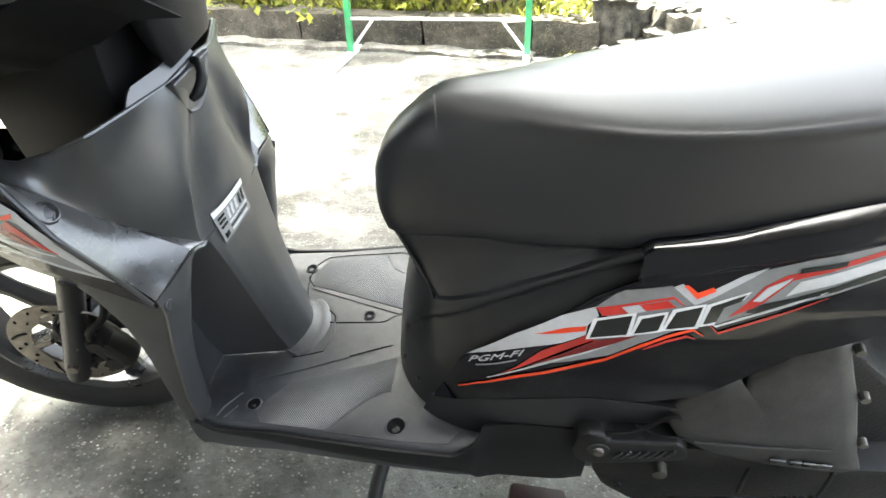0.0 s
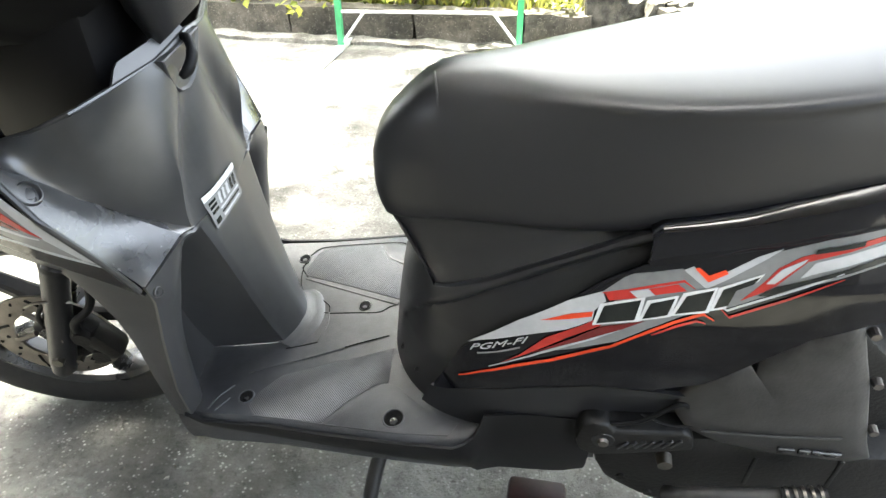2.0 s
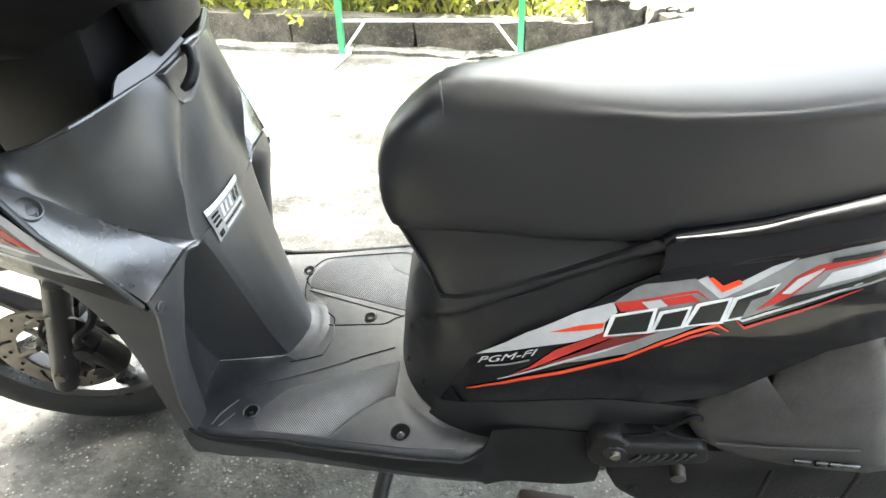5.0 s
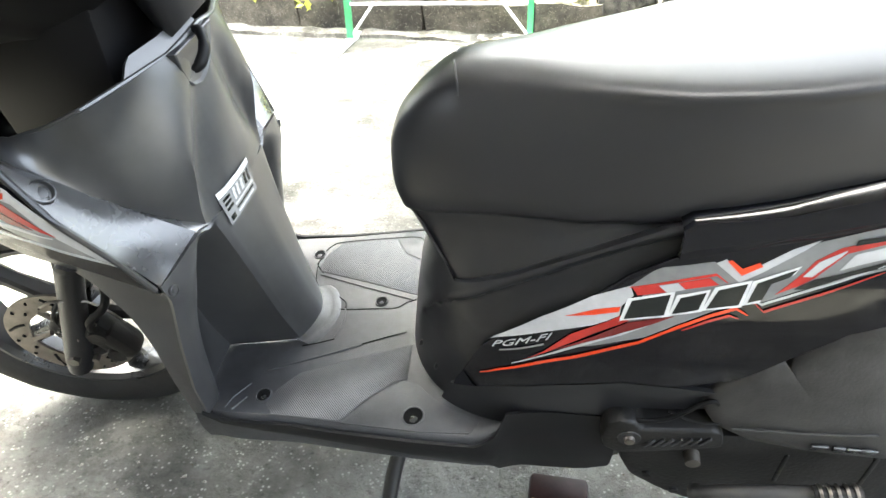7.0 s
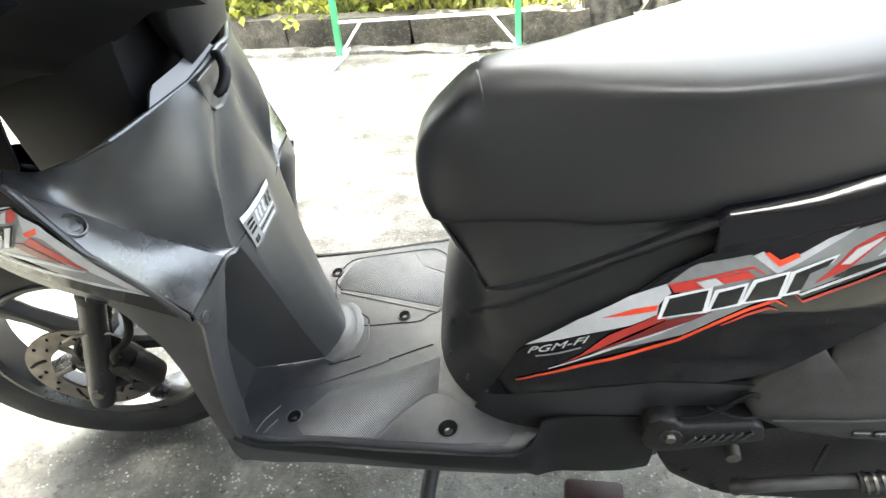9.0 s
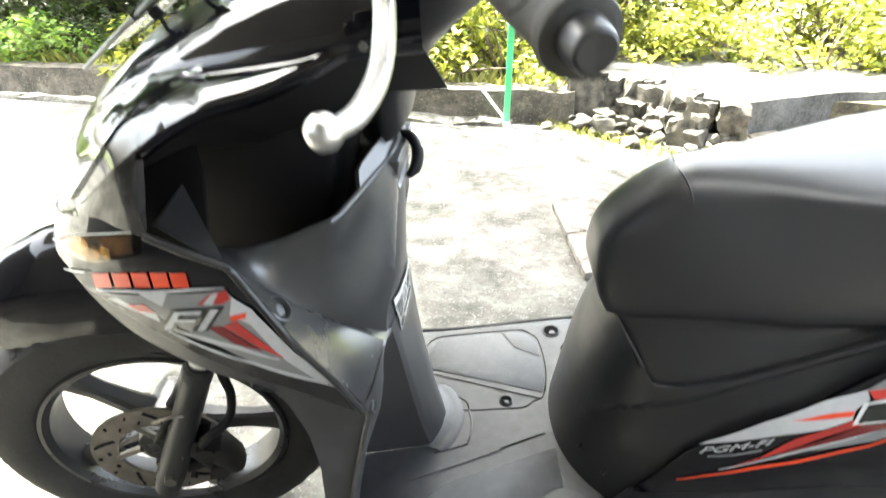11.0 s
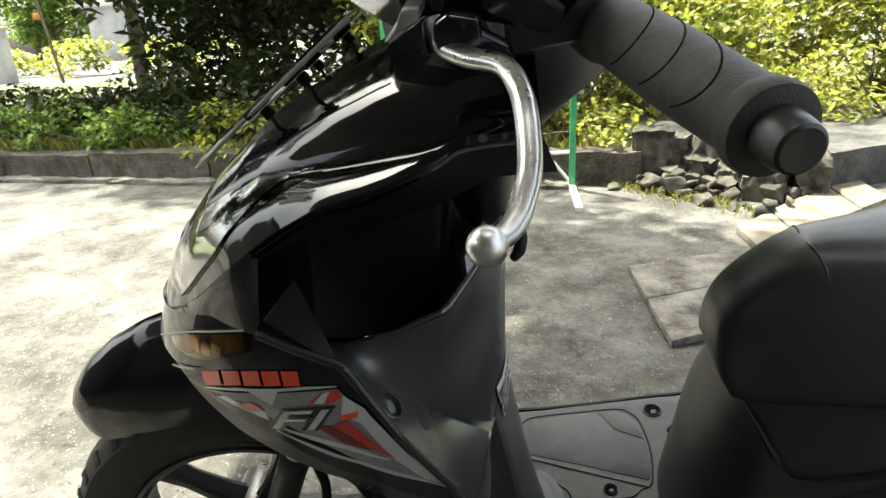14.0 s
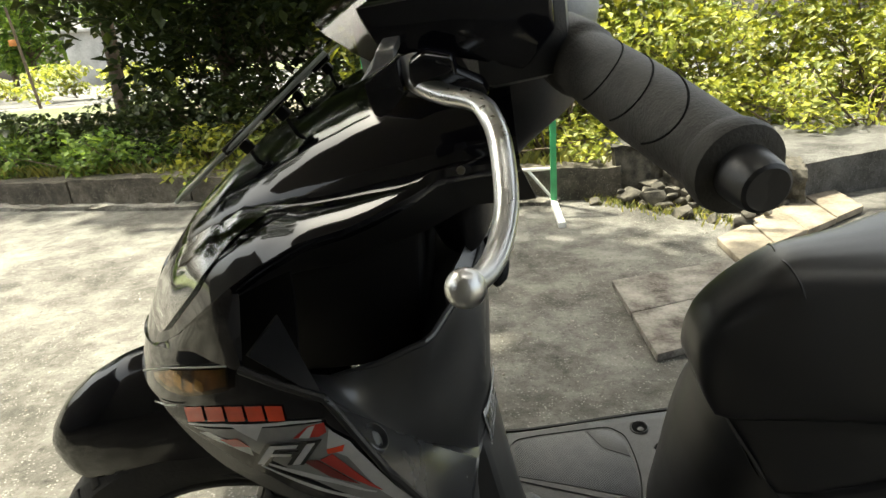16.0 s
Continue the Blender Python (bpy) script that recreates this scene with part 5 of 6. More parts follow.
def make_cowl():
    xs = list(np.linspace(-0.522, -0.13, 56))
    ks = list(np.linspace(0, 1, 33))
    for s in (-1, 1):
        rows = [[cowl_point(x, k, 0.0, s) for k in ks] for x in xs]
        for r, x in zip(rows, xs):
            e = r[-1]
            if x < -0.352:
                # nose cheeks run down to the side cover
                z1 = interp(x, [-0.53, -0.46, -0.405, -0.352], [0.630, 0.652, 0.668, 0.660])
                y1 = front_half(z1) * math.sqrt(max(0.0, 1 - ((FX0 - x) / (FX0 - nose_x(z1))) ** 2)) if x > nose_x(z1) else 0.0
                q = Vector((x, s * y1 * (FAR if s > 0 else 1), min(z1, e.z - 0.002)))
            else:
                q = Vector((x, s * (abs(e.y) - 0.010), e.z - 0.008))
            r += [e.lerp(q, 0.06) + Vector((0, -s * 0.001, 0)), e.lerp(q, 0.35), e.lerp(q, 0.7), q]
        shell(rows, -0.003 * s, GLOSS, "upper_cowl", scooter, "gloss black upper front cowl with a sharp side crease", 25)
        # added dull sheet between the crease and the pocket, black in place of shade
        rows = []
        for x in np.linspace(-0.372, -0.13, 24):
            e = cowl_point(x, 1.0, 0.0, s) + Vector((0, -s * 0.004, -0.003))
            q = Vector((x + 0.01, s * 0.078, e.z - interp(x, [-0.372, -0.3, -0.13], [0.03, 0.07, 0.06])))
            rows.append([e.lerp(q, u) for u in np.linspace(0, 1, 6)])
        shell(rows, -0.002 * s, POCKET, "cowl_shade_sheet", scooter, "added dull sheet above the pocket, black as shade", 40)
        b = Vector((-0.168, s * 0.169, 0.789))
        finish("cowl_screw", *tube([b, b + Vector((0, s * 0.004, 0.001))], [0.0032, 0.0026], 10), STEEL, scooter)


def make_fairing():
    def side_cover(s):
        up = [(None, 0.690), (-0.46, 0.692), (-0.405, 0.678), (-0.358, 0.661), (-0.325, 0.652), (-0.292, 0.642), (-0.259, 0.565), (-0.236, 0.499), (-0.2245, 0.456)]
        lo = [(None, 0.600), (-0.475, 0.606), (-0.42, 0.588), (-0.359, 0.556), (-0.344, 0.542), (-0.306, 0.5115), (-0.275, 0.4885), (-0.225, 0.444)]
        ob = shell(front_patch(up, lo, 70, 10, 0.0, s), 0.004 * s, GLOSS, "front_side_cover", scooter, "gloss black front cover with striped decals", 40)
        up2 = [(-0.46, 0.598), (-0.42, 0.585), (-0.359, 0.553), (-0.344, 0.539), (-0.306, 0.5085), (-0.275, 0.4855), (-0.2245, 0.443), (-0.222, 0.432), (-0.245, 0.36), (-0.270, 0.27), (-0.281, 0.207)]
        lo2 = [(-0.475, 0.585), (-0.423, 0.552), (-0.389, 0.530), (-0.350, 0.508), (-0.304, 0.4905), (-0.293, 0.466), (-0.286, 0.4125), (-0.286, 0.349), (-0.298, 0.25), (-0.302, 0.205)]
        shell(front_patch(up2, lo2, 70, 8, -0.004, s), 0.004 * s, MATT, "arch_cover", scooter, "dull grey plastic cover above the wheel", 40)
        st = [front_point(front_theta(x, z), z, 0.003, s) for x, z in STRIP]
        v, f = tube(poly(st, 40), 0.0036, 8)
        finish("edge_strip", v, f, SATIN, scooter, "black rubber edge strip")
        return ob
    both_sides(side_cover)

    make_cowl()
    # small grey corner of the shield beside the pocket
    for s in (-1, 1):
        q = 1.0 if s < 0 else FAR
        part("pocket_corner", plate([(-0.3600, s * 0.1725 * q, 0.6615), (-0.3255, s * 0.1690 * q, 0.6939), (-0.3300, s * 0.1675 * q, 0.670), (-0.3365, s * 0.1660 * q, 0.634), (-0.322, s * 0.1700 * q, 0.6285), (-0.292, s * 0.2105 * q, 0.642)], Vector((-0.004, -s * 0.004, -0.002)), 0.0), SHIELDM, scooter, "small grey corner panel of the pocket")
    # the open pocket behind the leg shield, its inside coloured black as shade
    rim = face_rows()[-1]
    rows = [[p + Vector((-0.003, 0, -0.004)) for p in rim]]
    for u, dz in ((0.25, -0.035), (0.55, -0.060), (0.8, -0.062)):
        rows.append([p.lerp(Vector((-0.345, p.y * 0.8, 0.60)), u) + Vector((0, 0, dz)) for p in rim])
    shell(rows, 0.002, POCKET, "pocket_tray", scooter, "open pocket behind the shield, coloured black as shade", 50)
    # Added black block and side plates keep the pocket dark and closed.
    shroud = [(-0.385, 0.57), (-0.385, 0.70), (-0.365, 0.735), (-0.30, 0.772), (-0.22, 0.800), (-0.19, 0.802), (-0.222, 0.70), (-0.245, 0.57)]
    part("pocket_bulkhead", plate([(x, -0.085, z) for x, z in shroud], Vector((0, 0.17, 0)), 0.006), POCKET, scooter, "added black block that keeps the pocket dark")
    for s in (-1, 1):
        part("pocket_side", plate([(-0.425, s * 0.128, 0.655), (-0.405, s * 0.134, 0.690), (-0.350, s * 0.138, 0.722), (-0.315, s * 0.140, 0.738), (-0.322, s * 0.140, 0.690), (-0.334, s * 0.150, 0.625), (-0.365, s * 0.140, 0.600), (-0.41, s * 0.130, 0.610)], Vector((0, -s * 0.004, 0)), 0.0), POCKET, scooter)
    # grey sill between the rim and the column cover, notched at its end
    sill = [(-0.2035, -0.107, 0.6470), (-0.2055, -0.092, 0.656), (-0.2020, -0.087, 0.661), (-0.192, -0.045, 0.662), (-0.186, 0.0, 0.668), (-0.176, 0.0, 0.656), (-0.186, -0.056, 0.648)]
    part("pocket_sill", plate(sill, Vector((-0.004, 0, -0.002)), 0.0), SHIELDM, scooter, "grey sill above the pocket rim")

    # head lamp: reflector with bright facets behind a clear lens
    for s in (-1, 1):
        shell(lamp_rows(s, -0.001), 0.001 * s, FACET, "lamp_reflector", scooter, "silvered reflector of the head lamp", 40)
        shell(lamp_rows(s, 0.0055), 0.002 * s, LENS, "head_lamp_lens", scooter, "clear head lamp lens", 40)
        for x0, x1, k0, k1 in ((-0.42, -0.385, 0.62, 0.86), (-0.375, -0.345, 0.60, 0.80), (-0.46, -0.435, 0.60, 0.90)):
            rows = [[cowl_point(x0 + (x1 - x0) * i / 5, k0 + (k1 - k0) * j / 4 + 0.05 * i / 5, 0.0025, s) for i in range(6)] for j in range(5)]
            shell(rows, 0.0008 * s, CHROME, "lamp_facet", scooter, "bright mirror facet in the head lamp", 40)
        iu, il = [(-0.462, 0.6320), (-0.4418, 0.6430), (-0.405, 0.6535), (-0.374, 0.6610)], [(-0.461, 0.6285), (-0.4478, 0.6278), (-0.420, 0.6322), (-0.376, 0.6475)]
        shell(front_patch(iu, il, 14, 5, 0.0015, s), 0.001 * s, AMBERB, "indicator_reflector", scooter, "amber bulb reflector")
        for q, (x0, x1, z0, z1) in enumerate(((-0.449, -0.437, 0.6300, 0.6400), (-0.436, -0.424, 0.6320, 0.6465), (-0.423, -0.411, 0.6335, 0.6450), (-0.410, -0.398, 0.6365, 0.6480))):
            shell(front_patch([(x0 + 0.003, z1), (x1, z1 - 0.002)], [(x0, z0 + 0.003 * (q % 2)), (x1 - 0.002, z0 + 0.001)], 5, 4, 0.0022 + 0.0006 * (q % 2), s), 0.0006 * s, AMBERF, "bulb_facet", scooter, "bright amber facet")
        for line in ([(-0.497, 0.6170), (-0.4680, 0.6335), (-0.4418, 0.6455), (-0.405, 0.6565), (-0.370, 0.6645)], [(-0.4741, 0.6050), (-0.455, 0.6105), (-0.4389, 0.6160)]):
            finish("nose_seam", *tube([front_point(front_theta(x, z), z, 0.0035, s) for x, z in line], 0.0008, 6), EDGE, scooter)
        shell(front_patch([(-0.468, 0.6315), (-0.4418, 0.6442), (-0.405, 0.6550), (-0.368, 0.6630)], [(-0.466, 0.6268), (-0.4478, 0.6262), (-0.420, 0.6305), (-0.372, 0.6465)], 18, 6, 0.004, s), 0.0015 * s, TURNG, "indicator_lens", scooter, "amber-brown turn indicator lens")

    # small clear wind visor on its mounts
    rows = []
    for j in range(12):
        u = j / 11
        x, z = -0.455 + 0.172 * u, 0.752 + 0.106 * u
        w = 0.062 + 0.024 * math.sin(u * math.pi * 0.8)
        rows.append([(x + 0.020 * (abs(k) / 8) ** 2, w * k / 8, z + 0.004 * (abs(k) / 8) ** 2) for k in range(-8, 9)])
    vis = shell(rows, 0.002, SMOKE, "wind_visor", scooter, "small clear acrylic wind visor", 50)
    for q in (0, -1):
        finish("visor_edge", *tube([Vector(r[q]) for r in rows], 0.0022, 6), EDGE, vis, "ground acrylic edge")
    for s in (-1, 1):
        for x, z, ln in ((-0.354, 0.8065, 0.026), (-0.316, 0.8285, 0.023)):
            part("visor_mount", box((x, s * 0.080, z), (ln, 0.010, 0.007), 0.002, Matrix.Rotation(radians(-32), 4, "Y")), POCKET, vis)
            part("mount_leg", box((x + 0.007, s * 0.077, z - 0.006), (0.010, 0.007, 0.010), 0.002, Matrix.Rotation(radians(-32), 4, "Y")), POCKET, vis)
            finish("mount_pin", *tube([(x + 0.008, s * 0.076, z - 0.009), (x + 0.014, s * 0.075, z - 0.030)], 0.0018, 8), POCKET, vis)


# -- wheel, fork, mudguard: all turned with the steering --
STEER = 10.0
HEAD = Vector((-0.235, 0, 0.80))
AXIS = Vector((math.sin(radians(26)), 0, math.cos(radians(26))))
TURNED = Matrix.Translation(HEAD) @ Matrix.Rotation(radians(STEER), 4, AXIS) @ Matrix.Translation(-HEAD)
HUB = Vector((-0.566, 0.0, 0.2285))
WS = 0.96  # tyre radius 0.239


def ring_points(r, y, n=64, c=HUB):
    return [Vector((c.x + r * math.cos(a), y, c.z + r * math.sin(a))) for a in (2 * math.pi * i / n for i in range(n))]


def make_front_wheel():
    prof = [(0.169, -0.027), (0.180, -0.035), (0.198, -0.0405), (0.217, -0.042), (0.233, -0.036), (0.244, -0.022), (0.249, 0.0), (0.244, 0.022), (0.232, 0.037), (0.215, 0.042), (0.196, 0.038), (0.169, 0.027)]
    rings = [ring_points(r * WS, y, 72) for r, y in prof]
    v, f = loft(rings + [rings[0]], True, False)
    tyre = part("front_tyre", moved(pydata(v, f), TURNED), RUBBER, scooter, "worn black front tyre", 30)
    # tread grooves as raised blocks along the shoulder
    for k in range(36):
        a = 2 * math.pi * k / 36
        m = Matrix.Translation(HUB) @ Matrix.Rotation(-a, 4, "Y")
        bm = box((0.2405 * WS, -0.024, 0), (0.006, 0.018, 0.014), 0.0015, Matrix.Rotation(radians(-35), 4, "Z"))
        part("tread_block", moved(bm, TURNED @ m), RUBBER, tyre)
    prof = [(0.171, -0.034), (0.1735, -0.030), (0.170, -0.026), (0.166, -0.012), (0.166, 0.012), (0.170, 0.026), (0.1735, 0.030), (0.171, 0.034), (0.158, 0.026), (0.156, 0.0), (0.158, -0.026), (0.1655, -0.034)]
    rings = [ring_points(r * WS, y, 72) for r, y in prof]
    v, f = loft(rings + [rings[0]], True, False)
    rim = part("front_rim", moved(pydata(v, f), TURNED), RIMP, scooter, "dark painted cast rim", 30)
    for k in range(5):
        a = radians(130 + 72 * k)
        d = Vector((math.cos(a), 0, math.sin(a)))
        t = Vector((-d.z, 0, d.x))
        rings = []
        for r, w, th in ((0.028, 0.020, 0.022), (0.06, 0.015, 0.018), (0.11, 0.014, 0.014), (0.145, 0.019, 0.016), (0.156, 0.028, 0.018)):
            c = HUB + d * r
            rings.append([c + t * (w * math.cos(q)) + Vector((0, th * math.sin(q), 0)) for q in (math.pi / 4 + 2 * math.pi * i / 8 - 0.3 * (i % 2) for i in range(8))])
        part("spoke", moved(pydata(*loft(rings)), TURNED), RIMP, rim)
    rings = [ring_points(r, y, 32) for r, y in ((0.02, -0.05), (0.036, -0.046), (0.04, -0.02), (0.04, 0.02), (0.036, 0.046), (0.02, 0.05))]
    part("hub", moved(pydata(*loft(rings)), TURNED), RIMP, rim)
    rings = [ring_points(r, y, 48) for r, y in ((0.060, -0.056), (0.094, -0.056), (0.094, -0.052), (0.060, -0.052))]
    disc = part("brake_disc", moved(pydata(*loft(rings + [rings[0]], True, False)), TURNED), STEEL, scooter, "drilled steel brake disc")
    def slot(a0, r0, a1, r1, w):
        pts = [HUB + Vector((math.cos(a0 + (a1 - a0) * q) * (r0 + (r1 - r0) * q), -0.0563, math.sin(a0 + (a1 - a0) * q) * (r0 + (r1 - r0) * q))) for q in (0, 0.5, 1)]
        part("vent_hole", moved(pydata(*tube(pts, w, 6)), TURNED), POCKET, disc)
    for k in range(15):
        a = 2 * math.pi * k / 15
        if k % 3 == 0:
            slot(a, 0.066, a + 0.28, 0.088, 0.0024)
        else:
            slot(a, 0.070, a + 0.02, 0.072, 0.0032)
            slot(a + 0.14, 0.085, a + 0.16, 0.086, 0.0030)
    for k in range(5):
        a = 2 * math.pi * k / 5 + 0.3
        v, f = tube([HUB + Vector((math.cos(a) * 0.03, -0.053, math.sin(a) * 0.03)), HUB + Vector((math.cos(a + 0.3) * 0.064, -0.054, math.sin(a + 0.3) * 0.064))], 0.005, 6)
        part("disc_arm", moved(pydata(v, f), TURNED), STEEL, disc)


def make_fork():
    for s in (-1, 1):
        top = HUB + Vector((0.03, s * 0.075, 0)) + AXIS * 0.40
        low = HUB + Vector((0.012, s * 0.075, -0.01))
        d = (top - low).normalized()
        v, f = tube([low - d * 0.052, low - d * 0.050, low - d * 0.02, low, low + d * 0.05, low + d * 0.19, low + d * 0.20], [0.014, 0.0175, 0.0195, 0.0195, 0.0185, 0.0178, 0.016], 18)
        ob = part("fork_leg", moved(pydata(v, f), TURNED), DARKP, scooter, "black lower fork leg")
        part("fork_tube", moved(pydata(*tube([low + d * 0.18, low + d * 0.4], 0.0125, 16)), TURNED), RIMP, ob, "dark upper fork tube")
        part("dust_seal", moved(pydata(*tube([low + d * 0.195, low + d * 0.200, low + d * 0.214, low + d * 0.218], [0.017, 0.0185, 0.0185, 0.015], 16)), TURNED), RUBBER, ob)
        part("fork_sleeve", moved(pydata(*tube([low + d * 0.225, low + d * 0.229, low + d * 0.262], [0.0145, 0.0155, 0.0145], 14)), TURNED), WHITEP, ob, "pale plastic sleeve")
        part("axle_nut", moved(pydata(*tube([HUB + Vector((0.012, s * 0.085, -0.012)), HUB + Vector((0.012, s * 0.100, -0.012))], [0.010, 0.009], 6)), TURNED), STEEL, ob)
    # brake caliper: bracket, two-piece body, pistons, bolts, hose
    c = HUB + Vector((0.072, -0.066, 0.004))
    rot = Matrix.Rotation(radians(-18), 4, "Y")
    cal = part("brake_caliper", moved(box(c, (0.050, 0.040, 0.088), 0.014, rot), TURNED), CASE, scooter, "dark cast brake caliper")
    part("caliper_bridge", moved(box(c + Vector((0.016, -0.010, -0.004)), (0.030, 0.034, 0.062), 0.010, rot), TURNED), CASE, cal)
    part("caliper_bracket", moved(box(c + Vector((-0.034, 0.002, 0.034)), (0.060, 0.014, 0.022), 0.005, Matrix.Rotation(radians(30), 4, "Y")), TURNED), CASE, cal)
    part("caliper_bracket", moved(box(c + Vector((-0.030, 0.002, -0.030)), (0.050, 0.014, 0.020), 0.005, rot), TURNED), CASE, cal)
    for dx, dz in ((-0.002, 0.022), (0.004, -0.022)):
        part("piston_cap", moved(pydata(*tube([c + Vector((dx, -0.018, dz)), c + Vector((dx, -0.027, dz))], [0.015, 0.013], 16)), TURNED), CASE, cal)
    for dx, dz in ((-0.012, -0.040), (0.002, 0.046), (-0.034, 0.026), (-0.034, -0.028)):
        part("caliper_bolt", moved(pydata(*tube([c + Vector((dx, -0.016, dz)), c + Vector((dx, -0.026, dz))], 0.0055, 6)), TURNED), STEEL, cal)
    hose = spline([c + Vector((0.002, -0.024, 0.044)), c + Vector((0.020, -0.034, 0.072)), c + Vector((0.050, -0.028, 0.092)), c + Vector((0.062, -0.016, 0.125)), c + Vector((0.058, 0.0, 0.17)), c + Vector((0.085, 0.02, 0.28))], 30)
    part("brake_hose", moved(pydata(*tube(hose, 0.0058, 10)), TURNED), POCKET, cal)
    cable = spline([HUB + Vector((0.0, -0.060, 0.03)), HUB + Vector((0.035, -0.082, 0.085)), HUB + Vector((0.085, -0.07, 0.13)), HUB + Vector((0.13, -0.03, 0.20)), HUB + Vector((0.16, 0.0, 0.30))], 26)
    part("speed_cable", moved(pydata(*tube(cable, 0.0034, 8)), TURNED), POCKET, scooter)
    clip = spline([HUB + Vector((0.030, -0.088, 0.105)), HUB + Vector((0.062, -0.094, 0.118)), HUB + Vector((0.092, -0.080, 0.096))], 12)
    part("cable_clip", moved(pydata(*tube(clip, 0.0022, 6)), TURNED), STEEL, scooter)


def make_mudguard():
    xs = [-0.728, -0.715, -0.69, -0.65, -0.607, -0.55, -0.49, -0.43, -0.38]
    zt = [0.474, 0.497, 0.522, 0.546, 0.563, 0.574, 0.572, 0.555, 0.53]
    zb = [0.462, 0.442, 0.430, 0.427, 0.425, 0.420, 0.390, 0.345, 0.29]
    hw = [0.012, 0.028, 0.042, 0.053, 0.060, 0.064, 0.064, 0.060, 0.052]
    rows = []
    for x in np.linspace(-0.728, -0.38, 34):
        t, b, w = interp(x, xs, zt), interp(x, xs, zb), interp(x, xs, hw)
        yc = (x + 0.566) * math.tan(radians(STEER))
        half = spline([(x, 0, t), (x, 0.45 * w, t - 0.10 * (t - b)), (x, 0.86 * w, t - 0.38 * (t - b)), (x, w, t - 0.7 * (t - b)), (x, 0.98 * w, b)], 12)
        rows.append([(p.x, -p.y + yc, p.z) for p in reversed(half)] + [(p.x, p.y + yc, p.z) for p in half[1:]])
    shell(rows, 0.0035, GLOSS, "front_mudguard", scooter, "gloss black front mudguard", 50)


# -- handlebar --
def make_handlebar():
    rings = []
    for x, z, w, d in ((-0.19, 0.66, 0.055, 0.03), (-0.19, 0.70, 0.065, 0.042), (-0.18, 0.73, 0.075, 0.055), (-0.165, 0.758, 0.09, 0.075), (-0.152, 0.782, 0.11, 0.098), (-0.15, 0.84, 0.135, 0.105), (-0.165, 0.885, 0.135, 0.09), (-0.175, 0.91, 0.11, 0.055)):
        rings.append([Vector((x + d * math.cos(a) * (1 - 0.25 * abs(math.sin(a))), w * math.sin(a), z + 0.012 * math.cos(a))) for a in (2 * math.pi * i / 28 for i in range(28))])
    cover = part("handlebar_cover", moved(pydata(*loft(rings)), TURNED), DARKP, scooter, "black plastic handlebar cover", 50)
    rows = []
    for u in np.linspace(0, 1, 8):
        rows.append([TURNED @ Vector((-0.285 + 0.10 * u + 0.05 * (k / 7) ** 2, 0.12 * k / 7, 0.885 + 0.05 * u - 0.02 * (k / 7) ** 2)) for k in range(-7, 8)])
    shell(rows, 0.003, METER, "meter_glass", scooter, "smoky clear meter cover in front of the bars", 50)
    # left grip
    a, b = Vector((-0.090, -0.150, 0.8475)), Vector((-0.046, -0.346, 0.834))
    d = (b - a).normalized()
    def ringed(stations, n=28):
        return tube([a + d * s for s, _ in stations], [r for _, r in stations], n)
    L = (b - a).length
    st = [(-0.03, 0.0200), (-0.02, 0.0216), (0.012, 0.0221), (0.021, 0.0216), (0.025, 0.0195), (0.034, 0.0190), (0.060, 0.0192), (0.090, 0.0191), (0.115, 0.0186), (0.140, 0.0177), (0.160, 0.0168), (0.180, 0.0164)]
    grip = finish("left_grip", *ringed(st), GRIPR, scooter, "worn dusty black rubber grip", 40)
    e1 = d.cross(Vector((0, 0, 1))).normalized()
    up = e1.cross(d).normalized()
    up = up if up.z > 0 else -up
    # Thin black tubes paint the shade in the grip's grooves.
    for s0 in (0.093, 0.127, 0.159):
        pts = []
        for q in np.linspace(-0.15, 2.4, 28):
            g = s0 - 0.023 * (q - 0.78) ** 2
            r = interp(g, [p for p, _ in st], [p for _, p in st]) - 0.0001
            pts.append(a + d * g + (e1 * math.cos(q) + up * math.sin(q)) * r)
        finish("grip_groove", *tube(pts, 0.00055, 6), GAP_SHADE, grip)
    finish("grip_flange", *ringed([(0.172, 0.0150), (0.1735, 0.0176), (0.176, 0.0182), (0.1805, 0.0186), (0.184, 0.0177), (0.1855, 0.0135)]), GRIPR, grip)
    finish("bar_end", *ringed([(0.182, 0.0110), (0.189, 0.0111), (0.1975, 0.0102), (0.2000, 0.0095), (0.2010, 0.0081), (0.2005, 0.0034), (0.1985, 0.0030)]), SATIN, scooter, "black bar end weight")
    v, f = tube([(-0.10, 0.10, 0.865), (-0.20, 0.33, 0.85)], 0.021, 20)
    finish("right_grip", v, f, GRIPR, scooter, "black rubber grip")
    # switch box and brake lever
    part("switch_box", box((-0.125, -0.15, 0.868), (0.06, 0.07, 0.055), 0.012, Matrix.Rotation(radians(STEER), 4, "Z")), DARKP, scooter, "black switch housing")
    wedge = [(-0.211, 0.861), (-0.209, 0.842), (-0.205, 0.840), (-0.195, 0.845), (-0.188, 0.852), (-0.190, 0.871)]
    hold = part("lever_holder", plate([(x, -0.202, z) for x, z in wedge], Vector((0.004, 0.03, 0)), 0.002), GLOSS, scooter, "black lever bracket with a bright top")
    cap = [(-0.212, 0.8625), (-0.204, 0.869), (-0.199, 0.878), (-0.189, 0.878), (-0.190, 0.872)]
    part("holder_cap", plate([(x, -0.203, z) for x, z in cap], Vector((0.004, 0.026, 0.006)), 0.001), CAST, hold, "bright metal top")
    blade = [(-0.184, 0.860), (-0.182, 0.869), (-0.173, 0.873), (-0.158, 0.868), (-0.157, 0.860), (-0.144, 0.851), (-0.141, 0.843), (-0.150, 0.840), (-0.168, 0.843), (-0.181, 0.848)]
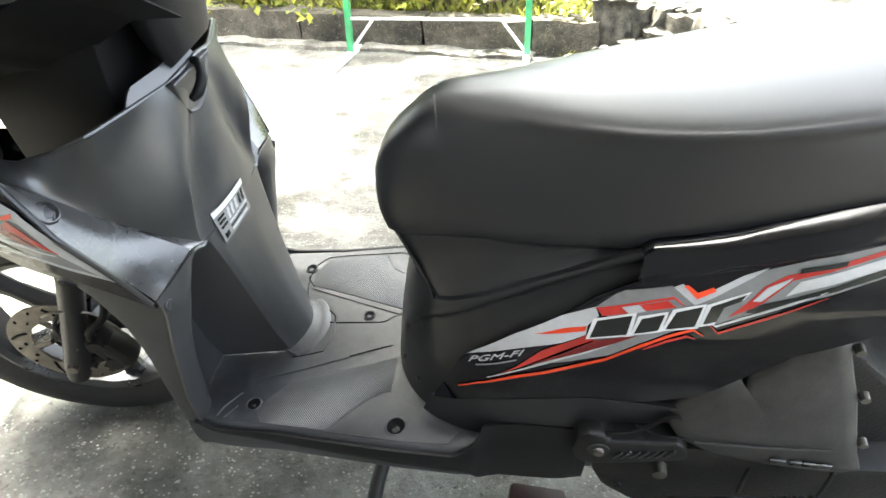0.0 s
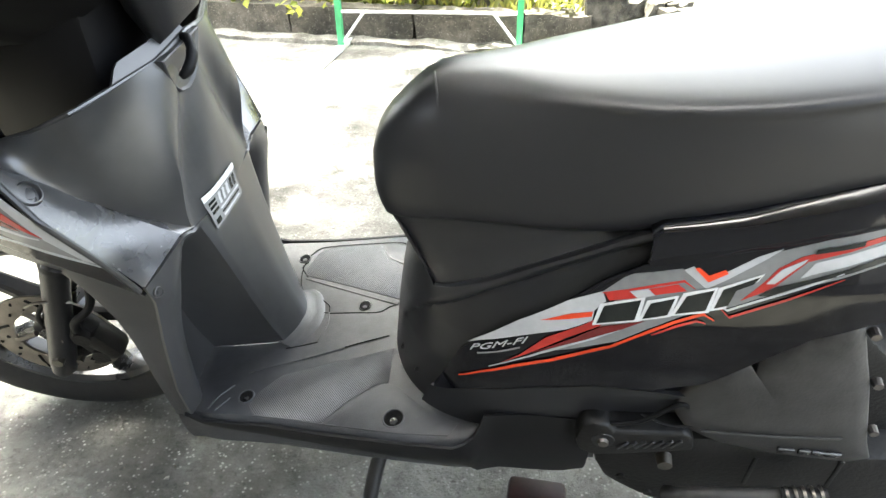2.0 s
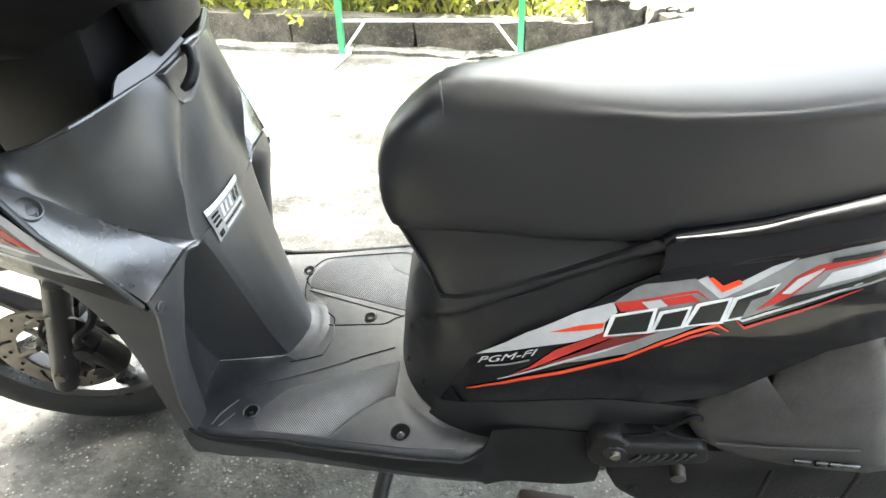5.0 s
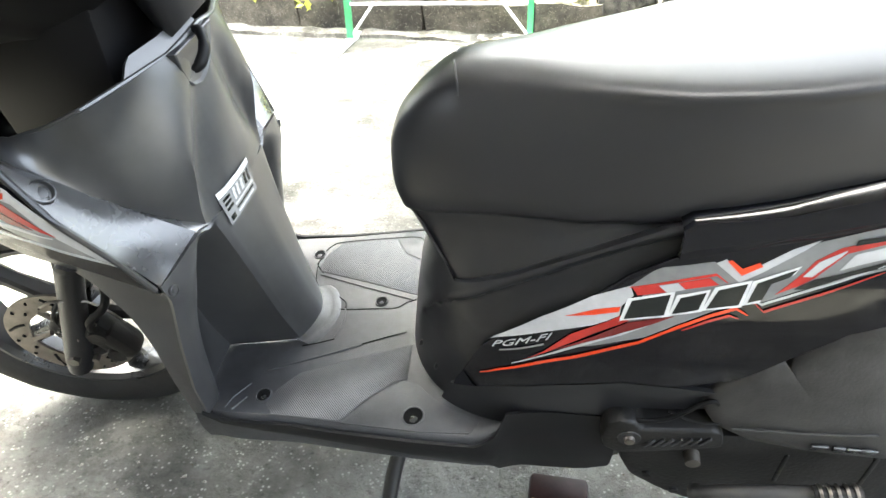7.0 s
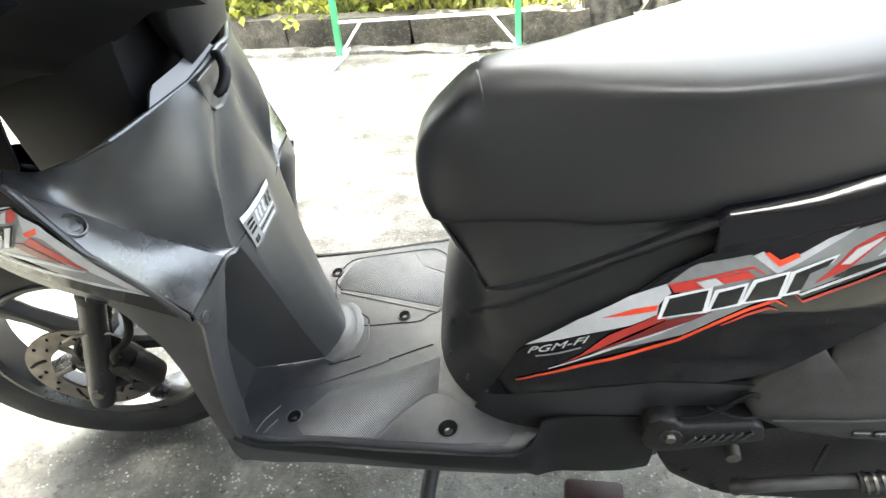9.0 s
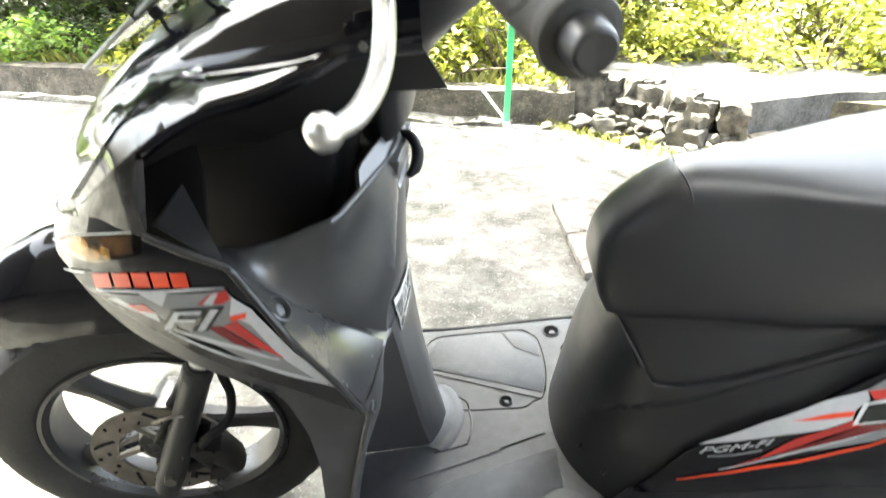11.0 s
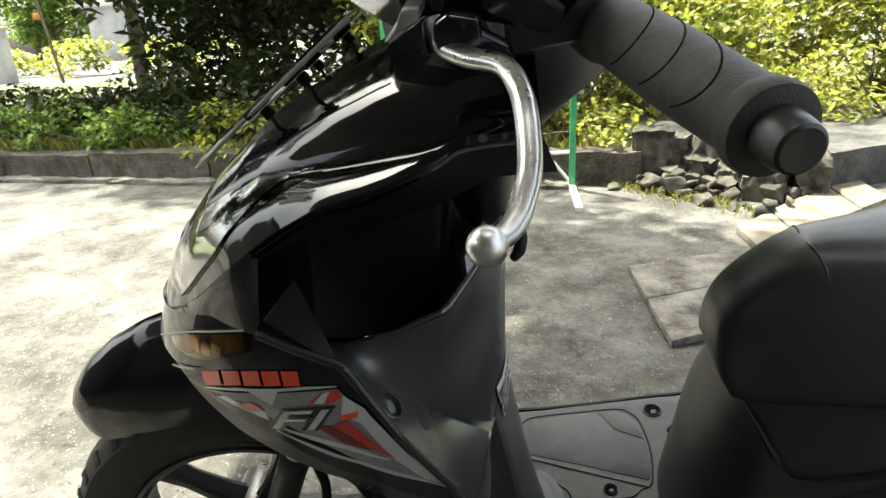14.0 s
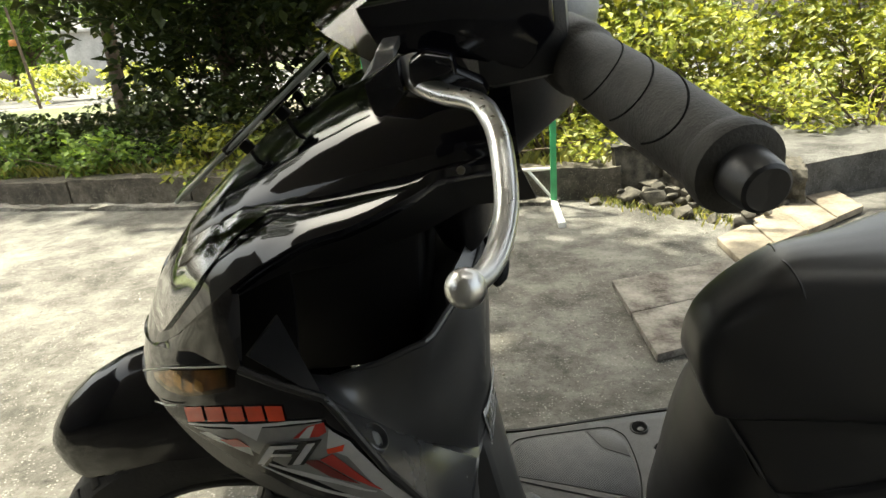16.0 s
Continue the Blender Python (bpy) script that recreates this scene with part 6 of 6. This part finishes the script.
    part("lever_blade", plate([(x, -0.206 + 0.3 * (0.86 - z), z) for x, z in blade], Vector((0.001, 0.008, 0.003)), 0.002), GLOSS, hold)
    part("switch_foot", plate([(x, -0.188, z) for x, z in [(-0.21, 0.90), (-0.20, 0.872), (-0.17, 0.868), (-0.12, 0.85), (-0.10, 0.87), (-0.10, 0.90)]], Vector((0, 0.03, 0)), 0.004), GLOSS, scooter)
    pts = [(-0.184, -0.185, 0.866), (-0.180, -0.195, 0.856), (-0.165, -0.21, 0.850), (-0.147, -0.225, 0.847), (-0.140, -0.24, 0.840), (-0.137, -0.26, 0.832), (-0.137, -0.29, 0.818), (-0.141, -0.315, 0.811), (-0.147, -0.335, 0.809), (-0.155, -0.349, 0.811)]
    line = spline(pts, 40)
    rad = [interp(i, [0, 6, 14, 34, 39], [0.0095, 0.0075, 0.0062, 0.0056, 0.0056]) for i in range(40)]
    lev = finish("brake_lever", *tube(line, rad, 14, flat=0.8), ALU, scooter, "polished aluminium brake lever with ball end", 60)
    bm = bmesh.new()
    bmesh.ops.create_uvsphere(bm, u_segments=24, v_segments=14, radius=0.0082, matrix=Matrix.Translation(pts[-1]))
    part("lever_ball", bm, ALU, lev)


# -- engine side, stands --
def make_engine():
    def slab(nm, y0, y1, outline, bev, mat, parent, label="", sharp=40):
        return part(nm, plate([(x, y0, z) for x, z in outline], Vector((0, y1 - y0, 0)), bev), mat, parent, label, sharp)
    eng = slab("engine_case", -0.150, -0.02, [(0.235, 0.19), (0.25, 0.232), (0.30, 0.255), (0.341, 0.285), (0.385, 0.35), (0.475, 0.405), (0.53, 0.33), (0.60, 0.26), (0.60, 0.10), (0.42, 0.06), (0.30, 0.09)], 0.010, CASE, scooter, "black oily engine casing")
    # air box: dusty cover with soft shoulders and a clipped notch
    out = [(0.330, 0.300), (0.354, 0.330), (0.385, 0.3655), (0.3905, 0.362), (0.392, 0.342), (0.3995, 0.342), (0.3995, 0.372), (0.434, 0.4045), (0.470, 0.4195), (0.481, 0.412), (0.494, 0.370), (0.508, 0.328), (0.534, 0.226), (0.545, 0.196), (0.526, 0.187), (0.442, 0.198), (0.382, 0.216), (0.345, 0.242), (0.333, 0.266)]
    cx, cz = 0.435, 0.29
    rings = []
    for q, y in ((1.0, -0.150), (1.0, -0.186), (0.985, -0.193), (0.95, -0.197), (0.80, -0.2005), (0.5, -0.203), (0.15, -0.204)):
        rings.append([Vector((cx + (x - cx) * q, y, cz + (z - cz) * q)) for x, z in out])
    box_ = finish("air_box_cover", *loft(rings), ENGINE, eng, "dusty dark air box cover", 45)
    for z0, z1, y in ((0.252, 0.246, -0.2040),):
        finish("cover_rib", *tube([(0.36, y, z0), (0.43, y - 0.0012, (z0 + z1) / 2), (0.50, y + 0.001, z1)], 0.0016, 6), ENGINE, box_)
    for k, (dx, w) in enumerate(((0.0, 0.017), (0.019, 0.012), (0.033, 0.013), (0.048, 0.016))):
        part("emblem_bar", box((0.451 + dx, -0.2025, 0.2195 - 0.115 * dx), (w, 0.003, 0.0085), 0.0014, Matrix.Rotation(radians(6), 4, "Y")), RIMP, eng, "raised dark emblem")
        part("emblem_edge", box((0.451 + dx, -0.2045, 0.2235 - 0.115 * dx), (w, 0.0015, 0.0016), 0.0004, Matrix.Rotation(radians(6), 4, "Y")), GREYD, eng)
    for x, z in ((0.489, 0.402), (0.512, 0.33), (0.531, 0.25)):
        finish("box_screw", *tube([(x, -0.190, z), (x, -0.199, z)], [0.0055, 0.0045], 10), STEEL, eng)
    # pivot cover with slanted vents
    piv = slab("pivot_cover", -0.207, -0.15, [(0.227, 0.229), (0.235, 0.256), (0.246, 0.262), (0.264, 0.259), (0.270, 0.246), (0.345, 0.2485), (0.354, 0.240), (0.357, 0.215), (0.276, 0.200), (0.246, 0.197), (0.230, 0.208)], 0.005, CASE, eng, "black pivot cover with slanted vents")
    for k in range(7):
        part("cover_slot", box((0.279 + k * 0.0095, -0.208, 0.2235 + 0.0012 * k), (0.0035, 0.004, 0.017), 0.001, Matrix.Rotation(radians(42), 4, "Y")), RIMP, piv)
    finish("pivot_bolt", *tube([(0.2576, -0.206, 0.2311), (0.2576, -0.213, 0.2311)], [0.0065, 0.0055], 12), STEEL, eng)
    finish("pivot_washer", *tube([(0.2576, -0.204, 0.2311), (0.2576, -0.2085, 0.2311)], [0.0135, 0.0125], 16), DARKP, eng)
    # lower crankcase with ribs and bosses
    case = slab("crankcase", -0.190, -0.02, [(0.246, 0.196), (0.250, 0.150), (0.262, 0.115), (0.30, 0.080), (0.34, 0.055), (0.46, 0.040), (0.64, 0.050), (0.64, 0.19), (0.53, 0.184), (0.442, 0.195), (0.382, 0.212), (0.354, 0.212), (0.276, 0.198)], 0.012, CASE, scooter, "dark oily lower crankcase")
    for x in (0.43, 0.52):
        part("cooling_rib", box((x, -0.1895, 0.150), (0.006, 0.004, 0.060), 0.002, Matrix.Rotation(radians(4), 4, "Y")), CASE, case)
    for x, z in ((0.283, 0.125), (0.318, 0.088)):
        finish("case_bolt", *tube([(x, -0.188, z), (x, -0.193, z)], [0.006, 0.005], 10), CASE, case)
    finish("kick_boss", *tube([(0.3301, -0.19, 0.1757), (0.3301, -0.204, 0.1757)], [0.0095, 0.0085], 12), STEEL, case, "bright boss of the kick lever")
    v, f = tube(spline([(0.334, -0.212, 0.128), (0.346, -0.218, 0.140), (0.374, -0.220, 0.148), (0.430, -0.222, 0.156), (0.478, -0.224, 0.164)], 22), [0.011] * 3 + [0.0085] * 19, 12, flat=0.8)
    kick = finish("kick_lever", v, f, ENGINE, scooter, "worn kick start lever")
    finish("kick_pedal", *tube([(0.452, -0.228, 0.164), (0.497, -0.230, 0.170)], 0.0108, 14), RUBBER, kick)
    for q in range(5):
        x = 0.456 + 0.0085 * q
        finish("pedal_rib", *tube([(x, -0.228, 0.1645 + 0.13 * (x - 0.452)), (x + 0.003, -0.228, 0.165 + 0.13 * (x - 0.452))], 0.0122, 14), STEEL, kick)
    v, f = tube(spline([(0.238, -0.190, 0.246), (0.267, -0.200, 0.2545), (0.2956, -0.200, 0.2595), (0.314, -0.200, 0.275), (0.331, -0.200, 0.2915), (0.3424, -0.198, 0.289), (0.3468, -0.19, 0.2645)], 30), 0.0028, 8)
    finish("breather_pipe", v, f, POCKET, scooter)
    finish("drive_cable", *tube(spline([(0.30, -0.185, 0.252), (0.33, -0.196, 0.2475), (0.36, -0.197, 0.2515)], 14), 0.0016, 6), RIMP, scooter)


def make_stands():
    w2l = scooter.matrix_world.inverted()
    foot = w2l @ Vector((-0.05, -0.20, 0.008))
    top = Vector((-0.01, -0.10, 0.15))
    v, f = tube(spline([top, top.lerp(foot, 0.5) + Vector((-0.01, 0, 0)), foot], 12), [0.013, 0.013, 0.012, 0.012, 0.011, 0.011, 0.011, 0.011, 0.011, 0.012, 0.014, 0.016], 12)
    finish("side_stand", v, f, DARKP, scooter, "black steel side stand")
    v, f = tube([(0.02, -0.12, 0.135), (0.05, -0.12, 0.125)], 0.01, 10)
    finish("stand_spring", v, f, STEEL, scooter)
    c = (0.67, 0.0, 0.25)
    cc = Vector(c)
    prof = [(0.186, -0.035), (0.215, -0.047), (0.24, -0.03), (0.249, 0.0), (0.24, 0.03), (0.215, 0.047), (0.186, 0.035)]
    rings = [ring_points(r, y, 48, cc) for r, y in prof]
    v, f = loft(rings + [rings[0]], True, False)
    finish("rear_tyre", v, f, RUBBER, scooter, "black rear tyre")
    rings = [ring_points(r, y, 48, cc) for r, y in ((0.188, -0.03), (0.16, -0.02), (0.05, -0.03), (0.05, 0.03), (0.16, 0.02), (0.188, 0.03))]
    finish("rear_rim", *loft(rings), RIMP, scooter)


make_seat()
make_seat_flap()
make_body()
make_floor()
make_shield()
make_fairing()
make_front_wheel()
make_fork()
make_mudguard()
make_handlebar()
make_engine()
make_stands()


# -- stripes and lettering on the covers --
def decal(ob_name, outline, mat, surface, off, parent, label="", side=-1):
    """A thin printed shape laid on a cover; outline in (x, z)."""
    bm = bmesh.new()
    f = bm.faces.new([bm.verts.new((x, 0, z)) for x, z in outline])
    bmesh.ops.triangulate(bm, faces=[f])
    for _ in range(5):
        long = [e for e in bm.edges if e.calc_length() > 0.014]
        if not long:
            break
        bmesh.ops.subdivide_edges(bm, edges=long, cuts=1)
        bmesh.ops.triangulate(bm, faces=[f for f in bm.faces if len(f.verts) > 3])
    r = bmesh.ops.extrude_face_region(bm, geom=bm.faces[:])
    top = {e for e in r["geom"] if isinstance(e, bmesh.types.BMVert)}
    for v in bm.verts:
        v.co.y = side * (surface(v.co.x, v.co.z) + off + (0.0004 if v in top else 0.0))
    bmesh.ops.recalc_face_normals(bm, faces=bm.faces)
    return part(ob_name, bm, mat, parent, label, 60)


def front_surface(x, z):
    return -front_point(front_theta(x, z), z).y


def slanted(x, z, w, h, slope, lean):
    """A slanted letter block."""
    return [(x, z), (x + w, z + w * slope), (x + w + lean, z + h + w * slope), (x + lean, z + h)]


def lettering(text, x, z, size, mat, surface, off, parent, slope, shear, side=-1, wide=1.0, fat=0.0):
    """Readable letters from the built-in font, laid on a cover."""
    cu = bpy.data.curves.new("letters", "FONT")
    cu.body, cu.size, cu.extrude, cu.shear, cu.resolution_u = text, size, 0.0, shear, 3
    cu.offset = fat
    tmp = new("letters", cu)
    me = tmp.to_mesh()
    bm = bmesh.new()
    bm.from_mesh(me)
    tmp.to_mesh_clear()
    bpy.data.objects.remove(tmp)
    bmesh.ops.triangulate(bm, faces=bm.faces[:])
    r = bmesh.ops.extrude_face_region(bm, geom=bm.faces[:])
    top = {e for e in r["geom"] if isinstance(e, bmesh.types.BMVert)}
    for v in bm.verts:
        px = x + v.co.x * wide
        pz = z + v.co.y + v.co.x * wide * slope
        v.co = Vector((px, side * (surface(px, pz) + off + (0.0005 if v in top else 0)), pz))
    bmesh.ops.recalc_face_normals(bm, faces=bm.faces)
    return part("lettering", bm, mat, parent, "printed letters", 60)


REAR_STRIPES = [
    (GREYD, 0, "grey printed stripe field", [(0.2527, 0.4349), (0.2761, 0.4545), (0.3221, 0.4641), (0.3387, 0.4509), (0.3576, 0.4633), (0.3958, 0.484), (0.4985, 0.5194), (0.5052, 0.4875), (0.392, 0.4441), (0.3621, 0.4299), (0.3362, 0.4251), (0.2924, 0.4021), (0.2661, 0.3829), (0.2245, 0.3671), (0.1913, 0.3576), (0.2454, 0.3881), (0.2919, 0.4148), (0.2911, 0.4348)]),
    (SILVER, 1, "silver printed wedge", [(0.1131, 0.3529), (0.1701, 0.3937), (0.2192, 0.4221), (0.2527, 0.4355), (0.2558, 0.4266), (0.2449, 0.4154), (0.243, 0.4052), (0.2191, 0.3916), (0.1919, 0.3823), (0.1335, 0.3611)]),
    (RED, 2, "red printed swoosh", [(0.1473, 0.3333), (0.1683, 0.3496), (0.1973, 0.3779), (0.2244, 0.3938), (0.245, 0.4066), (0.2512, 0.4016), (0.2191, 0.3819), (0.1858, 0.3594)]),
    (DRED, 2, "dark red printed swoosh", [(0.1828, 0.356), (0.2244, 0.3814), (0.2512, 0.4005), (0.2906, 0.4113), (0.2703, 0.4002), (0.235, 0.3807)]),
    (ORANGE, 2, "orange printed bar", [(0.1923, 0.3988), (0.2218, 0.4097), (0.2439, 0.4147), (0.2424, 0.4095), (0.2191, 0.4038)]),
    (RED, 1, "thin red line", [(0.2497, 0.4338), (0.274, 0.4401), (0.302, 0.4487), (0.3241, 0.4543), (0.3338, 0.4466), (0.3335, 0.4461), (0.3241, 0.4523), (0.3025, 0.4466), (0.2743, 0.4381), (0.2498, 0.4332)]),
    (RED, 1, "red printed block", [(0.2588, 0.427), (0.2547, 0.4336), (0.2771, 0.4389), (0.284, 0.4333)]),
    (RED, 1, "red printed block", [(0.299, 0.4379), (0.2931, 0.4429), (0.3188, 0.4499), (0.3265, 0.4442)]),
    (SILVER, 2, "silver printed block", [(0.284, 0.4333), (0.2771, 0.4389), (0.2931, 0.4435), (0.2994, 0.438)]),
    (SILVER, 1, "silver printed chevron", [(0.3235, 0.4633), (0.3313, 0.4673), (0.3436, 0.4573), (0.3597, 0.4649), (0.3818, 0.4792), (0.4014, 0.488), (0.3902, 0.4789), (0.3611, 0.4586), (0.3426, 0.4476)]),
    (ORANGE, 2, "orange printed chevron", [(0.3323, 0.4659), (0.3358, 0.4671), (0.3443, 0.4603), (0.3574, 0.4667), (0.3598, 0.4633), (0.3438, 0.4543)]),
    (RED, 1, "red printed slash", [(0.3718, 0.4388), (0.3909, 0.4598), (0.3993, 0.4709), (0.4163, 0.4824), (0.5004, 0.5107), (0.501, 0.5072), (0.4208, 0.4782), (0.4101, 0.4669), (0.399, 0.4555), (0.3872, 0.4475)]),
    (SILVER, 2, "silver printed slash", [(0.3905, 0.4568), (0.4015, 0.4702), (0.4204, 0.481), (0.4177, 0.477), (0.4068, 0.4667), (0.3971, 0.4573)]),
    (SILVER, 1, "silver printed tail", [(0.4167, 0.4635), (0.4268, 0.4777), (0.5016, 0.5045), (0.5035, 0.4956), (0.43, 0.4693)]),
    (BLACKD, 2, "black printed tail", [(0.3854, 0.4452), (0.3991, 0.4549), (0.4228, 0.463), (0.5035, 0.4956), (0.5046, 0.4902), (0.4233, 0.4597), (0.3938, 0.4459)]),
    (SILVER, 1, "thin silver line", [(0.1337, 0.3238), (0.1911, 0.3582), (0.2451, 0.3857), (0.2916, 0.4157), (0.3129, 0.4222), (0.3385, 0.4299), (0.3387, 0.4293), (0.3133, 0.4202), (0.2923, 0.4137), (0.2458, 0.3833), (0.1916, 0.3555), (0.1338, 0.3229)]),
    (SILVER, 2, "thin silver line", [(0.3516, 0.4336), (0.3616, 0.4298), (0.3917, 0.4441), (0.4232, 0.4587), (0.4487, 0.4709), (0.4488, 0.4704), (0.4238, 0.4569), (0.3925, 0.442), (0.362, 0.4277), (0.3514, 0.4331)]),
    (ORANGE, 2, "thin orange-red line", [(0.0961, 0.2985), (0.1614, 0.3338), (0.2188, 0.3594), (0.2608, 0.3786), (0.2944, 0.4026), (0.3179, 0.4147), (0.3417, 0.4247), (0.3517, 0.4179), (0.3514, 0.4171), (0.3421, 0.4219), (0.3188, 0.4121), (0.2954, 0.4), (0.2617, 0.3755), (0.2194, 0.3558), (0.1617, 0.3296), (0.0961, 0.297)]),
    (RED, 2, "thin red line", [(0.2974, 0.3983), (0.3182, 0.41), (0.3368, 0.4169), (0.3446, 0.4139), (0.3445, 0.4134), (0.3371, 0.4148), (0.319, 0.4078), (0.2977, 0.3975)]),
    (RED, 2, "thin red line", [(0.355, 0.4312), (0.3636, 0.4229), (0.4046, 0.4426), (0.4495, 0.4657), (0.4496, 0.4653), (0.4055, 0.4405), (0.364, 0.4207), (0.3547, 0.4306)]),
]
REAR_BLOCKS = [
    [(0.245, 0.4031), (0.2529, 0.423), (0.2887, 0.4339), (0.2828, 0.412)],
    [(0.2876, 0.4137), (0.295, 0.431), (0.3177, 0.4382), (0.3113, 0.4204)],
    [(0.3159, 0.4214), (0.3258, 0.4409), (0.3504, 0.4493), (0.3438, 0.4273)],
    [(0.3487, 0.4293), (0.3557, 0.4496), (0.3867, 0.4643), (0.3811, 0.457), (0.3671, 0.45), (0.3609, 0.4335)],
]
FRONT_STRIPES = [
    (GREYD, 0, "grey printed stripe field", [(-0.4264, 0.6014), (-0.3637, 0.614), (-0.3004, 0.6221), (-0.2942, 0.6151), (-0.2354, 0.4945), (-0.2679, 0.5158), (-0.3152, 0.5564), (-0.3485, 0.5797), (-0.3843, 0.6002)]),
    (SILVER, 1, "silver printed wedge", [(-0.2958, 0.6161), (-0.2815, 0.6047), (-0.2354, 0.4945), (-0.2539, 0.5091), (-0.2706, 0.5441), (-0.2873, 0.5899), (-0.3014, 0.5991)]),
    (RED, 2, "red printed stripe", [(-0.3103, 0.5874), (-0.2981, 0.594), (-0.2697, 0.5475), (-0.2882, 0.5637)]),
    (DRED, 2, "dark red printed stripe", [(-0.326, 0.5865), (-0.3122, 0.5874), (-0.2858, 0.5582), (-0.3072, 0.5677)]),
    (RED, 1, "red printed slash", [(-0.3271, 0.6086), (-0.3127, 0.6191), (-0.2981, 0.6225), (-0.298, 0.6143), (-0.3053, 0.6103)]),
    (SILVER, 2, "silver printed slash", [(-0.3215, 0.6098), (-0.3118, 0.619), (-0.3058, 0.6206), (-0.313, 0.6096)]),
    (ORANGE, 2, "orange printed bar", [(-0.3014, 0.5991), (-0.2859, 0.6029), (-0.2891, 0.5969), (-0.3018, 0.594)]),
    (SILVER, 1, "thin silver line", [(-0.4314, 0.6031), (-0.3921, 0.6132), (-0.3572, 0.6187), (-0.3259, 0.6237), (-0.2994, 0.6249), (-0.2995, 0.6242), (-0.3264, 0.6212), (-0.3578, 0.6162), (-0.393, 0.6105), (-0.4318, 0.6022)]),
    (SILVER, 1, "silver printed vee", [(-0.3808, 0.6124), (-0.3513, 0.6172), (-0.3601, 0.604)]),
    (RED, 2, "small red printed mark", [(-0.3981, 0.598), (-0.3788, 0.6033), (-0.3689, 0.5968), (-0.3871, 0.5935)]),
    (SILVER, 1, "silver printed stripe", [(-0.4197, 0.5981), (-0.4078, 0.602), (-0.3694, 0.5954), (-0.3697, 0.5861), (-0.3932, 0.593)]),
    (SILVER, 1, "silver printed stripe", [(-0.3591, 0.5791), (-0.3299, 0.5724), (-0.3031, 0.5633), (-0.2746, 0.5459), (-0.2753, 0.5442), (-0.3052, 0.5588), (-0.3324, 0.5675), (-0.36, 0.5775)]),
    (SILVER, 1, "silver printed stripe", [(-0.3659, 0.5753), (-0.3337, 0.5603), (-0.299, 0.5433), (-0.2671, 0.5179), (-0.2383, 0.494), (-0.2387, 0.4928), (-0.2687, 0.5137), (-0.3011, 0.5388), (-0.3357, 0.5569), (-0.3666, 0.5742)]),
]
FRONT_BLOCKS = [
    [(-0.4333, 0.6157), (-0.4102, 0.623), (-0.4102, 0.6107), (-0.4318, 0.6041)],
    [(-0.4068, 0.6238), (-0.3869, 0.6287), (-0.3871, 0.6163), (-0.4061, 0.6116)],
    [(-0.3839, 0.6291), (-0.3662, 0.6324), (-0.3664, 0.6199), (-0.3835, 0.6167)],
    [(-0.3634, 0.6326), (-0.3472, 0.6348), (-0.3474, 0.6223), (-0.3632, 0.6201)],
    [(-0.3446, 0.6349), (-0.3294, 0.6362), (-0.3297, 0.6235), (-0.3444, 0.6222)],
]


def make_decals():
    cover = next(o for o in scooter.children if o.name.startswith("side_cover") and o.data.vertices[0].co.y < 0)
    S, lay = body_half, 0.0095
    for mat, level, label, outline in REAR_STRIPES:
        decal("stripe", outline, mat, S, lay + 0.0007 * level, cover, label)
    # maker's name as plain outlined blocks
    for outline in REAR_BLOCKS:
        c = Vector((sum(p[0] for p in outline) / len(outline), sum(p[1] for p in outline) / len(outline)))
        decal("name_block", [tuple(c + (Vector(p) - c) * (1 + 0.0028 / max(0.004, (Vector(p) - c).length)) ) for p in outline], WHITED, S, lay + 0.0021, cover, "white outline block")
        decal("name_block", [tuple(c + (Vector(p) - c) * 0.93) for p in outline], BLACKD, S, lay + 0.0027, cover, "black slanted block")
    lettering("PGM-FI", 0.1125, 0.3425, 0.0105, SILVER, S, lay + 0.0022, cover, 0.40, 0.4, wide=1.95)
    decal("print_bar", slanted(0.122, 0.3385, 0.048, 0.002, 0.42, 0.0), GREYD, S, lay + 0.0012, cover)
    decal("print_bar", slanted(0.425, 0.486, 0.035, 0.004, 0.25, 0.001), BLACKD, S, lay + 0.0022, cover)
    # front cover
    cover = next(o for o in scooter.children if o.name.startswith("front_side_cover") and o.data.vertices[5].co.y < 0)
    S, lay = front_surface, 0.0012
    for outline in FRONT_BLOCKS:
        decal("name_block", outline, ORANGE, S, lay, cover, "red block")
    for mat, level, label, outline in FRONT_STRIPES:
        decal("stripe", outline, mat, S, lay + 0.0006 * level, cover, label)
    lettering("FI", -0.373, 0.5785, 0.0300, BLACKD, S, lay + 0.0019, cover, 0.12, 0.4, wide=2.35, fat=0.0017)
    lettering("FI", -0.373, 0.5785, 0.0300, SILVER, S, lay + 0.0030, cover, 0.12, 0.4, wide=2.35)


make_decals()


def make_reflector_block():
    """A small red reflector block lying under the engine."""
    b = tagged(new("reflector_block"), "dark red reflector block with an amber end on the ground", "reflector")
    b.matrix_world = pose(0.192, -0.115, 0.0, 0, 0, -3)
    part("body", box((0, 0, 0.024), (0.085, 0.05, 0.046), 0.008), REDB, b)
    part("amber_end", box((-0.034, -0.024, 0.036), (0.008, 0.006, 0.022), 0.001), AMBERB, b, "amber reflector strip")
    part("red_end", box((0.036, -0.026, 0.024), (0.012, 0.004, 0.03), 0.001), RED, b, "bright red strip")


REDB = material("dark_red_plastic", (0.018, 0.006, 0.006), 0.55, var=0.3, scale=30, spec=0.2)
make_reflector_block()
